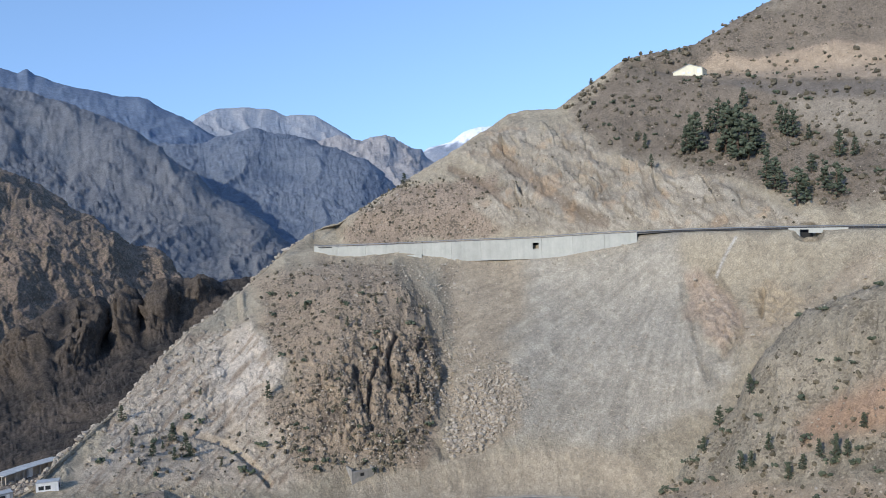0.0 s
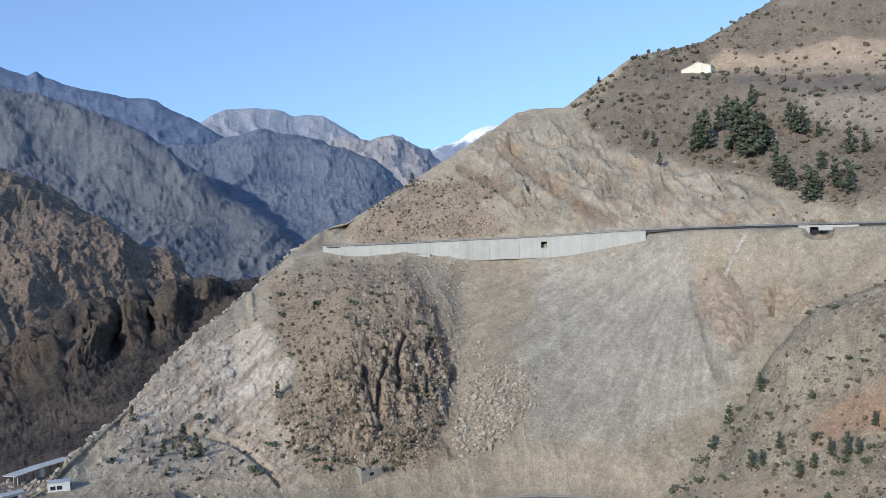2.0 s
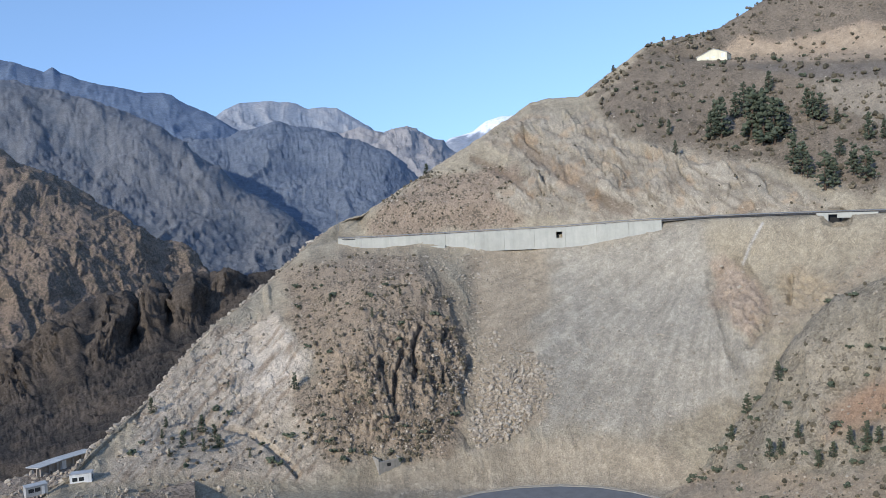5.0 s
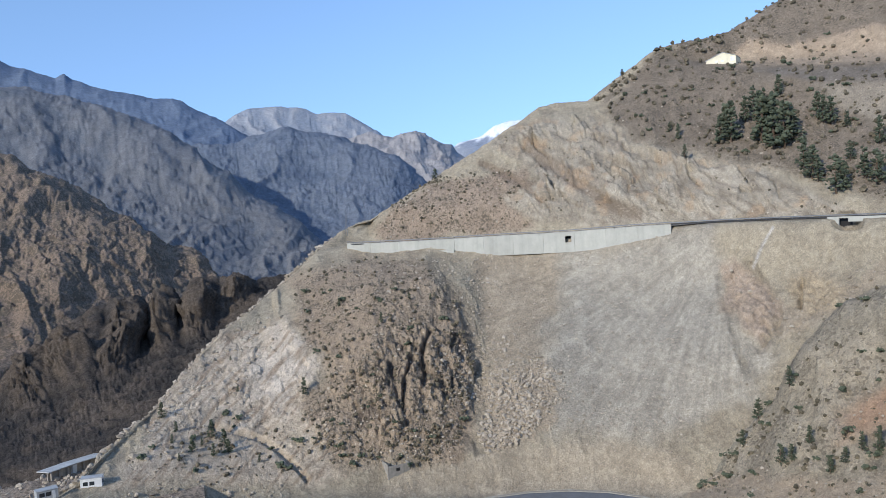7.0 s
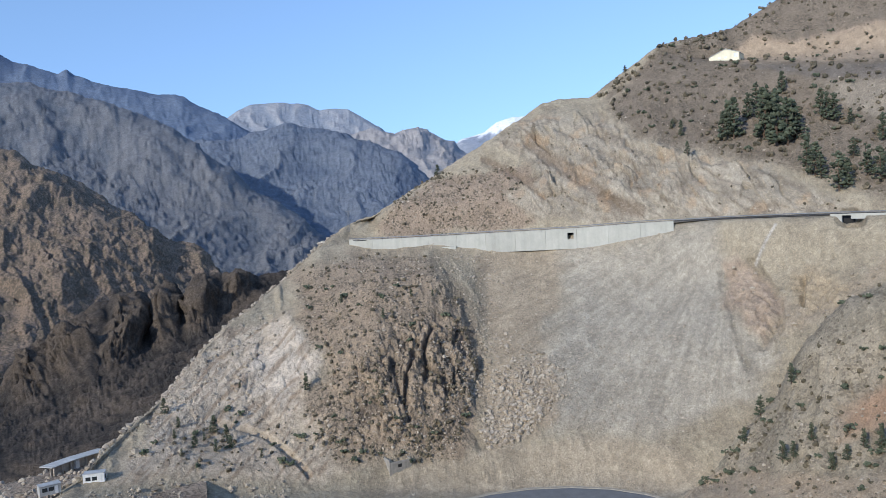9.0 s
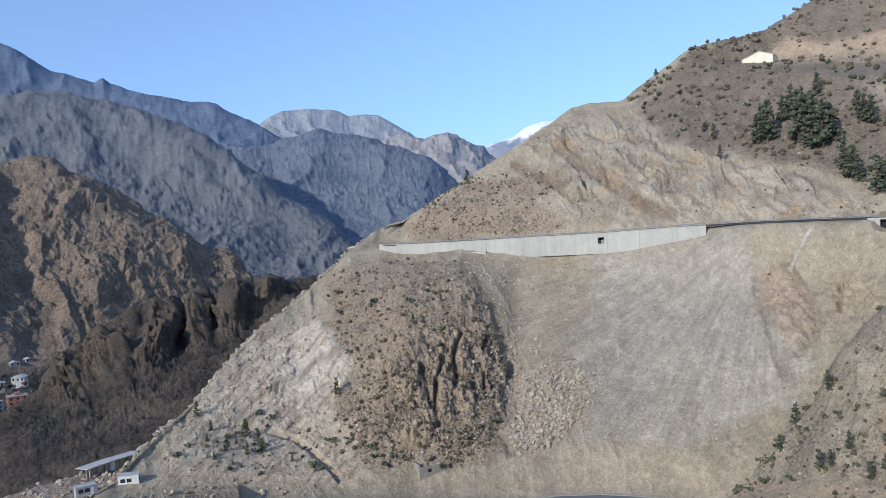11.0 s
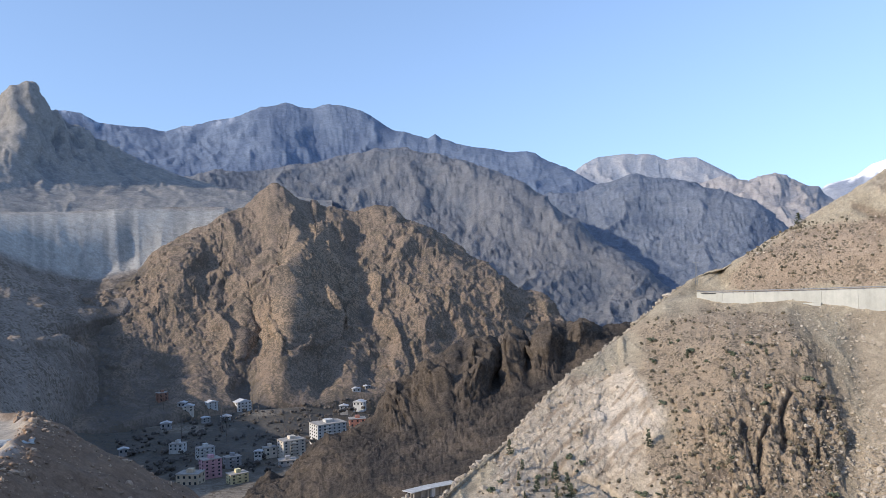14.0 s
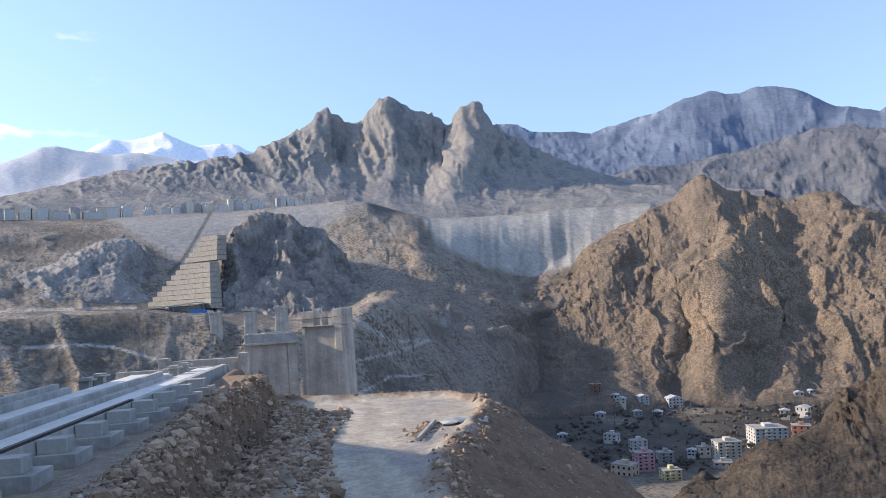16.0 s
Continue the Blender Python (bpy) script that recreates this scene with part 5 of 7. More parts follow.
def part(name, bm, mat, parent=None, label="", smooth_shade=False):
    """Links a bmesh (or a mesh) as one object under a thing or a part."""
    me = bm if isinstance(bm, bpy.types.Mesh) else bm_mesh(name, bm, mat, smooth_shade)
    ob = new(name, me)
    ob.parent = parent
    return tagged(ob, label)


def thing(name, label, category, m=None, group="", kind=""):
    ob = new(name)
    if m is not None:
        ob.matrix_basis = m
    return tagged(ob, label, category, group, kind)


def add_box(bm, lo, hi, bevel=0.0, m=None):
    """A box between two corners, its edges rounded by bevel."""
    r = bmesh.ops.create_cube(bm, size=1.0)
    c = [(a + b) / 2 for a, b in zip(lo, hi)]
    s = [abs(b - a) for a, b in zip(lo, hi)]
    for v in r["verts"]:
        v.co = Vector((v.co.x * s[0] + c[0], v.co.y * s[1] + c[1], v.co.z * s[2] + c[2]))
    if bevel:
        out = bmesh.ops.bevel(bm, geom=list({e for v in r["verts"] for e in v.link_edges}), offset=bevel, segments=1, affect="EDGES", profile=0.5)
        verts = list({v for f in out["faces"] for v in f.verts} | {v for v in r["verts"] if v.is_valid})
    else:
        verts = r["verts"]
    if m is not None:
        for v in verts:
            v.co = m @ v.co
    return verts


def box(lo, hi, bevel=0.0):
    bm = bmesh.new()
    add_box(bm, lo, hi, bevel)
    return bm


def prism(outline, y0, y1):
    """An outline of (x, z) points pushed from y0 to y1."""
    bm = bmesh.new()
    a = [bm.verts.new((x, y0, z)) for x, z in outline]
    b = [bm.verts.new((x, y1, z)) for x, z in outline]
    n = len(outline)
    bm.faces.new(a)
    bm.faces.new(b[::-1])
    for k in range(n):
        bm.faces.new((a[k], b[k], b[(k + 1) % n], a[(k + 1) % n]))
    bmesh.ops.recalc_face_normals(bm, faces=bm.faces)
    return bm


def tube(bm, a, b, r0, r1, sides=8):
    a, b = Vector(a), Vector(b)
    q = (b - a).to_track_quat("Z", "Y").to_matrix()
    rings = []
    for p, r in ((a, r0), (b, r1)):
        rings.append([bm.verts.new(p + q @ Vector((r * math.cos(2 * math.pi * k / sides), r * math.sin(2 * math.pi * k / sides), 0))) for k in range(sides)])
    for k in range(sides):
        bm.faces.new((rings[0][k], rings[0][(k + 1) % sides], rings[1][(k + 1) % sides], rings[1][k]))
    bm.faces.new(rings[1])
    bm.faces.new(rings[0][::-1])


def joined(name, pieces, mat, shade=False):
    """Many (vertices, triangles or quads) arrays in one mesh. pieces: list of (V, F)."""
    me = bpy.data.meshes.new(name)
    V = np.concatenate([v for v, f in pieces])
    off = np.cumsum([0] + [len(v) for v, f in pieces[:-1]])
    F = np.concatenate([f + o for (v, f), o in zip(pieces, off)])
    n = F.shape[1]
    me.vertices.add(len(V))
    me.vertices.foreach_set("co", V.reshape(-1).astype(np.float32))
    me.loops.add(F.size)
    me.loops.foreach_set("vertex_index", F.reshape(-1).astype(np.int32))
    me.polygons.add(len(F))
    me.polygons.foreach_set("loop_start", np.arange(0, F.size, n, dtype=np.int32))
    me.polygons.foreach_set("use_smooth", np.full(len(F), shade))
    me.update(calc_edges=True)
    me.materials.append(mat)
    return me


# ---- materials of the built things ----
def weathered(name, colour, rough=0.85, stain=0.3, size=1.2, streaks=True, metal=0.0, bump=0.01, jitter=0.0):
    """Paint, concrete, metal: two scales of blotches and rain streaks."""
    m, nt, b = make_mat(name, rough, metal)
    c = mixer(nt, 1.0, tuple(colour), ramp(nt, noise_at(nt, 1 / size, 6, 0.65), [(0.3, 1 - stain), (0.7, 1 + stain * 0.5)]), "MULTIPLY")
    c = mixer(nt, 1.0, c, ramp(nt, noise_at(nt, 9 / size, 4, 0.6), [(0.3, 1 - stain * 0.4), (0.7, 1 + stain * 0.3)]), "MULTIPLY")
    if streaks:
        c = mixer(nt, 1.0, c, ramp(nt, noise_at(nt, 2.2 / size, 3, 0.6, (1, 1, 0.06)), [(0.35, 1 - stain * 0.7), (0.6, 1.0)]), "MULTIPLY")
    if jitter:
        info = nt.nodes.new("ShaderNodeObjectInfo")
        c = mixer(nt, 1.0, c, ramp(nt, info.outputs["Random"], [(0.0, 1 - jitter), (1.0, 1 + jitter)]), "MULTIPLY")
    nt.links.new(c, b.inputs["Base Color"])
    if bump:
        bumped(nt, b, noise_at(nt, 14 / size, 4, 0.6), 0.5, bump)
    return m


def island_mat(name, dark, light, rough=0.95, size=0.3, bump=0.03):
    """Loose stones or leaves: each joined piece takes its own tone."""
    m, nt, b = make_mat(name, rough, 0, 0.2)
    g = nt.nodes.new("ShaderNodeNewGeometry")
    c = ramp(nt, g.outputs["Random Per Island"], [(0.0, tuple(dark)), (1.0, tuple(light))])
    c = mixer(nt, 1.0, c, ramp(nt, noise_at(nt, 1 / size, 4, 0.6), [(0.3, 0.7), (0.7, 1.25)]), "MULTIPLY")
    nt.links.new(c, b.inputs["Base Color"])
    bumped(nt, b, noise_at(nt, 3 / size, 4, 0.6), 0.6, bump)
    return m


concrete = weathered("pale_concrete", (0.44, 0.425, 0.39), 0.85, 0.3, 2.0)
slab_concrete = weathered("smooth_pale_screed", (0.66, 0.64, 0.6), 0.8, 0.2, 3.0, False)
old_concrete = weathered("stained_concrete", (0.52, 0.475, 0.41), 0.9, 0.35, 3.0)
wall_concrete = weathered("new_wall_concrete", (0.46, 0.455, 0.4), 0.85, 0.14, 4.0, jitter=0.06)
dark_steel = weathered("rusty_rail_steel", (0.09, 0.075, 0.065), 0.6, 0.4, 0.5, False, 0.6)
block_grey = weathered("grey_block_wall", (0.34, 0.32, 0.285), 0.95, 0.3, 1.0)
asphalt = weathered("asphalt", (0.06, 0.06, 0.062), 0.9, 0.3, 2.0, False)
hole_dark = weathered("near_black", (0.03, 0.03, 0.03), 0.95, 0.2, 1.0, False)
stone_berm = island_mat("rubble_stone", (0.19, 0.13, 0.09), (0.44, 0.33, 0.235), size=0.25, bump=0.05)
stone_grey = island_mat("scree_stone", (0.26, 0.23, 0.2), (0.52, 0.48, 0.42), size=0.5, bump=0.05)
stone_pale = island_mat("pale_boulder_stone", (0.26, 0.22, 0.17), (0.48, 0.42, 0.335), size=0.6, bump=0.06)

# ---- stones ----
_ico = bmesh.new()
bmesh.ops.create_icosphere(_ico, subdivisions=1, radius=1.0)
ICO_F = np.array([[v.index for v in f.verts] for f in _ico.faces])
ICO_V = np.array([v.co[:] for v in _ico.verts])
_ico.free()
_ico = bmesh.new()
bmesh.ops.create_icosphere(_ico, subdivisions=2, radius=1.0)
_ico.verts.ensure_lookup_table()
ICO2_F = np.array([[v.index for v in f.verts] for f in _ico.faces])
ICO2_V = np.array([v.co[:] for v in _ico.verts])
_ico.free()
stone_rng = np.random.default_rng(21)


def stone(centre, size, rng=stone_rng, fine=False):
    """An angular stone: a ball cut by a few random planes and stretched."""
    V = (ICO2_V if fine else ICO_V).copy()
    for k in range(7 if fine else 4):
        n = rng.normal(size=3)
        n /= np.linalg.norm(n)
        h = V @ n - rng.uniform(0.4, 0.75)
        V -= np.clip(h, 0, None)[:, None] * n
    V *= rng.uniform(0.6, 1.3, 3) * np.array([1, 1, 0.8])
    a = rng.uniform(0, 6.28)
    ca, sa = math.cos(a), math.sin(a)
    V = V @ np.array([[ca, -sa, 0], [sa, ca, 0], [0, 0, 1]])
    return V * size + np.asarray(centre), (ICO2_F if fine else ICO_F)


# ---- the near yard, gravel road and rubble bank ----
AXIS = radians(62.0)
ALONG = np.array([-math.sin(AXIS), math.cos(AXIS)])
ASIDE = np.array([-ALONG[1], ALONG[0]])
YARD_Z = EYE - 6.12
LOW_Z = EYE - 8.8
CREST = np.array([(-12, -1), (-20, 1.6), (-28.3, 5.1), (-34.6, 8.1), (-42, 11.0), (-50, 14.4), (-57.5, 19.4), (-60.5, 20.6), (-63.5, 19.0), (-110, 42)])
FLAT = [(-71, 25), (-67.5, 26.4), (-62.5, 33.1), (-58.8, 36.8), (-53.3, 37.2), (-47.7, 34), (-41.7, 28.5), (-36.9, 23.6), (-32.7, 20.3), (-28.5, 18.4), (-20, 14), (-8, 8), (6, 5), (6, -6), (-12, -2), (-28, 6), (-45, 16), (-58, 21), (-64, 22)]


def side_of(line_pts, x, y):
    """Signed distance to an open polyline: plus on its right as it runs away."""
    best, sign, along = np.full(x.shape, 1e9), np.ones(x.shape), np.zeros(x.shape)
    run = 0.0
    for (x0, y0), (x1, y1) in zip(line_pts[:-1], line_pts[1:]):
        lx, ly = x1 - x0, y1 - y0
        ln = math.hypot(lx, ly)
        t = np.clip(((x - x0) * lx + (y - y0) * ly) / ln ** 2, 0, 1)
        d = np.hypot(x - x0 - t * lx, y - y0 - t * ly)
        near = d < best
        best = np.where(near, d, best)
        sign = np.where(near, np.sign((x - x0) * ly - (y - y0) * lx), sign)
        along = np.where(near, run + t * ln, along)
        run += ln
    return best * sign, along


def flat_depth(x, y):
    """Distance inside (minus: outside) the gravel flat's rim."""
    px, py = np.array(FLAT).T
    d, inn = np.full(x.shape, 1e9), np.zeros(x.shape, bool)
    for x0, y0, x1, y1 in zip(px, py, np.roll(px, -1), np.roll(py, -1)):
        t = np.clip(((x - x0) * (x1 - x0) + (y - y0) * (y1 - y0)) / ((x1 - x0) ** 2 + (y1 - y0) ** 2), 0, 1)
        d = np.minimum(d, np.hypot(x - x0 - t * (x1 - x0), y - y0 - t * (y1 - y0)))
        if y0 != y1:
            inn ^= ((y0 > y) != (y1 > y)) & (x < (x1 - x0) * (y - y0) / (y1 - y0) + x0)
    return np.where(inn, d, -d)


def yard_height(x, y):
    x, y = np.asarray(x, float), np.asarray(y, float)
    flat = np.stack([x, y, x * 0], -1).reshape(-1, 3)
    n = fbm(flat / 3.0, 4).reshape(x.shape)
    big = fbm(flat / 11.0 + 5, 3).reshape(x.shape)
    sd, along = side_of(CREST, x, y)
    r = np.hypot(x, y)
    low = np.interp(r, [0, 5, 33, 200], [EYE - 1.75, EYE - 2.2, LOW_Z, LOW_Z])
    yard = np.interp(r, [0, 5, 22, 200], [EYE - 1.75, EYE - 2.2, YARD_Z, YARD_Z])
    dep = flat_depth(x, y) + 0.6 * n
    ground_z = low - np.clip(-dep - 0.2, 0, None) * 0.72 + 0.55 * np.exp(-((dep - 0.9) / 0.7) ** 2) * smooth(20, 34, r)
    ground_z = ground_z + 0.1 * n * smooth(0, 3, dep) + 0.12 * big
    side = (x * ASIDE[0] + y * ASIDE[1])
    yard = yard - np.clip(side - 23.5, 0, None) * 0.8 - np.clip(x * ALONG[0] + y * ALONG[1] - 71, 0, None) * 0.75 + 0.05 * n
    bank = 0.74 * smooth(1.5, 0.1, sd + 0.7 * n) + 0.26 * smooth(5.4, 1.0, sd + 0.9 * n)
    crest_heap = (0.75 + 0.4 * big) * np.exp(-((sd + 0.5) / 0.9) ** 2) * smooth(0, 6, r)
    far = smooth(66, 80, along)
    yard = yard - far * 25 * smooth(0, 20, sd)
    return ground_z + (yard - ground_z) * bank + crest_heap * (1 - far) + 0.25 * n * bank * (1 - bank) * 4 * 0.6


aa = np.linspace(38, 102, 360)
dd = np.concatenate([np.geomspace(1.5, 18, 24), np.linspace(18.5, 78, 160), np.linspace(80, 150, 24)])
A, Dg = np.meshgrid(np.radians(aa), dd)
X, Y = -np.sin(A) * Dg, np.cos(A) * Dg
YP = np.stack([X, Y, yard_height(X, Y)], 2)
sdp, _ = side_of(CREST, X, Y)
dep = flat_depth(X, Y)
n1 = n2(fbm, YP / 2.5, X.shape, 4)
nb = n2(fbm, YP / 9, X.shape, 3)
ycol = np.zeros(YP.shape, np.float32) + (0.185, 0.125, 0.085)
ycol = blend(ycol, (0.26, 0.215, 0.17), smooth(0.0, -2.0, sdp + n1))
road = smooth(0.4, 2.0, dep + 0.8 * n1) * smooth(3.0, 5.0, sdp)
ycol = blend(ycol, (0.36, 0.315, 0.255), road)
track = np.exp(-((sdp - 7.2 + 0.6 * nb) / 0.7) ** 2) + np.exp(-((sdp - 9.6 + 0.6 * nb) / 0.7) ** 2)
ycol = blend(ycol, (0.45, 0.4, 0.325), np.clip(track, 0, 1) * road * 0.7)
ycol = blend(ycol, (0.27, 0.255, 0.24), road * smooth(0.15, 0.5, nb) * 0.7)
gravel = terrain_mat("packed_gravel", 1.6, 0.09, 0.2, chips=0.1, grit_share=0.8)
yard_ob = grid_mesh("yard_ground", YP, ycol, gravel)
tagged(yard_ob, "packed gravel works road beside a rubble bank", "ground", kind="structure")

# loose rubble on the bank
rng = np.random.default_rng(5)
pieces = []
for k in range(6500):
    j = rng.integers(1, 7)
    t = rng.random()
    base = CREST[j] * (1 - t) + CREST[j + 1] * t if j < 7 else CREST[7]
    way = CREST[j + 1] - CREST[j]
    way = way / np.linalg.norm(way)
    off = rng.uniform(-2.4, 6.6) if rng.random() < 0.8 else rng.normal(0.2, 0.8)
    p = base + np.array([way[1], -way[0]]) * off
    size = min(0.4, 0.08 * rng.pareto(2.0) + 0.08) * (1.0 if off > -0.6 else 0.55)
    pieces.append(((p[0], p[1]), size))
zs = yard_height(np.array([p[0][0] for p in pieces]), np.array([p[0][1] for p in pieces]))
bank_me = joined("bank_rubble", [stone((p[0], p[1], z + s * 0.2), s) for (p, s), z in zip(pieces, zs)], stone_berm)
tagged(new("bank_rubble", bank_me), "heaped brown broken stones on the road bank", "rubble", kind="stuff")
pieces = []
rim = FLAT[0:11]
for k in range(900):
    j = rng.integers(0, len(rim) - 1)
    t = rng.random()
    p = np.array(rim[j]) * (1 - t) + np.array(rim[j + 1]) * t + rng.normal(0, 0.7, 2)
    pieces.append((p, min(0.32, 0.05 * rng.pareto(2.0) + 0.07)))
for k in range(1500):
    p = np.array([-36.9, 23.6]) + np.array([rng.uniform(-22, 16), rng.uniform(-2, 22)])
    if flat_depth(np.array([p[0]]), np.array([p[1]]))[0] < -0.5:
        pieces.append((p, min(0.3, 0.045 * rng.pareto(2.2) + 0.06)))
zs = yard_height(np.array([p[0][0] for p in pieces]), np.array([p[0][1] for p in pieces]))
rim_me = joined("rim_stones", [stone((p[0], p[1], z + s * 0.2), s) for (p, s), z in zip(pieces, zs)], stone_berm)
tagged(new("rim_stones", rim_me), "windrow of loose stones along the road's rim", "rubble", kind="stuff")

# the larger stones of the bank, one by one
for k in range(60):
    j = rng.integers(2, 6)
    t = rng.random()
    base = CREST[j] * (1 - t) + CREST[j + 1] * t
    way = CREST[j + 1] - CREST[j]
    way = way / np.linalg.norm(way)
    p = base + np.array([way[1], -way[0]]) * rng.uniform(-0.9, 4.5)
    z = float(yard_height(np.array([p[0]]), np.array([p[1]]))[0])
    V, F = stone((0, 0, 0), rng.uniform(0.15, 0.34), rng, True)
    ob = new("boulder", joined("boulder", [(V, F)], stone_berm))
    ob.location = (p[0], p[1], z + 0.05)
    tagged(ob, "angular brown boulder in the rubble bank", "boulder", "boulders of the bank")


# ---- concrete casting beds beside the bank ----
def on_axis(s, p, z=0.0):
    return Vector((*(ALONG * s + ASIDE * p), z))


def bed_pose(s, p, z):
    """Local x along the axis, y to its left."""
    e = on_axis(s, p, z)
    return Matrix(((ALONG[0], ASIDE[0], 0, e.x), (ALONG[1], ASIDE[1], 0, e.y), (0, 0, 1, e.z), (0, 0, 0, 1)))


def bed_box(lo, hi, bevel=0.0):
    """A box given as left of the axis, along it, up."""
    return box((lo[1], lo[0], lo[2]), (hi[1], hi[0], hi[2]), bevel)


def footing(m):
    ob = thing("footing_block", "stepped grey concrete footing block beside the casting bed", "concrete block", m, "footing blocks of the bed")
    part("base", bed_box((0, 0, -0.3), (1.75, 1.9, 0.56), 0.02), concrete, ob)
    part("pedestal", bed_box((0.5, 0.35, 0.56), (1.7, 1.3, 1.17), 0.02), concrete, ob)
    return ob


first = footing(bed_pose(29.3, 13.1, YARD_Z))
for k in range(-3, 8):
    if k:
        copy_thing(first, bed_pose(29.3 + 4.0 * k, 13.1, YARD_Z))

bed = thing("casting_bed", "long pale concrete casting bed with stepped kerb walls", "casting bed", bed_pose(0, 14.85, YARD_Z))
part("edge_beam", bed_box((0, 8, -0.3), (0.5, 72, 1.13), 0.02), concrete, bed)
part("slab", bed_box((0.5, 8, -0.3), (2.6, 72, 0.92), 0.01), slab_concrete, bed, "smooth pale slab")
part("rail", bed_box((0.1, 8, 1.134), (0.34, 46.5, 1.26), 0.01), dark_steel, bed, "dark rusty steel rail")
part("slab", bed_box((3.5, 8, -0.3), (7.1, 68, 0.98), 0.01), slab_concrete, bed)
for x0, ends, low, top in ((2.6, [8, 18, 28, 38.5, 46, 55, 64], 1.18, 1.5), (7.1, [8, 17, 27, 38, 47, 55.5], 1.4, 1.74)):
    for a, b in zip(ends[:-1], ends[1:]):
        part("kerb_step", bed_box((x0, a + 0.05, -0.3), (x0 + 0.55, b - 0.05, low), 0.02), concrete, bed)
        part("kerb_wall", bed_box((x0 + 0.55, a - 0.6, -0.3), (x0 + 0.95, b - 0.65, top), 0.02), concrete, bed)
part("end_wall", bed_box((-0.2, 72, -2.5), (3.4, 72.5, 1.0), 0.03), concrete, bed)
part("cross_wall", bed_box((3.5, 68, -0.3), (8.4, 68.5, 1.25), 0.03), concrete, bed)
for x, y, z in ((8.0, 60.5, 1.5), (7.6, 62.2, 1.62), (3.2, 66.5, 1.55), (2.9, 68.6, 1.6)):
    post = thing("bearing_stack", "short concrete post topped with flat plates", "concrete post", bed_pose(y, 14.85 + x, YARD_Z), "plate-topped posts")
    part("post", bed_box((-0.35, -0.35, -0.3), (0.35, 0.35, z - 0.15), 0.03), concrete, post)
    part("plate", bed_box((-0.6, -0.6, z - 0.15), (0.6, 0.6, z - 0.04), 0.02), concrete, post)
    part("plate", bed_box((-0.4, -0.4, z - 0.04), (0.4, 0.4, z + 0.1), 0.02), concrete, post)
abut = thing("far_abutment", "low concrete abutment wall with end posts", "abutment", bed_pose(84, 15.5, YARD_Z))
part("wall", bed_box((0.6, 0, -6), (7.8, 0.6, 0.9), 0.03), old_concrete, abut)
part("post", bed_box((-0.4, -0.3, -6), (0.6, 0.9, 1.35), 0.03), old_concrete, abut)
part("post", bed_box((7.8, -0.3, -6), (8.8, 0.9, 1.25), 0.03), old_concrete, abut)
pipe = thing("pipe_offcut", "short pale pipe offcut lying on the ground", "pipe", bed_pose(27.2, 10.6, YARD_Z + 0.1) @ pose(0, 0, 0, 0, 90, 20))
bm = bmesh.new()
tube(bm, (0, 0, -0.3), (0, 0, 0.3), 0.11, 0.11, 12)
part("pipe_wall", bm, concrete, pipe)


# ---- viaduct piers ----
def wide_pier(name_label, eye_az, d, width, depth, top, foot, turn):
    a = radians(eye_az)
    ob = thing("viaduct_pier", name_label, "bridge pier", pose(-d * math.sin(a), d * math.cos(a), 0, 0, 0, turn), "piers of the viaduct")
    h = top - foot
    taper = 0.028
    bm = bmesh.new()
    w, t = width / 2, depth / 2
    # hollow-fronted shaft: pilasters at the corners, panel set back
    prof = [(-1, 0), (-0.84, 0), (-0.78, 0.3), (0.62, 0.3), (0.68, 0), (1, 0), (1, 1), (-1, 1)]
    rings = []
    for z, g in ((foot, 1 + taper * h / width), (top, 1.0)):
        rings.append([bm.verts.new((x * w * g, (y * depth if y != 0.3 else 0.28) + (0 if y else -taper * (top - z) * 0.3), z)) for x, y in prof])
    n = len(prof)
    for k in range(n):
        bm.faces.new((rings[0][k], rings[0][(k + 1) % n], rings[1][(k + 1) % n], rings[1][k]))
    bm.faces.new(rings[1])
    bm.faces.new(rings[0][::-1])
    bmesh.ops.recalc_face_normals(bm, faces=bm.faces)
    part("shaft", bm, old_concrete, ob)
    for k in range(1, int(h / 3.2)):
        z = top - 3.2 * k
        g = 1 + taper * (top - z) / width
        part("pour_joint", box((-w * g - 0.012, -taper * (top - z) * 0.3 + 0.268, z), (w * g + 0.012, depth + 0.012, z + 0.05)), concrete, ob)
    return ob, w, depth, top


ob, w, dpt, top = wide_pier("unfinished grey concrete bridge pier with platform and rails", 70.6, 104, 6.5, 2.6, EYE - 5.0, 52, 66)
part("cap", box((-w - 0.35, -0.4, top), (w + 0.3, dpt + 0.3, top + 0.28), 0.03), old_concrete, ob, "thin ledge under the cap")
part("cap", box((-w, -0.1, top + 0.28), (w, dpt, top + 1.4), 0.03), concrete, ob)
for x, y, wd in ((-w * 0.85, 0.3, 1.1), (-w * 0.2, 0.4, 1.4), (w * 0.25, 0.2, 1.2), (w * 0.7, 0.5, 0.8)):
    part("formwork_board", box((x, y, top + 1.4), (x + wd, y + 0.5, top + 1.58), 0.01), concrete, ob)
plat = part("platform", box((-w - 1.3, -0.5, top + 0.1), (-w - 0.36, 1.6, top + 0.2), 0.01), dark_steel, ob, "steel work platform")
for x in (-w - 1.25, -w - 0.45):
    for y in (-0.45, 1.5):
        bm = bmesh.new()
        tube(bm, (x, y, top + 0.2), (x, y, top + 1.3), 0.03, 0.03, 6)
        part("rail_post", bm, dark_steel, plat)
bm = bmesh.new()
tube(bm, (w, 0.3, top + 1.2), (w + 1.4, 0.2, top + 2.0), 0.04, 0.04, 6)
part("lifting_arm", bm, dark_steel, ob)

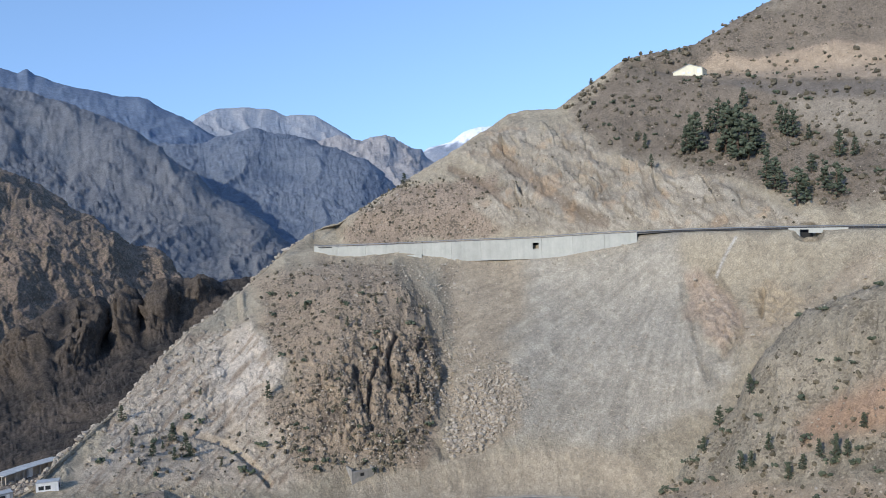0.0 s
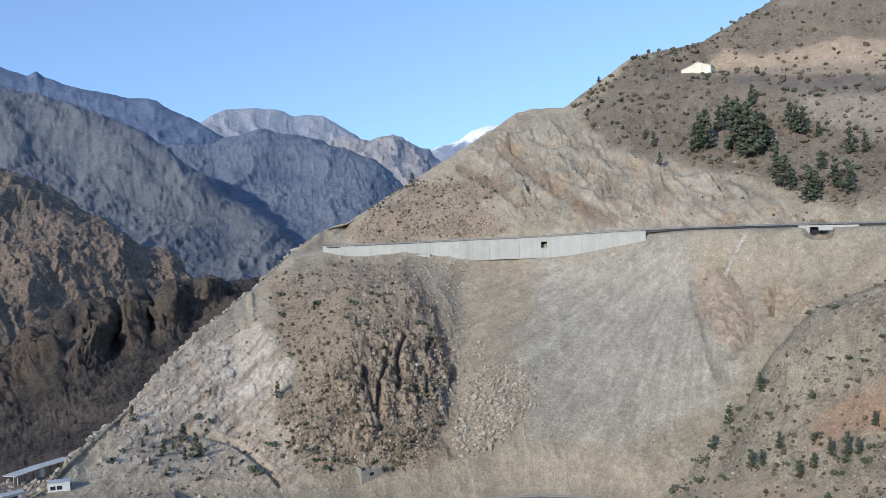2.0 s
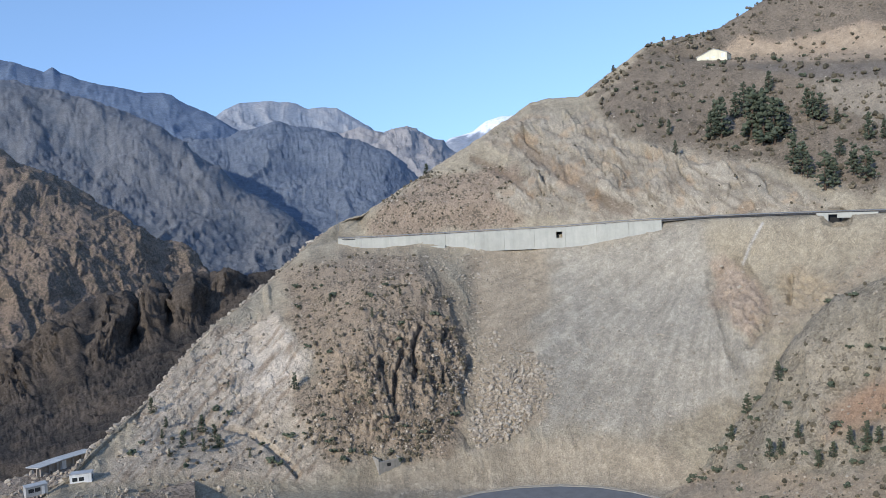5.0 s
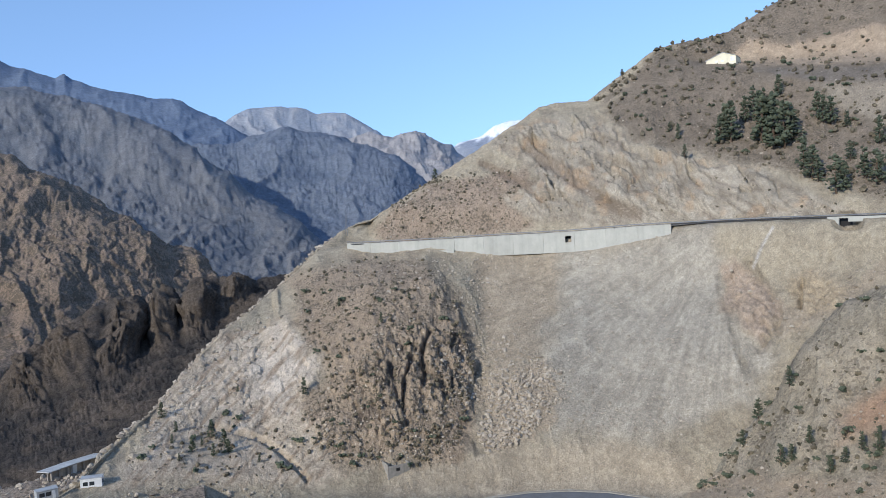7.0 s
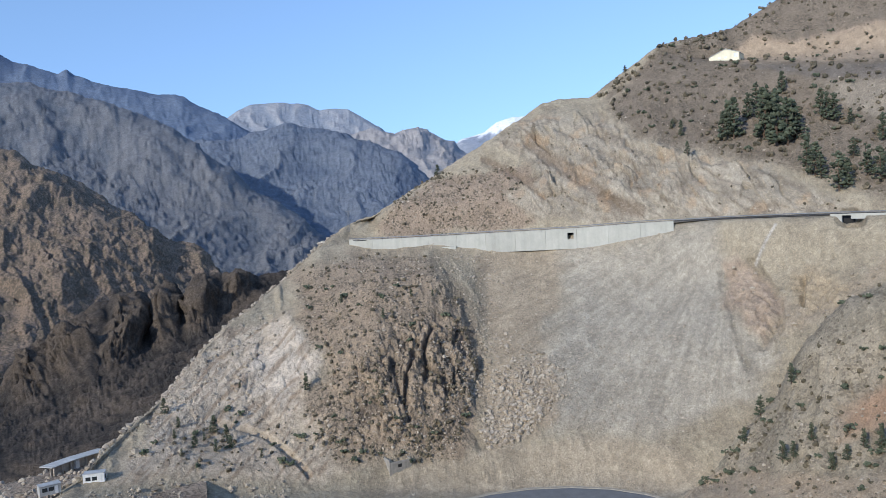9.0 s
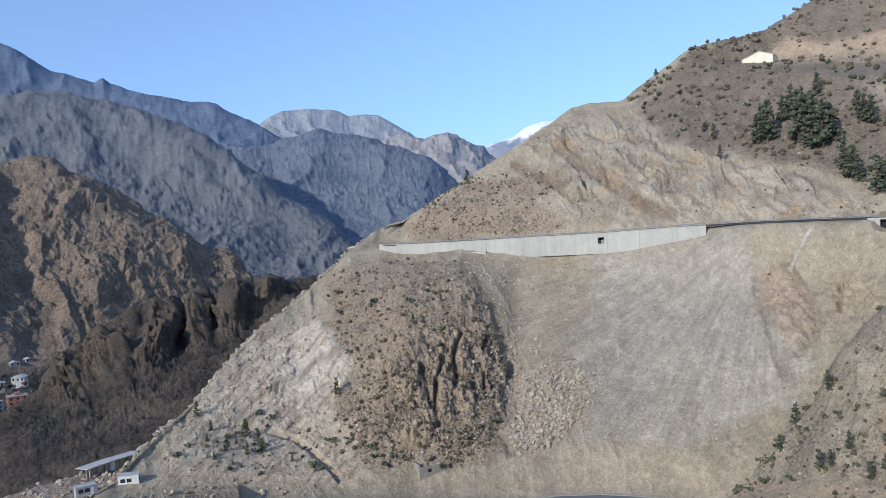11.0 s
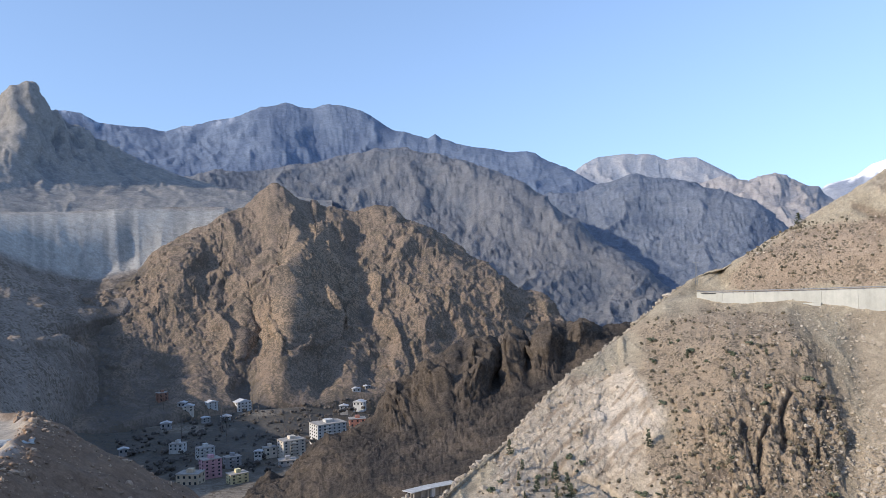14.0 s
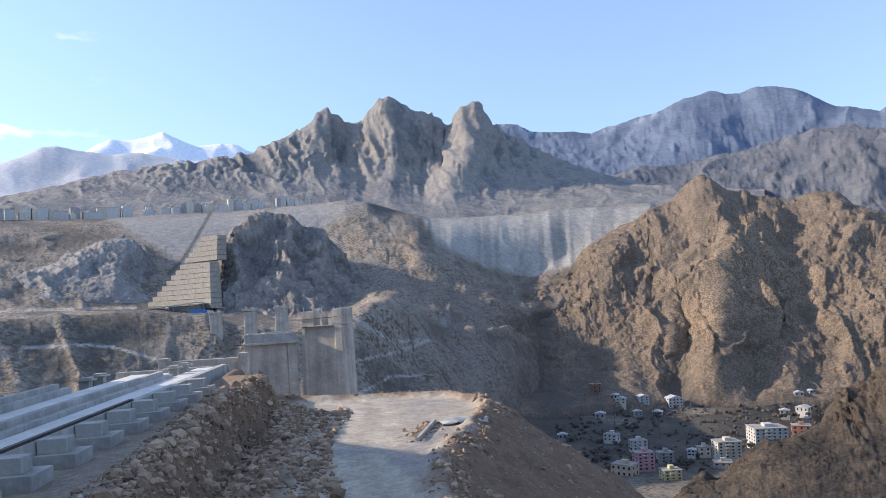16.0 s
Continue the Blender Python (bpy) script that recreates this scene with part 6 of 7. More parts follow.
ob, w, dpt, top = wide_pier("tall grey concrete bridge pier with twin stub columns", 66.95, 104, 5.6, 4.4, EYE - 3.1, 52, 44)
part("stub", box((-w, 0, top + 0.1), (-w + 1.75, 2.2, top + 2.0), 0.03), old_concrete, ob)
part("stub", box((w - 1.3, 0.2, top + 0.1), (w, dpt, top + 2.2), 0.03), old_concrete, ob)
part("ledge", box((-w - 0.05, -0.25, top), (w * 0.55, 0.5, top + 0.1), 0.01), concrete, ob)
part("stub_block", box((-0.1, 0.6, top + 0.1), (0.5, 1.3, top + 1.9), 0.02), concrete, ob)
for x in (-w + 0.2, -w + 1.5, 0.0, w - 1.1, w - 0.3):
    bm = bmesh.new()
    tube(bm, (x, 0.5, top + 1.9), (x, 0.5, top + 2.55), 0.06, 0.05, 6)
    part("starter_bar", bm, concrete, ob)
bm = bmesh.new()
tube(bm, (-w - 0.4, -0.1, top + 0.95), (w - 0.5, -0.1, top + 1.15), 0.05, 0.05, 6)
part("guard_rail", bm, dark_steel, ob)


def slim_pier(az0, az1, d, top, foot):
    a = radians((az0 + az1) / 2)
    wdt = d * math.tan(radians(abs(az0 - az1)))
    ob = thing("slim_pier", "slender pale concrete bridge pier", "bridge pier", pose(-d * math.sin(a), d * math.cos(a), 0, 0, 0, math.degrees(a) - 14), "piers of the viaduct")
    part("shaft", box((-wdt / 2, 0, foot), (wdt / 2, 3.0, top), 0.15), old_concrete, ob)
    part("cap", box((-wdt / 2 - 0.4, -0.4, top), (wdt / 2 + 0.4, 3.4, top + 1.0), 0.1), old_concrete, ob)
    for x in (-0.3, 0.28):
        part("bearing", box((wdt * x - 0.5, 0.6, top + 1.0), (wdt * x + 0.5, 1.8, top + 1.7), 0.05), concrete, ob)


slim_pier(72.35, 71.55, 340, EYE - 1.8, 72)
slim_pier(70.2, 69.35, 335, EYE - 1.6, 72)
slim_pier(74.7, 73.9, 352, EYE - 2.2, 74)


# ---- things on the hillsides: bearing, elevation, size ----
PINES = [(-18.08, 3.85, 13), (-17.47, 3.71, 9), (-19.05, 5.00, 9), (-20.03, 3.72, 15), (-20.76, 3.13, 16), (-21.45, 3.08, 15), (-21.17, 6.59, 7), (-20.45, 4.04, 13), (-19.69, 5.61, 9), (-17.83, 4.14, 10), (-21.76, 3.59, 10), (-23.47, 4.68, 8.5), (-24.18, 4.52, 8), (-23.80, 4.55, 9), (-25.23, 4.26, 5), (-22.53, 1.78, 9), (-23.02, 1.01, 9), (-23.42, 0.81, 7), (-24.47, -0.01, 11), (-25.02, 0.21, 8), (-25.37, 2.08, 6), (-26.11, 0.84, 8), (-26.74, 0.46, 9), (-27.01, 3.07, 7.5), (-27.86, 3.09, 5), (-14.62, 4.27, 5), (-15.08, 2.86, 4.5), (-14.07, 4.76, 3.5)]
RIDGE_PINES = [(2.75, 2.49, 4.6), (-10.96, 8.97, 3.5), (-17.16, 10.72, 2.5), (-21.45, -12.77, 5), (-19.39, -14.95, 5.5), (-18.06, -15.96, 5), (-18.43, -16.69, 4), (-26.66, -16.53, 5), (-25.64, -16.53, 4), (-20.65, -17.81, 5), (-21.39, -17.57, 4), (-23.71, -18.07, 4), (-22.49, -16.39, 4), (-27.33, -16.36, 4), (-24.60, -17.45, 3.5), (-28.33, -14.43, 3), (5.15, -6.34, 2.6), (3.49, -6.48, 2.6), (10.28, -6.52, 3), (7.27, -7.89, 3.5), (-24.87, -6.92, 2)]
SLOPE_PINES = [(23.01, -13.16, 5), (19.76, -14.87, 5), (19.00, -15.57, 5), (18.67, -16.04, 4.5), (19.74, -16.16, 4), (22.40, -14.87, 3), (13.16, -12.62, 5.5), (18.15, -9.73, 1.6), (17.83, -12.00, 2.2), (22.03, -16.15, 2.4), (21.11, -15.64, 4), (20.48, -15.30, 2.5), (22.14, -14.22, 3), (12.17, -15.67, 1.8), (16.57, -16.98, 2.5)]
WALL_LINE = [(-13.95, 283.5, 92.14), (-12.49, 285.5, 91.95), (-10.89, 287.5, 91.68), (-8.87, 290.5, 91.12), (-6.41, 293.5, 90.51), (-3.52, 297.0, 90.26), (-0.61, 301.0, 89.91), (2.72, 306.5, 89.38), (6.04, 312.0, 89.09), (7.27, 314.5, 89.01), (8.49, 317.5, 88.91), (8.98, 319.5, 88.82), (9.47, 322.5, 89.16)]
RAIL_LINE = [(-35.01, 253, 93.48), (-29.62, 263, 93.12), (-25.09, 270, 93.01), (-20.5, 277, 92.84), (-16.77, 283, 92.52), (-13.95, 287, 92.04)]
HOLE_AT = (-6.73, -2.38)
CULVERT_L = (-24.06, -1.52)
CULVERT_R = (-27.60, -1.51)
CULVERT_HOLE = (-25.02, -1.84)
SHED_L = (-16.61, 9.32)
SHED_R = (-18.56, 9.24)
HUT_L = (7.35, -19.06)
HUT_R = (5.55, -18.91)
MAST = (9.39, -0.90)
CABIN_L = (28.41, -17.39)
CABIN_R = (26.95, -17.51)
CABIN2 = (30.72, -17.37)
ROOF_L = (30.18, -15.86)
ROOF_R = (26.80, -15.30)
MACHINE = (26.70, -17.98)
TARP = (56.97, -9.25)
HUMP_A = (60.34, -10.38)
HUMP_B = (59.03, -9.13)
VILLAGE_A = [(-277, 285, 12.2, 11.0, 5, 'pink', 'flat'), (-276, 267, 14.6, 7.3, 2, 'tan', 'flat'), (-311, 316, 11.6, 6.5, 3, 'white', 'flat'), (-281, 304, 10.3, 6.6, 3, 'grey', 'flat'), (-252, 276, 11.5, 7.6, 4, 'yellow', 'flat'), (-283, 324, 5.6, 4.4, 2, 'white', 'gable'), (-279, 330, 8.8, 5.7, 2, 'cream', 'flat'), (-267, 335, 16.9, 10.6, 5, 'cream', 'flat'), (-271, 375, 24.3, 12.1, 5, 'white', 'flat')]
VILLAGE_B = [(-278, 412, 13.8, 6.5, 2, 'red', 'flat'), (-340, 321, 10.9, 4.8, 2, 'white', 'flat'), (-491, 450, 10.7, 8.7, 6, 'brick', 'flat'), (-424, 416, 10.4, 5.2, 2, 'cream', 'gable'), (-404, 419, 10.2, 6.8, 3, 'white', 'gable'), (-392, 436, 14.5, 8.6, 3, 'white', 'gable'), (-324, 463, 8.2, 3.3, 1, 'grey', 'gable'), (-321, 477, 10.9, 4.2, 1, 'white', 'gable'), (-387, 393, 7.2, 4.0, 2, 'grey', 'gable')]
VILLAGE_C = [(-447, 429, 8.1, 4.5, 1, 'grey', 'gable'), (-397, 367, 8.7, 4.7, 1, 'grey', 'gable'), (-363, 305, 6.9, 3.5, 1, 'grey', 'gable'), (-382, 406, 8.9, 2.4, 1, 'grey', 'gable'), (-258, 318, 12.0, 2.4, 1, 'grey', 'flat'), (-359, 532, 9.4, 3.7, 1, 'white', 'gable'), (-360, 551, 6.7, 2.9, 1, 'grey', 'gable')]


def spot(P, az, el):
    """The point of a slope first met from the viewpoint at a bearing and an elevation."""
    a, e, d = bearings(P[:, ::1])
    col = int(np.argmin(np.abs(a[P.shape[0] // 2] - az)))
    rise = np.maximum.accumulate(e[:, col])
    row = min(int(np.searchsorted(rise, el)), P.shape[0] - 1)
    return Vector(P[row, col])


def at_bearing(az, d, z):
    a = radians(az)
    return Vector((-d * math.sin(a), d * math.cos(a), z))


leaf_pine = island_mat("pine_needles", (0.045, 0.058, 0.038), (0.115, 0.13, 0.085), size=0.4, bump=0.05)
leaf_scrub = island_mat("dry_scrub_leaves", (0.075, 0.068, 0.048), (0.19, 0.16, 0.11), size=0.4, bump=0.05)
bark = weathered("pine_bark", (0.12, 0.085, 0.06), 0.95, 0.3, 0.3)
twig = weathered("bare_twigs", (0.15, 0.13, 0.115), 0.95, 0.3, 0.3, False)
tree_rng = np.random.default_rng(11)


def tuft(centre, size, rng, flat=1.05):
    V = ICO_V * rng.uniform(0.55, 1.3, (len(ICO_V), 1)) * np.array([1, 1, flat])
    a = rng.uniform(0, 6.28)
    ca, sa = math.cos(a), math.sin(a)
    return V @ np.array([[ca, -sa, 0], [sa, ca, 0], [0, 0, 1]]) * size + np.asarray(centre), ICO_F


def pine_meshes(slender, rng):
    """A unit-high conifer: trunk with limbs, and a crown of tufts with gaps."""
    bm = bmesh.new()
    bend = rng.normal(0, 0.015, 2)
    tube(bm, (0, 0, -0.06), (bend[0], bend[1], 0.5), 0.022, 0.014, 6)
    tube(bm, (bend[0], bend[1], 0.5), (bend[0] * 2, bend[1] * 2, 0.97), 0.014, 0.003, 6)
    pieces = []
    for k in range(12):
        z = 0.1 + 0.072 * k
        reach = slender * (1 - z) ** 0.75 + 0.025
        for j in range(int(rng.integers(5, 8))):
            a = rng.uniform(0, 6.28)
            r = reach * rng.uniform(0.55, 1.1)
            tip = (r * math.cos(a), r * math.sin(a), z + rng.uniform(-0.03, 0.05))
            tube(bm, (0, 0, z - 0.02), tip, 0.006, 0.002, 4)
            for q in (0.4, 0.68, 0.95):
                if rng.random() < 0.8:
                    pieces.append(tuft((tip[0] * q, tip[1] * q, z + (tip[2] - z) * q + rng.uniform(-0.01, 0.02)), rng.uniform(0.018, 0.043), rng))
    pieces.append(tuft((bend[0] * 2, bend[1] * 2, 0.95), 0.035, rng, 1.4))
    return bm_mesh("trunk", bm, bark), joined("crown", pieces, leaf_pine)


PINE_KINDS = [pine_meshes(s, tree_rng) for s in (0.22, 0.27, 0.19, 0.31, 0.24)]


def pine(p, h, label, group):
    k = int(tree_rng.integers(0, len(PINE_KINDS)))
    s = h * tree_rng.uniform(0.9, 1.1)
    w = s * tree_rng.uniform(1.05, 1.4)
    ob = thing("pine_tree", label, "tree", Matrix.Translation(p) @ Euler((0, 0, tree_rng.uniform(0, 6.28))).to_matrix().to_4x4(), group)
    for name, me in zip(("trunk", "crown"), PINE_KINDS[k]):
        o = part(name, me, None, ob)
        o.scale = (w, w, s)


for a, e, h in PINES:
    pine(spot(near_P, a, e), h * 1.3, "dark green pine on the slope above the road", "pines above the road")
for a, e, h in RIDGE_PINES:
    P = knoll_P if a < -17.5 and e < -5 else near_P
    pine(spot(P, a, e), h, "small dark green pine on a bare stony slope", "scattered pines")
for a, e, h in SLOPE_PINES:
    pine(spot(near_P, a, e), h * 0.95, "small bushy green pine on pale rock", "pines on the pale rock")


# low scrub, too many to count
def scatter(P, poly, count, rng, soft=0.3):
    a, e, d = bearings(P)
    top = np.maximum.accumulate(e, axis=0)
    seen = (e >= top - 0.02)
    w = inside(poly, a, e, soft) * seen
    cum = np.cumsum(w.reshape(-1))
    pick = np.searchsorted(cum, rng.uniform(0, cum[-1], count))
    return P.reshape(-1, 3)[pick]


srng = np.random.default_rng(31)
ALL_KNOLL = [(-12.6, -19), (-18, -14), (-21.5, -8), (-25, -6), (-35, -2), (-35, -20), (-20, -21)]
WHITE_FOOT = [(26, -16), (19, -13.5), (10, -14), (9, -18), (20, -18)]
pieces = []
for P, poly, count, lo, hi in ((near_P, UPPER_BROWN, 1300, 0.3, 1.7), (near_P, ROAD_BROWN, 380, 0.3, 0.9), (near_P, NOSE, 850, 0.25, 1.0), (near_P, BENCH, 30, 0.35, 1.0), (near_P, WHITE_FOOT, 60, 0.3, 0.9),
                               (near_P, UPPER_ROCK, 70, 0.3, 0.8), (knoll_P, ALL_KNOLL, 520, 0.22, 0.85)):
    for p in scatter(P, poly, count, srng):
        s = lo + (hi - lo) * srng.random() ** 2
        for j in range(3):
            pieces.append(tuft(p + np.array([*srng.normal(0, s * 0.28, 2), s * srng.uniform(0.15, 0.8)]), s * srng.uniform(0.4, 0.75), srng, 1.0))
tagged(new("hillside_scrub", joined("hillside_scrub", pieces, leaf_scrub)), "low dry dark scrub dotted over the slopes", "scrub", kind="stuff")
pieces = []
for P, poly, count, lo, hi in ((near_P, UPPER_BROWN, 60, 1.0, 1.7), (near_P, NOSE, 26, 0.8, 1.4), (near_P, WHITE_FOOT, 20, 0.7, 1.4), (knoll_P, ALL_KNOLL, 60, 0.7, 1.3)):
    for p in scatter(P, poly, count, srng):
        s = srng.uniform(lo, hi)
        crown = []
        for j in range(9):
            crown.append(tuft(np.array([*srng.normal(0, s * 0.45, 2), s * srng.uniform(0.3, 0.9)]), s * srng.uniform(0.3, 0.5), srng, 0.8))
        ob = thing("juniper_bush", "round dark green juniper bush on stony ground", "bush", Matrix.Translation(p), "junipers of the slopes")
        part("foliage", joined("foliage", crown, leaf_pine), None, ob)
        bm = bmesh.new()
        tube(bm, (0, 0, -0.3), (0, 0, s * 0.5), 0.09, 0.05, 6)
        part("stem", bm, bark, ob)

# stones of the scree, fallen blocks
pieces = []
WORKS = [(22, -20), (22, -14.5), (30, -15.5), (40, -17), (40, -20)]
LEFT_EDGE = [(26.3, -16), (20.3, -10), (15.2, -5.7), (13.2, -6.5), (17, -12), (22, -16.5)]
FALL_TOP = [(3.5, -3.2), (-1, -3.3), (-2, -7), (0.2, -10), (1.5, -6.5)]
LOWER_LEFT = [(32, -20), (31, -17.5), (22, -17.5), (15, -18.5), (15, -20)]
BOULDER_FAN = [(3, -10.5), (-1.5, -9), (-6, -12), (-6, -14), (-2, -14), (2.5, -14)]
UNDER_WALL = [(10, -3), (-14, -2), (-14, -4.2), (0, -4.5), (10, -4.5)]
for P, poly, count, lo, hi in ((near_P, BOULDERS, 1500, 0.22, 0.95), (near_P, BOULDER_FAN, 1300, 0.2, 0.9), (near_P, LEFT_EDGE, 330, 0.2, 1.1), (near_P, FALL_TOP, 450, 0.2, 0.8), (near_P, SCREE, 3200, 0.12, 0.5), (near_P, BROWN_SCREE, 500, 0.12, 0.5),
                               (near_P, NOSE, 1600, 0.14, 0.65), (near_P, UPPER_ROCK, 500, 0.12, 0.5), (near_P, LOWER_LEFT, 700, 0.2, 0.9), (near_P, UNDER_WALL, 500, 0.15, 0.6), (near_P, TAN_CLIFF, 160, 0.2, 0.8), (near_P, UPPER_BROWN, 700, 0.2, 0.6),
                               (near_P, ROAD_BROWN, 400, 0.2, 0.6), (near_P, WHITE_ROCK, 350, 0.2, 0.6), (knoll_P, ALL_KNOLL, 1100, 0.12, 0.5), (near_P, CUT_BANK, 160, 0.15, 0.5), (works_P, WORKS, 1500, 0.15, 1.1)):
    for p in scatter(P, poly, count, srng):
        s = lo + (hi - lo) * srng.random() ** 4
        pieces.append(stone(p + np.array([0, 0, s * 0.2]), s, srng))
# loose blocks along the slope's outer edge
edge_e = bearings(near_P)[1]
edge_rows = np.argmax(edge_e, axis=0)
for k in range(420):
    col = int(srng.integers(*np.searchsorted(near_hill.az, (10.5, 31.0))))
    row = max(0, int(edge_rows[col]) - int(abs(srng.normal(0, 5))))
    s = 0.25 + 1.1 * srng.random() ** 3
    pieces.append(stone(near_P[row, col] + np.array([0, 0, s * 0.2]), s, srng))
tagged(new("scree_stones", joined("scree_stones", pieces, stone_pale)), "loose pale stones strewn over the scree slopes", "stones", kind="stuff")
for p in scatter(near_P, BOULDERS, 50, srng):
    V, F = stone((0, 0, 0), srng.uniform(0.6, 1.2), srng, True)
    ob = new("scree_boulder", joined("scree_boulder", [(V, F)], stone_pale))
    ob.location = Vector(p) + Vector((0, 0, 0.1))
    tagged(ob, "pale angular boulder at the foot of the scree", "boulder", "boulders of the scree")


# ---- the road, its retaining wall and rails ----
def follow(line_pts, step):
    """Points every few metres along a line of bearing, distance, height."""
    q = [at_bearing(*p) for p in line_pts]
    out, run = [], 0.0
    length = [0.0]
    for a, b in zip(q[:-1], q[1:]):
        length.append(length[-1] + (b - a).length)
    n = max(2, int(length[-1] / step))
    for k in range(n + 1):
        s = length[-1] * k / n
        j = min(int(np.searchsorted(length, s, side="right")) - 1, len(q) - 2)
        t = (s - length[j]) / (length[j + 1] - length[j])
        out.append(q[j].lerp(q[j + 1], t))
    return out


wall = thing("retaining_wall", "long pale concrete retaining wall under the mountain road", "wall", kind="structure")
rail_steel = weathered("galvanised_rail", (0.2, 0.21, 0.22), 0.5, 0.2, 1.0, False, 0.7)


def between(a, b, thick, low, high, out=0.0):
    """A slab that stands between two ground points: low and high are above the line, out is towards the viewer."""
    way = (b - a)
    flat = Vector((way.x, way.y, 0)).normalized()
    side = Vector((flat.y, -flat.x, 0))
    if side.dot(Vector((a.x, a.y, 0))) > 0:
        side = -side
    bm = bmesh.new()
    vs = []
    for p in (a, b):
        for off in (out, out - thick):
            for z in (low, high):
                vs.append(bm.verts.new(p + side * off + Vector((0, 0, z))))
    for f in ((0, 1, 3, 2), (4, 6, 7, 5), (0, 4, 5, 1), (2, 3, 7, 6), (1, 5, 7, 3), (0, 2, 6, 4)):
        bm.faces.new([vs[i] for i in f])
    bmesh.ops.recalc_face_normals(bm, faces=bm.faces)
    return bm


run = follow(WALL_LINE, 11.0)
hole = HOLE_AT[0]
for a, b in zip(run[:-1], run[1:]):
    ba = [math.degrees(math.atan2(-p.x, p.y)) for p in (a, b)]
    gap = (b - a).normalized() * 0.03
    if min(ba) < hole < max(ba):
        t0 = (hole - 0.22 - ba[0]) / (ba[1] - ba[0])
        t1 = (hole + 0.22 - ba[0]) / (ba[1] - ba[0])
        p0, p1 = a.lerp(b, t0), a.lerp(b, t1)
        part("panel", between(a + gap, p0, 0.5, -7.5, 0), wall_concrete, wall)
        part("panel", between(p1, b - gap, 0.5, -7.5, 0), wall_concrete, wall)
        part("lintel", between(p0, p1, 0.5, -1.5, 0), wall_concrete, wall)
        part("panel", between(p0, p1, 0.5, -7.5, -3.8), wall_concrete, wall)
        # near-black sheet behind the hole, the shade inside put into its colour
        part("opening_lining", between(p0 + (p1 - p0) * -0.1, p1 + (p1 - p0) * 0.1, 0.2, -4.2, -1.2, -2.4), hole_dark, wall, "near-black sheet for the shade in the square opening")
    else:
        part("panel", between(a + gap, b - gap, 0.5, -7.5, 0), wall_concrete, wall)
    part("coping", between(a, b, 0.62, 0.004, 0.2, 0.06), concrete, wall)
part("buttress", between(run[7], run[7].lerp(run[8], 0.5), 1.5, -7.5, -4.2, 1.4), wall_concrete, wall)

rail = thing("guard_rail", "grey steel guard rail along the road edge", "guard rail")
for line_pts, lift in ((WALL_LINE, 0.2), (RAIL_LINE, 0.0)):
    pts = follow(line_pts, 4.0)
    for a, b in zip(pts[:-1], pts[1:]):
        part("beam", between(a, b, 0.08, lift + 0.4, lift + 0.75, -0.2), rail_steel, rail)
        bm = bmesh.new()
        tube(bm, a + Vector((0, 0, lift - 0.6)), a + Vector((0, 0, lift + 0.7)), 0.06, 0.06, 6)
        part("post", bm, rail_steel, rail)

road_me = bpy.data.meshes.new("road")
bm = bmesh.new()
prev = None
for p in follow(WALL_LINE[::-1] + RAIL_LINE[::-1][1:], 4.0):
    r = Vector((p.x, p.y, 0)).normalized()
    cur = [bm.verts.new(p + r * off + Vector((0, 0, z))) for off, z in ((0.6, -0.25), (0.6, 0.08), (8.2, 0.1), (8.2, -0.25))]
    if prev:
        for k in range(4):
            bm.faces.new((prev[k], cur[k], cur[(k + 1) % 4], prev[(k + 1) % 4]))
    prev = cur
bmesh.ops.recalc_face_normals(bm, faces=bm.faces)
tagged(part("road", bm, asphalt), "dark asphalt mountain road behind the wall", "road", kind="structure")

# the road bend in the valley, at the foot of the cut bank
BEND = [(1.57, -20.82), (-0.14, -20.52), (-3.11, -20.22), (-6.04, -20.11), (-8.92, -20.17), (-11.33, -20.42), (-13.69, -20.86), (-15.23, -21.25)]
shoulder = weathered("pale_road_shoulder", (0.4, 0.36, 0.29), 0.95, 0.25, 1.0, False)
grey_tar = weathered("worn_grey_tarmac", (0.16, 0.165, 0.17), 0.9, 0.2, 2.5, False)
for name, label, near, far, top, mat in (("valley_road", "worn grey asphalt road bend at the foot of the bank", 10.0, 1.2, 0.3, grey_tar), ("road_shoulder", "pale gravel shoulder along the road bend", 1.2, 0.0, 0.42, shoulder)):
    bm = bmesh.new()
    prev = None
    for a, e in BEND:
        p = at_bearing(a, 74.8 / math.tan(radians(-e)), EYE - 74.8)
        r = Vector((p.x, p.y, 0)).normalized()
        cur = [bm.verts.new(p - r * off + Vector((0, 0, z))) for off, z in ((near, -1.5), (near, top), (far, top), (far, -1.5))]
        if prev:
            for k in range(4):
                bm.faces.new((prev[k], cur[k], cur[(k + 1) % 4], prev[(k + 1) % 4]))
        prev = cur
    bmesh.ops.recalc_face_normals(bm, faces=bm.faces)
    tagged(part(name, bm, mat), label, "road", kind="structure")

culvert = thing("culvert_head", "white concrete culvert head with a square dark opening", "culvert")
ca, cb = at_bearing(CULVERT_L[0], 271.0, EYE - 6.9), at_bearing(CULVERT_R[0], 266.0, EYE - 6.9)
h0, h1 = CULVERT_HOLE[0] + 0.27, CULVERT_HOLE[0] - 0.27
t0, t1 = (CULVERT_L[0] - h0) / (CULVERT_L[0] - CULVERT_R[0]), (CULVERT_L[0] - h1) / (CULVERT_L[0] - CULVERT_R[0])
p0, p1 = ca.lerp(cb, t0), ca.lerp(cb, t1)
part("head_wall", between(ca, p0, 0.6, -3.2, 0, 2.4), wall_concrete, culvert)
part("head_wall", between(p1, cb, 0.6, -1.6, 0, 2.4), wall_concrete, culvert)
part("lintel", between(p0, p1, 0.6, -0.5, 0, 2.4), wall_concrete, culvert)
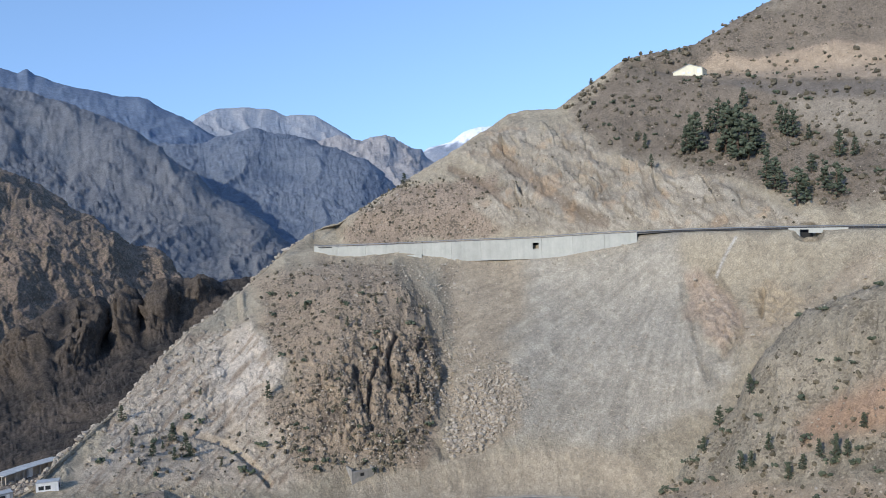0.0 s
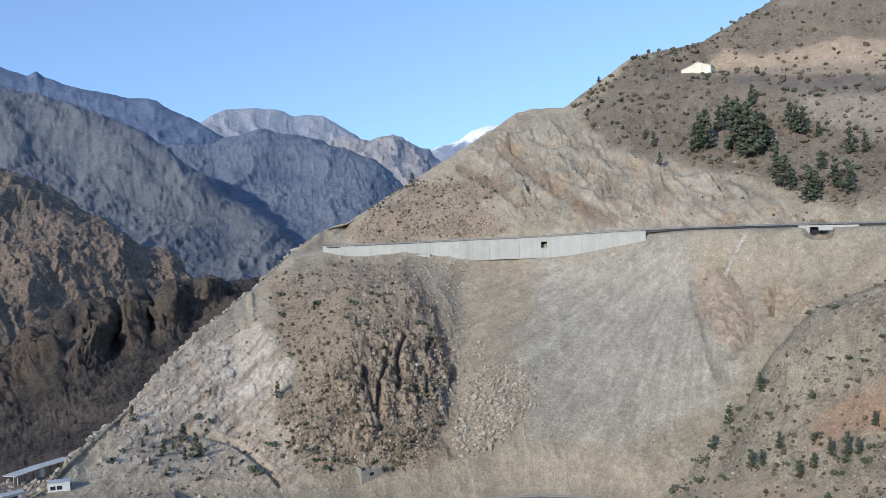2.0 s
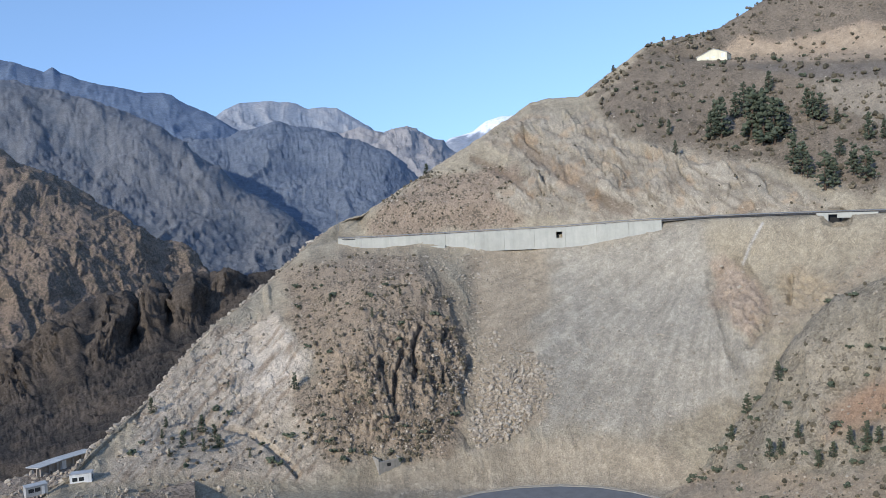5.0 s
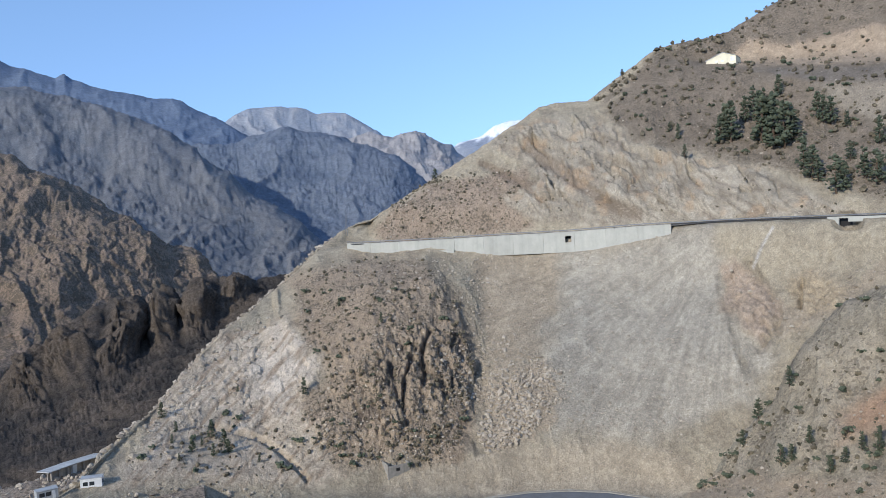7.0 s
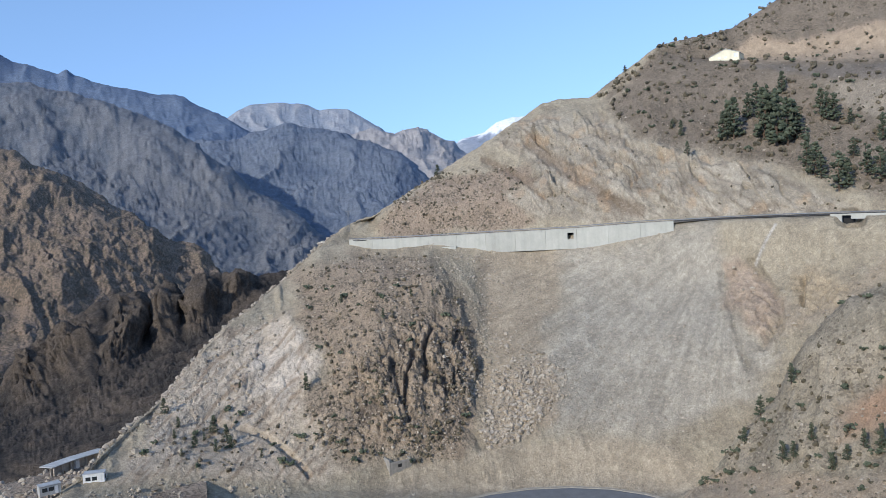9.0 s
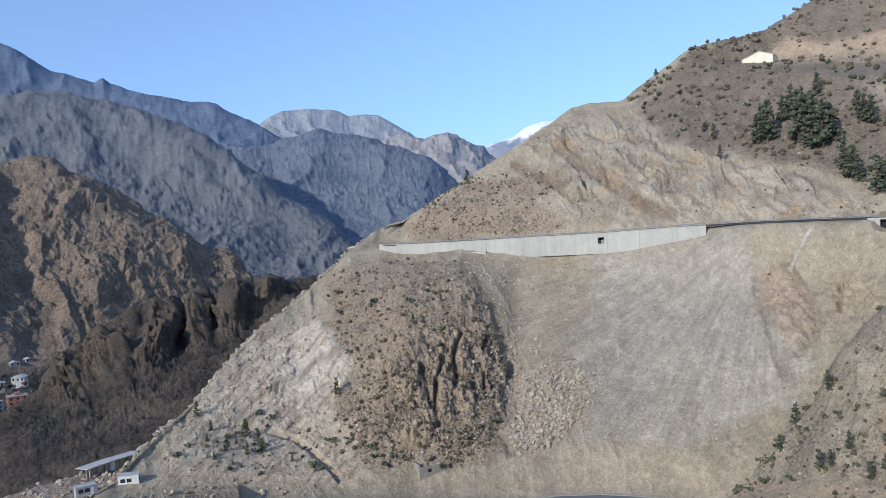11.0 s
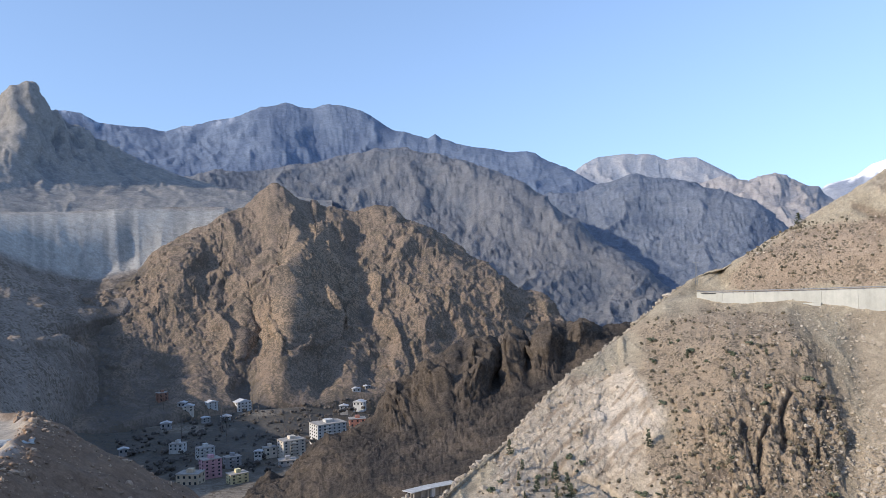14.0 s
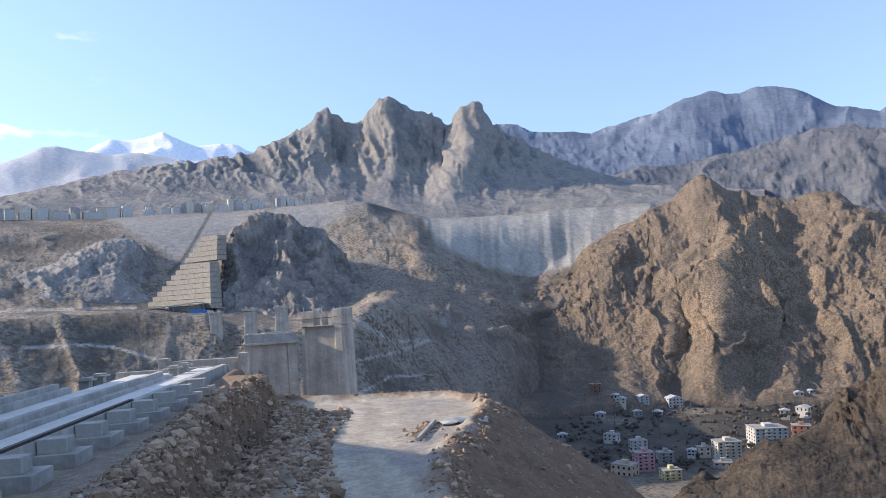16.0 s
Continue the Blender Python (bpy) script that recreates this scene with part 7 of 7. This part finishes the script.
# near-black sheet stands for the shade inside the culvert
part("lining", between(p0 + (p0 - p1) * 0.2, p1 + (p1 - p0) * 0.2, 0.2, -3.2, -0.2, 0.3), hole_dark, culvert)

mast_p = at_bearing(MAST[0] + 0.05, 338, 93.0)
mast = thing("steel_mast", "thin pale lattice mast beside the bend", "mast", Matrix.Translation(mast_p))
for x, y in ((-0.4, -0.4), (0.4, -0.4), (0.4, 0.4), (-0.4, 0.4)):
    bm = bmesh.new()
    tube(bm, (x, y, -1), (x * 0.4, y * 0.4, 8.2), 0.06, 0.05, 5)
    part("leg", bm, rail_steel, mast)
for k in range(6):
    bm = bmesh.new()
    s = (-1) ** k * 0.4 * (1 - k * 0.1)
    tube(bm, (s, -0.35, k * 1.35), (-s * 0.9, -0.33, k * 1.35 + 1.35), 0.035, 0.035, 5)
    part("brace", bm, rail_steel, mast)
part("crossarm", box((-1.2, -0.1, 7.9), (1.2, 0.1, 8.1), 0.02), rail_steel, mast)

# ---- shed on the upper bench ----
cream = weathered("cream_cladding", (0.76, 0.71, 0.53), 0.6, 0.12, 2.0)
white_paint = weathered("white_paint", (0.76, 0.77, 0.76), 0.6, 0.15, 1.5)
roof_grey = weathered("grey_sheet_roof", (0.42, 0.43, 0.43), 0.6, 0.25, 1.5, False)
glass_dark = make_mat("window_glass", 0.15, 0.0, 0.5)[0]
glass_dark.node_tree.nodes["Principled BSDF"].inputs["Base Color"].default_value = (0.03, 0.035, 0.04, 1)
sl = at_bearing(SHED_L[0], 380, 0)
sr = at_bearing(SHED_R[0], 377, 0)
sz = EYE + 380 * math.tan(radians(SHED_L[1])) - 0.3
yaw = math.degrees(math.atan2((sr - sl).y, (sr - sl).x))
shed_w = (sr - sl).length
shed = thing("gable_shed", "cream gabled metal shed on the levelled bench", "shed", Matrix.Translation((sl.x, sl.y, sz)) @ pose(0, 0, 0, 0, 0, yaw))
part("body", prism([(0, -1.5), (shed_w, -1.5), (shed_w, 2.1), (shed_w * 0.56, 4.2), (0, 1.2)], 0, 9), cream, shed)
bm = prism([(-0.3, 1.2), (shed_w * 0.56, 4.26), (shed_w + 0.3, 2.05), (shed_w + 0.3, 2.2), (shed_w * 0.56, 4.42), (-0.3, 1.36)], -0.35, 9.3)
part("roof", bm, roof_grey, shed)
part("door", box((shed_w * 0.82, -0.06, 0.0), (shed_w * 0.95, -0.004, 1.9), 0.01), white_paint, shed, "white door")
for x in (0.3, 0.5):
    part("window", box((shed_w * x, -0.05, 0.1), (shed_w * x + 1.4, -0.004, 0.9), 0.01), white_paint, shed)

# ---- concrete hut shell, cabins and long shed on the valley works ----
hl, hr = spot(near_P, HUT_L[0], HUT_L[1]), spot(near_P, HUT_R[0], HUT_R[1])
yaw = math.degrees(math.atan2((hr - hl).y, (hr - hl).x))
hw = math.hypot(hr.x - hl.x, hr.y - hl.y)
hut = thing("hut_shell", "small roofless grey concrete hut", "hut", Matrix.Translation((hl.x, hl.y, max(hl.z, hr.z) + 1.2)) @ pose(0, 0, 0, 0, 0, yaw + 14))
part("wall", box((0, 0, -4.5), (hw, 0.3, 2.4), 0.03), block_grey, hut)
part("wall", box((0, 4.6, -4.5), (hw, 4.9, 3.0), 0.03), block_grey, hut)
part("wall", box((0, 0.3, -4.5), (0.3, 4.6, 3.0), 0.03), block_grey, hut)
part("wall", box((hw - 0.3, 0.3, -4.5), (hw, 4.6, 2.6), 0.03), block_grey, hut)
# dark sheet on the wall face stands for the window hole's shade
part("window", box((hw * 0.38, -0.02, 0.8), (hw * 0.55, 0.0, 1.7)), hole_dark, hut)


def cabin(p, yaw, length, wide, high, wall_mat, roof_mat, label):
    ob = thing("site_cabin", label, "cabin", Matrix.Translation(p) @ pose(0, 0, 0, 0, 0, yaw), "site cabins")
    part("body", box((0, 0, 0.15), (length, wide, high), 0.05), wall_mat, ob)
    part("roof", box((-0.08, -0.08, high), (length + 0.08, wide + 0.08, high + 0.14), 0.04), roof_mat, ob)
    for x in (0.2, length / 2, length - 0.2):
        part("foot", box((x - 0.15, 0.1, -2.6), (x + 0.15, wide - 0.1, 0.15), 0.02), old_concrete, ob)
    part("door", box((length * 0.72, -0.04, 0.2), (length * 0.86, -0.003, high - 0.3), 0.01), white_paint, ob)
    for x in (0.12, 0.42):
        part("window", box((length * x, -0.04, 1.0), (length * x + 1.1, -0.003, 1.9), 0.01), glass_dark, ob)
    part("window", box((length + 0.003, wide * 0.2, 0.9), (length + 0.04, wide * 0.75, 2.0), 0.01), glass_dark, ob)


ca, cb = at_bearing(CABIN_L[0], 200, 0), at_bearing(CABIN_R[0], 199, 0)
cabin((ca.x, ca.y, EYE - 200 * math.tan(radians(17.43)) + 1.7), math.degrees(math.atan2((cb - ca).y, (cb - ca).x)), (cb - ca).length * 0.92, 2.5, 2.6, white_paint, roof_grey, "white site cabin with a grey roof on the works yard")
cc = at_bearing(CABIN2[0] + 0.3, 196, 0)
cabin((cc.x, cc.y, EYE - 196 * math.tan(radians(17.55)) + 1.2), math.degrees(math.atan2((cb - ca).y, (cb - ca).x)) + 25, 4.5, 2.4, 2.3, roof_grey, roof_grey, "blue-grey site cabin on the works yard")
ra, rb = at_bearing(ROOF_L[0], 226, 0), at_bearing(ROOF_R[0], 240, 0)
zl, zr = EYE - 226 * math.tan(radians(15.9)) - 0.7, EYE - 240 * math.tan(radians(15.34)) - 0.7
yaw = math.degrees(math.atan2((rb - ra).y, (rb - ra).x))
ln = (rb - ra).length
shed_sheet = weathered("dirty_white_sheet", (0.5, 0.5, 0.48), 0.7, 0.25, 1.5, False)
shed = thing("long_shed", "long low ruined shed with a pale sheet roof", "shed", Matrix.Translation((ra.x, ra.y, zl)) @ pose(0, 0, 0, 0, 0, yaw))
rise = zr - zl
part("roof", prism([(-0.5, 2.3), (ln * 0.45, 2.5 + rise * 0.45), (ln + 0.4, 2.3 + rise), (ln + 0.4, 2.5 + rise), (ln * 0.45, 2.72 + rise * 0.45), (-0.5, 2.5)], -0.4, 3.8), shed_sheet, shed, "dirty white sheet roof")
part("back_wall", prism([(0, -5), (ln, rise - 5), (ln, 2.25 + rise), (0, 2.25)], 0.7, 0.9), old_concrete, shed)
for k in range(7):
    x = ln * (k + 0.2) / 7
    part("pillar", box((x, 0, rise * x / ln - 5), (x + 0.4, 0.4, rise * x / ln + 2.3), 0.02), old_concrete, shed)
part("pier_wall", box((ln * 0.4, -0.1, rise * 0.4 - 2), (ln * 0.47, 1.2, rise * 0.4 + 2.2), 0.03), white_paint, shed)
mp = spot(works_P, MACHINE[0], MACHINE[1])
yellow = weathered("machine_yellow", (0.72, 0.4, 0.06), 0.5, 0.2, 0.5, False)
mach = thing("wheel_loader", "small orange wheel loader on the works yard", "loader", Matrix.Translation(mp + Vector((0, 0, 0.2))))
part("body", box((-1.4, -0.7, 0.5), (0.4, 0.7, 1.4), 0.1), yellow, mach)
part("cab", box((-0.5, -0.6, 1.4), (0.4, 0.6, 2.2), 0.08), glass_dark, mach)
part("bucket", prism([(1.3, 0.1), (2.0, 0.1), (1.5, 0.5), (1.5, 0.9), (1.3, 0.9)], -0.9, 0.9), yellow, mach)
part("arm", prism([(0.3, 0.8), (0.5, 1.1), (1.4, 0.7), (1.3, 0.5)], -0.3, 0.3), yellow, mach)
for x in (-0.9, 0.6):
    for y in (-0.85, 0.6):
        bm = bmesh.new()
        tube(bm, (x, y, 0.45), (x, y + 0.3, 0.45), 0.5, 0.5, 12)
        part("wheel", bm, hole_dark, mach)

# ---- on the gravel flat ----
tp = at_bearing(TARP[0], 8.8 / math.tan(radians(-TARP[1])), LOW_Z)
tarp_mat = weathered("pale_grey_plastic", (0.36, 0.38, 0.38), 0.5, 0.35, 0.6, False, 0.0, 0.03)
bm = bmesh.new()
bmesh.ops.create_grid(bm, x_segments=28, y_segments=16, size=1.0)
for v in bm.verts:
    x, y = v.co.x, v.co.y
    ed = max(abs(x), abs(y))
    f = noise.noise(Vector((x * 2.2, y * 2.2, 0.3)))
    v.co = Vector((x * 1.6 * (1 + 0.15 * f), y * 0.8 * (1 + 0.3 * f), 0.06 + 0.22 * max(0, 1 - ed) ** 0.5 + 0.16 * f + 0.08 * noise.noise(Vector((x * 6, y * 6, 2)))))
tarp = part("tarpaulin", bm, tarp_mat, smooth_shade=True)
tarp.matrix_basis = Matrix.Translation(tp + Vector((0, 0, 0.05))) @ pose(0, 0, 0, 0, 0, 62)
solid = tarp.modifiers.new("thickness", "SOLIDIFY")
solid.thickness = 0.05
tagged(tarp, "crumpled pale grey tarpaulin on the gravel", "tarpaulin")
ha, hb = (at_bearing(q[0], 8.8 / math.tan(radians(-q[1])), LOW_Z) for q in (HUMP_A, HUMP_B))
# a thin earth ridge; a made-up concrete slab stands in for it
hump = thing("kerb_slab", "low earth ridge on the gravel, built as a thin pale slab", "concrete slab")
part("slab", between(ha, hb, 0.18, -0.2, 0.26), concrete, hump)
pieces = []
for k in range(240):
    p = ha.lerp(hb, srng.random()) + Vector((*srng.normal(0, 0.45, 2), 0)) + Vector((-0.35, -0.2, 0.02))
    pieces.append(stone(p, 0.05 + 0.16 * srng.random() ** 3, srng))
tagged(new("slab_rubble", joined("slab_rubble", pieces, stone_berm)), "small broken stones heaped along the earth ridge", "rubble", kind="stuff")


# ---- village in the valley ----
PAINTS = {"pink": weathered("faded_pink_render", (0.55, 0.33, 0.36), 0.85, 0.2, 2), "tan": weathered("tan_render", (0.55, 0.45, 0.33), 0.85, 0.2, 2), "white": weathered("white_render", (0.54, 0.54, 0.52), 0.85, 0.2, 2),
          "grey": weathered("grey_render", (0.36, 0.36, 0.36), 0.85, 0.25, 2), "yellow": weathered("yellow_render", (0.62, 0.55, 0.33), 0.85, 0.2, 2), "cream": weathered("cream_render", (0.6, 0.55, 0.47), 0.85, 0.2, 2),
          "red": weathered("red_brown_render", (0.42, 0.2, 0.15), 0.85, 0.25, 2), "brick": weathered("bare_brick", (0.32, 0.18, 0.13), 0.9, 0.3, 1.5)}
ROOFS = {"flat": weathered("flat_roof_screed", (0.34, 0.32, 0.29), 0.9, 0.3, 2, False), "gable": weathered("pale_sheet_roofing", (0.5, 0.51, 0.52), 0.6, 0.25, 2, False)}
WORDS = {"pink": "faded pink", "tan": "tan", "white": "white", "grey": "grey", "yellow": "pale yellow", "cream": "cream", "red": "red-brown", "brick": "unfinished brick"}
window_mesh = bm_mesh("window", box((-0.5, -0.07, 0), (0.5, 0.0, 1.2), 0.02), glass_dark)
village_rng = np.random.default_rng(3)


def house(x, y, z, w, deep, h, floors, colour, roof, yaw, label, group, windows=True):
    ob = thing("apartment_house" if floors > 2 else "house", label, "building", pose(x, y, z, 0, 0, yaw), group)
    part("wall", box((-w / 2, 0, -4), (w / 2, deep, h), 0.05), PAINTS[colour], ob)
    if roof == "flat":
        top = part("roof", box((-w / 2 - 0.25, -0.25, h), (w / 2 + 0.25, deep + 0.25, h + 0.25), 0.04), ROOFS["flat"], ob)
        part("stair_head", box((-w * 0.12, deep * 0.3, h + 0.25), (w * 0.16, deep * 0.7, h + 1.9), 0.04), PAINTS[colour], top)
    else:
        part("roof", prism([(-w / 2 - 0.5, h), (w / 2 + 0.5, h), (0, h + w * 0.17)], -0.5, deep + 0.5), ROOFS["gable"], ob)
    if windows:
        n = max(2, int(w / 2.6))
        fh = h / floors
        for f in range(floors):
            for k in range(n):
                o = part("window", window_mesh, None, ob)
                o.location = (-w / 2 + w * (k + 0.5) / n, 0, fh * f + fh * 0.32)
                o.scale.z = fh / 2.6
            if floors > 2 and f:
                part("balcony", box((-w * 0.2, -0.9, fh * f - 0.08), (w * 0.08, -0.004, fh * f + 0.75), 0.03), PAINTS[colour], ob)
            for k in range(max(1, int(deep / 3.2))):
                for sgn in (-1, 1):
                    o = part("window", window_mesh, None, ob)
                    o.location = (sgn * w / 2, deep * (k + 0.5) / max(1, int(deep / 3.2)), fh * f + fh * 0.32)
                    o.rotation_euler = (0, 0, radians(90 * sgn))
                    o.scale.z = fh / 2.6
    return ob


for x, y, w, h, floors, colour, roof in VILLAGE_A + VILLAGE_B + VILLAGE_C:
    az_here = math.degrees(math.atan2(-x, y))
    turn = az_here + (22 if floors > 2 else village_rng.uniform(-30, 30))
    kind = "apartment block" if floors > 2 else "low house"
    away = math.hypot(x, y)
    base = spot(hill_P, az_here, math.degrees(math.atan2(5.0 - EYE, away)))
    near = math.hypot(base.x, base.y) / away
    x, y, z = (base.x, base.y, base.z) if near < 1 else (x, y, 5.0)
    scale = min(near, 1) * 0.9
    w, h = w * scale, h * scale * 0.85
    house(x, y, z, w * 0.82, w * 0.62, h, floors, colour, roof, turn, f"{WORDS[colour]} {floors}-storey {kind} in the valley village", "village houses")

# bare poplars and orchard scrub round the village
pieces = []
for k in range(14):
    a = radians(village_rng.uniform(38, 50))
    d = village_rng.uniform(470, 640)
    p = Vector((-d * math.sin(a), d * math.cos(a), 4))
    h = village_rng.uniform(9, 17)
    ob = thing("poplar", "tall bare grey poplar beside the village", "tree", Matrix.Translation(p), "poplars of the village")
    bm = bmesh.new()
    tube(bm, (0, 0, -1), (0, 0, h), 0.25, 0.04, 6)
    part("trunk", bm, twig, ob)
    bm = bmesh.new()
    for j in range(46):
        z = h * village_rng.uniform(0.15, 0.95)
        b = village_rng.uniform(0, 6.28)
        r = village_rng.uniform(0.3, 1.0)
        tube(bm, (0, 0, z), (r * math.cos(b), r * math.sin(b), z + village_rng.uniform(1.0, 2.4)), 0.05, 0.02, 4)
    part("limbs", bm, twig, ob)
pieces = []
for k in range(900):
    a = radians(village_rng.uniform(27, 54))
    d = village_rng.uniform(400, 690)
    s = village_rng.uniform(0.8, 2.4)
    p = np.array([-d * math.sin(a), d * math.cos(a), 4.6 + s * 0.4])
    for j in range(3):
        pieces.append(tuft(p + village_rng.normal(0, s * 0.5, 3) * np.array([1, 1, 0.3]), s * village_rng.uniform(0.4, 0.8), village_rng, 0.9))
leaf_bare = island_mat("bare_orchard_twigs", (0.06, 0.055, 0.05), (0.14, 0.125, 0.11), size=0.6, bump=0.08)
tagged(new("orchard_scrub", joined("orchard_scrub", pieces, leaf_bare)), "bare winter orchards and hedges on the valley floor", "scrub", kind="stuff")

# ---- settlement on the terrace ----
town_rng = np.random.default_rng(8)
ta, te, td = bearings(terrace_P)
for row, back in enumerate((0.0, 34.0)):
    az = 67.2 + 0.9 * row
    while az < 90:
        step = town_rng.uniform(0.35, 1.0)
        if not (78.9 < az < 79.8) and town_rng.random() < (0.9 if row == 0 else 0.75):
            col = int(np.argmin(np.abs(ta[terrace_P.shape[0] // 2] - az)))
            rim = terrace_P[int(np.argmax(te[:, col])), col]
            d = float(np.hypot(rim[0], rim[1])) + town_rng.uniform(1, 9) + back
            w = d * math.tan(radians(step)) * town_rng.uniform(0.6, 0.9)
            a = radians(az)
            h = town_rng.uniform(5, 9) if az < 69 else town_rng.uniform(7, 15) + 4 * row
            storeys = max(2, round(h / 3))
            colour = "white" if az < 68.6 or town_rng.random() < 0.55 else "cream" if town_rng.random() < 0.6 else "grey"
            house(-d * math.sin(a), d * math.cos(a), float(rim[2]) - 0.5, w, town_rng.uniform(8, 13), h, storeys, colour, "flat", az + town_rng.uniform(-14, 14),
                  f"{WORDS[colour]} {storeys}-storey block of the terrace settlement", "blocks of the terrace settlement", windows=False)
        az += step

# ---- terraced stone retaining works below the settlement ----
tier_stone = weathered("tan_block_stone", (0.34, 0.315, 0.27), 0.95, 0.35, 1.6, False, 0, 0.12)
works = thing("terraced_retaining_wall", "stepped tan stone retaining wall climbing the slope", "retaining wall")
for k in range(14):
    lower = k < 9
    f = k / 8 if lower else (k - 9) / 4
    el = (0.05 + 0.36 * k) + (0.0 if lower else 0.1)
    left = 79.0 - 2.5 * f if lower else 76.15 - 1.1 * f
    right = 74.55 - 0.05 * f if lower else 74.0 - 0.1 * f
    d = 572 + 5.5 * k
    z0 = EYE + d * math.tan(radians(el))
    n = max(2, int((left - right) / 0.45))
    turn = 40 * (left - right) / 3.0
    for j in range(n):
        g0, g1 = j / n, (j + 1) / n
        q0 = at_bearing(left + (right - left) * g0, d + turn * (0.5 - g0), z0)
        q1 = at_bearing(left + (right - left) * g1, d + turn * (0.5 - g1), z0)
        part("tier_block", between(q0, q0.lerp(q1, 0.985), 9.0, 0.15, d * 0.0063 * 0.93 + 0.2 * town_rng.random()), tier_stone, works)
roof_p = at_bearing(77.6, 545, EYE + 545 * math.tan(radians(0.0)))
shelter = thing("open_shelter", "long pale sheet-roofed works shelter", "shelter", Matrix.Translation(roof_p) @ pose(0, 0, 0, 0, 0, 76))
part("roof", prism([(-17, 1.6), (20, 5.0), (26, 4.0), (26, 4.4), (20, 5.5), (-17, 2.0)], -6, 10), ROOFS["gable"], shelter)
for x in (-15, -5, 5, 15, 24):
    part("pillar", box((x, -4, -6), (x + 0.6, -3.4, 2.4 + (x + 15) * 0.07), 0.05), concrete, shelter)
part("back_wall", box((2, 6, -6), (25, 6.6, 3.4), 0.05), PAINTS["white"], shelter)
blue = weathered("blue_sheeting", (0.06, 0.2, 0.55), 0.5, 0.2, 1.5, False)
bp = at_bearing(75.3, 520, EYE + 520 * math.tan(radians(-0.35)))
truck = thing("covered_truck", "blue covered truck beside the shelter", "truck", Matrix.Translation(bp) @ pose(0, 0, 0, 0, 0, 75))
part("cargo_cover", prism([(-6, 0.9), (4, 0.9), (4, 3.0), (3, 3.5), (-5, 3.5), (-6, 3.0)], -1.3, 1.3), blue, truck)
part("cab", prism([(4.3, 0.8), (6.6, 0.8), (6.6, 1.9), (5.9, 3.0), (4.3, 3.0)], -1.2, 1.2), PAINTS["white"], truck)
part("chassis", box((-6, -1.1, -2.5), (6.6, 1.1, 0.8), 0.05), hole_dark, truck)

# the works yard and its bridge, tilted about the viewpoint to fit the camera's view
VIEW_FIT_TILT = Matrix(((0.999764, -0.004053, -0.021345, 0), (0.003859, 0.999951, -0.009125, 0), (0.021381, 0.009041, 0.999731, 0), (0, 0, 0, 1)))
VIEW_FIT_TILT = Matrix.Translation((0, 0, EYE)) @ VIEW_FIT_TILT @ Matrix.Translation((0, 0, -EYE))
VIEW_FITTED = {"yard_ground", "bank_rubble", "rim_stones", "boulder", "casting_bed", "footing_block", "bearing_stack", "far_abutment", "pipe_offcut", "viaduct_pier", "slim_pier",
           "terraced_retaining_wall", "open_shelter", "covered_truck", "tarpaulin", "kerb_slab", "slab_rubble"}
for ob in scene.objects:
    if ob.parent is None and ob.name.split(".")[0] in VIEW_FITTED:
        ob.matrix_basis = VIEW_FIT_TILT @ ob.matrix_basis
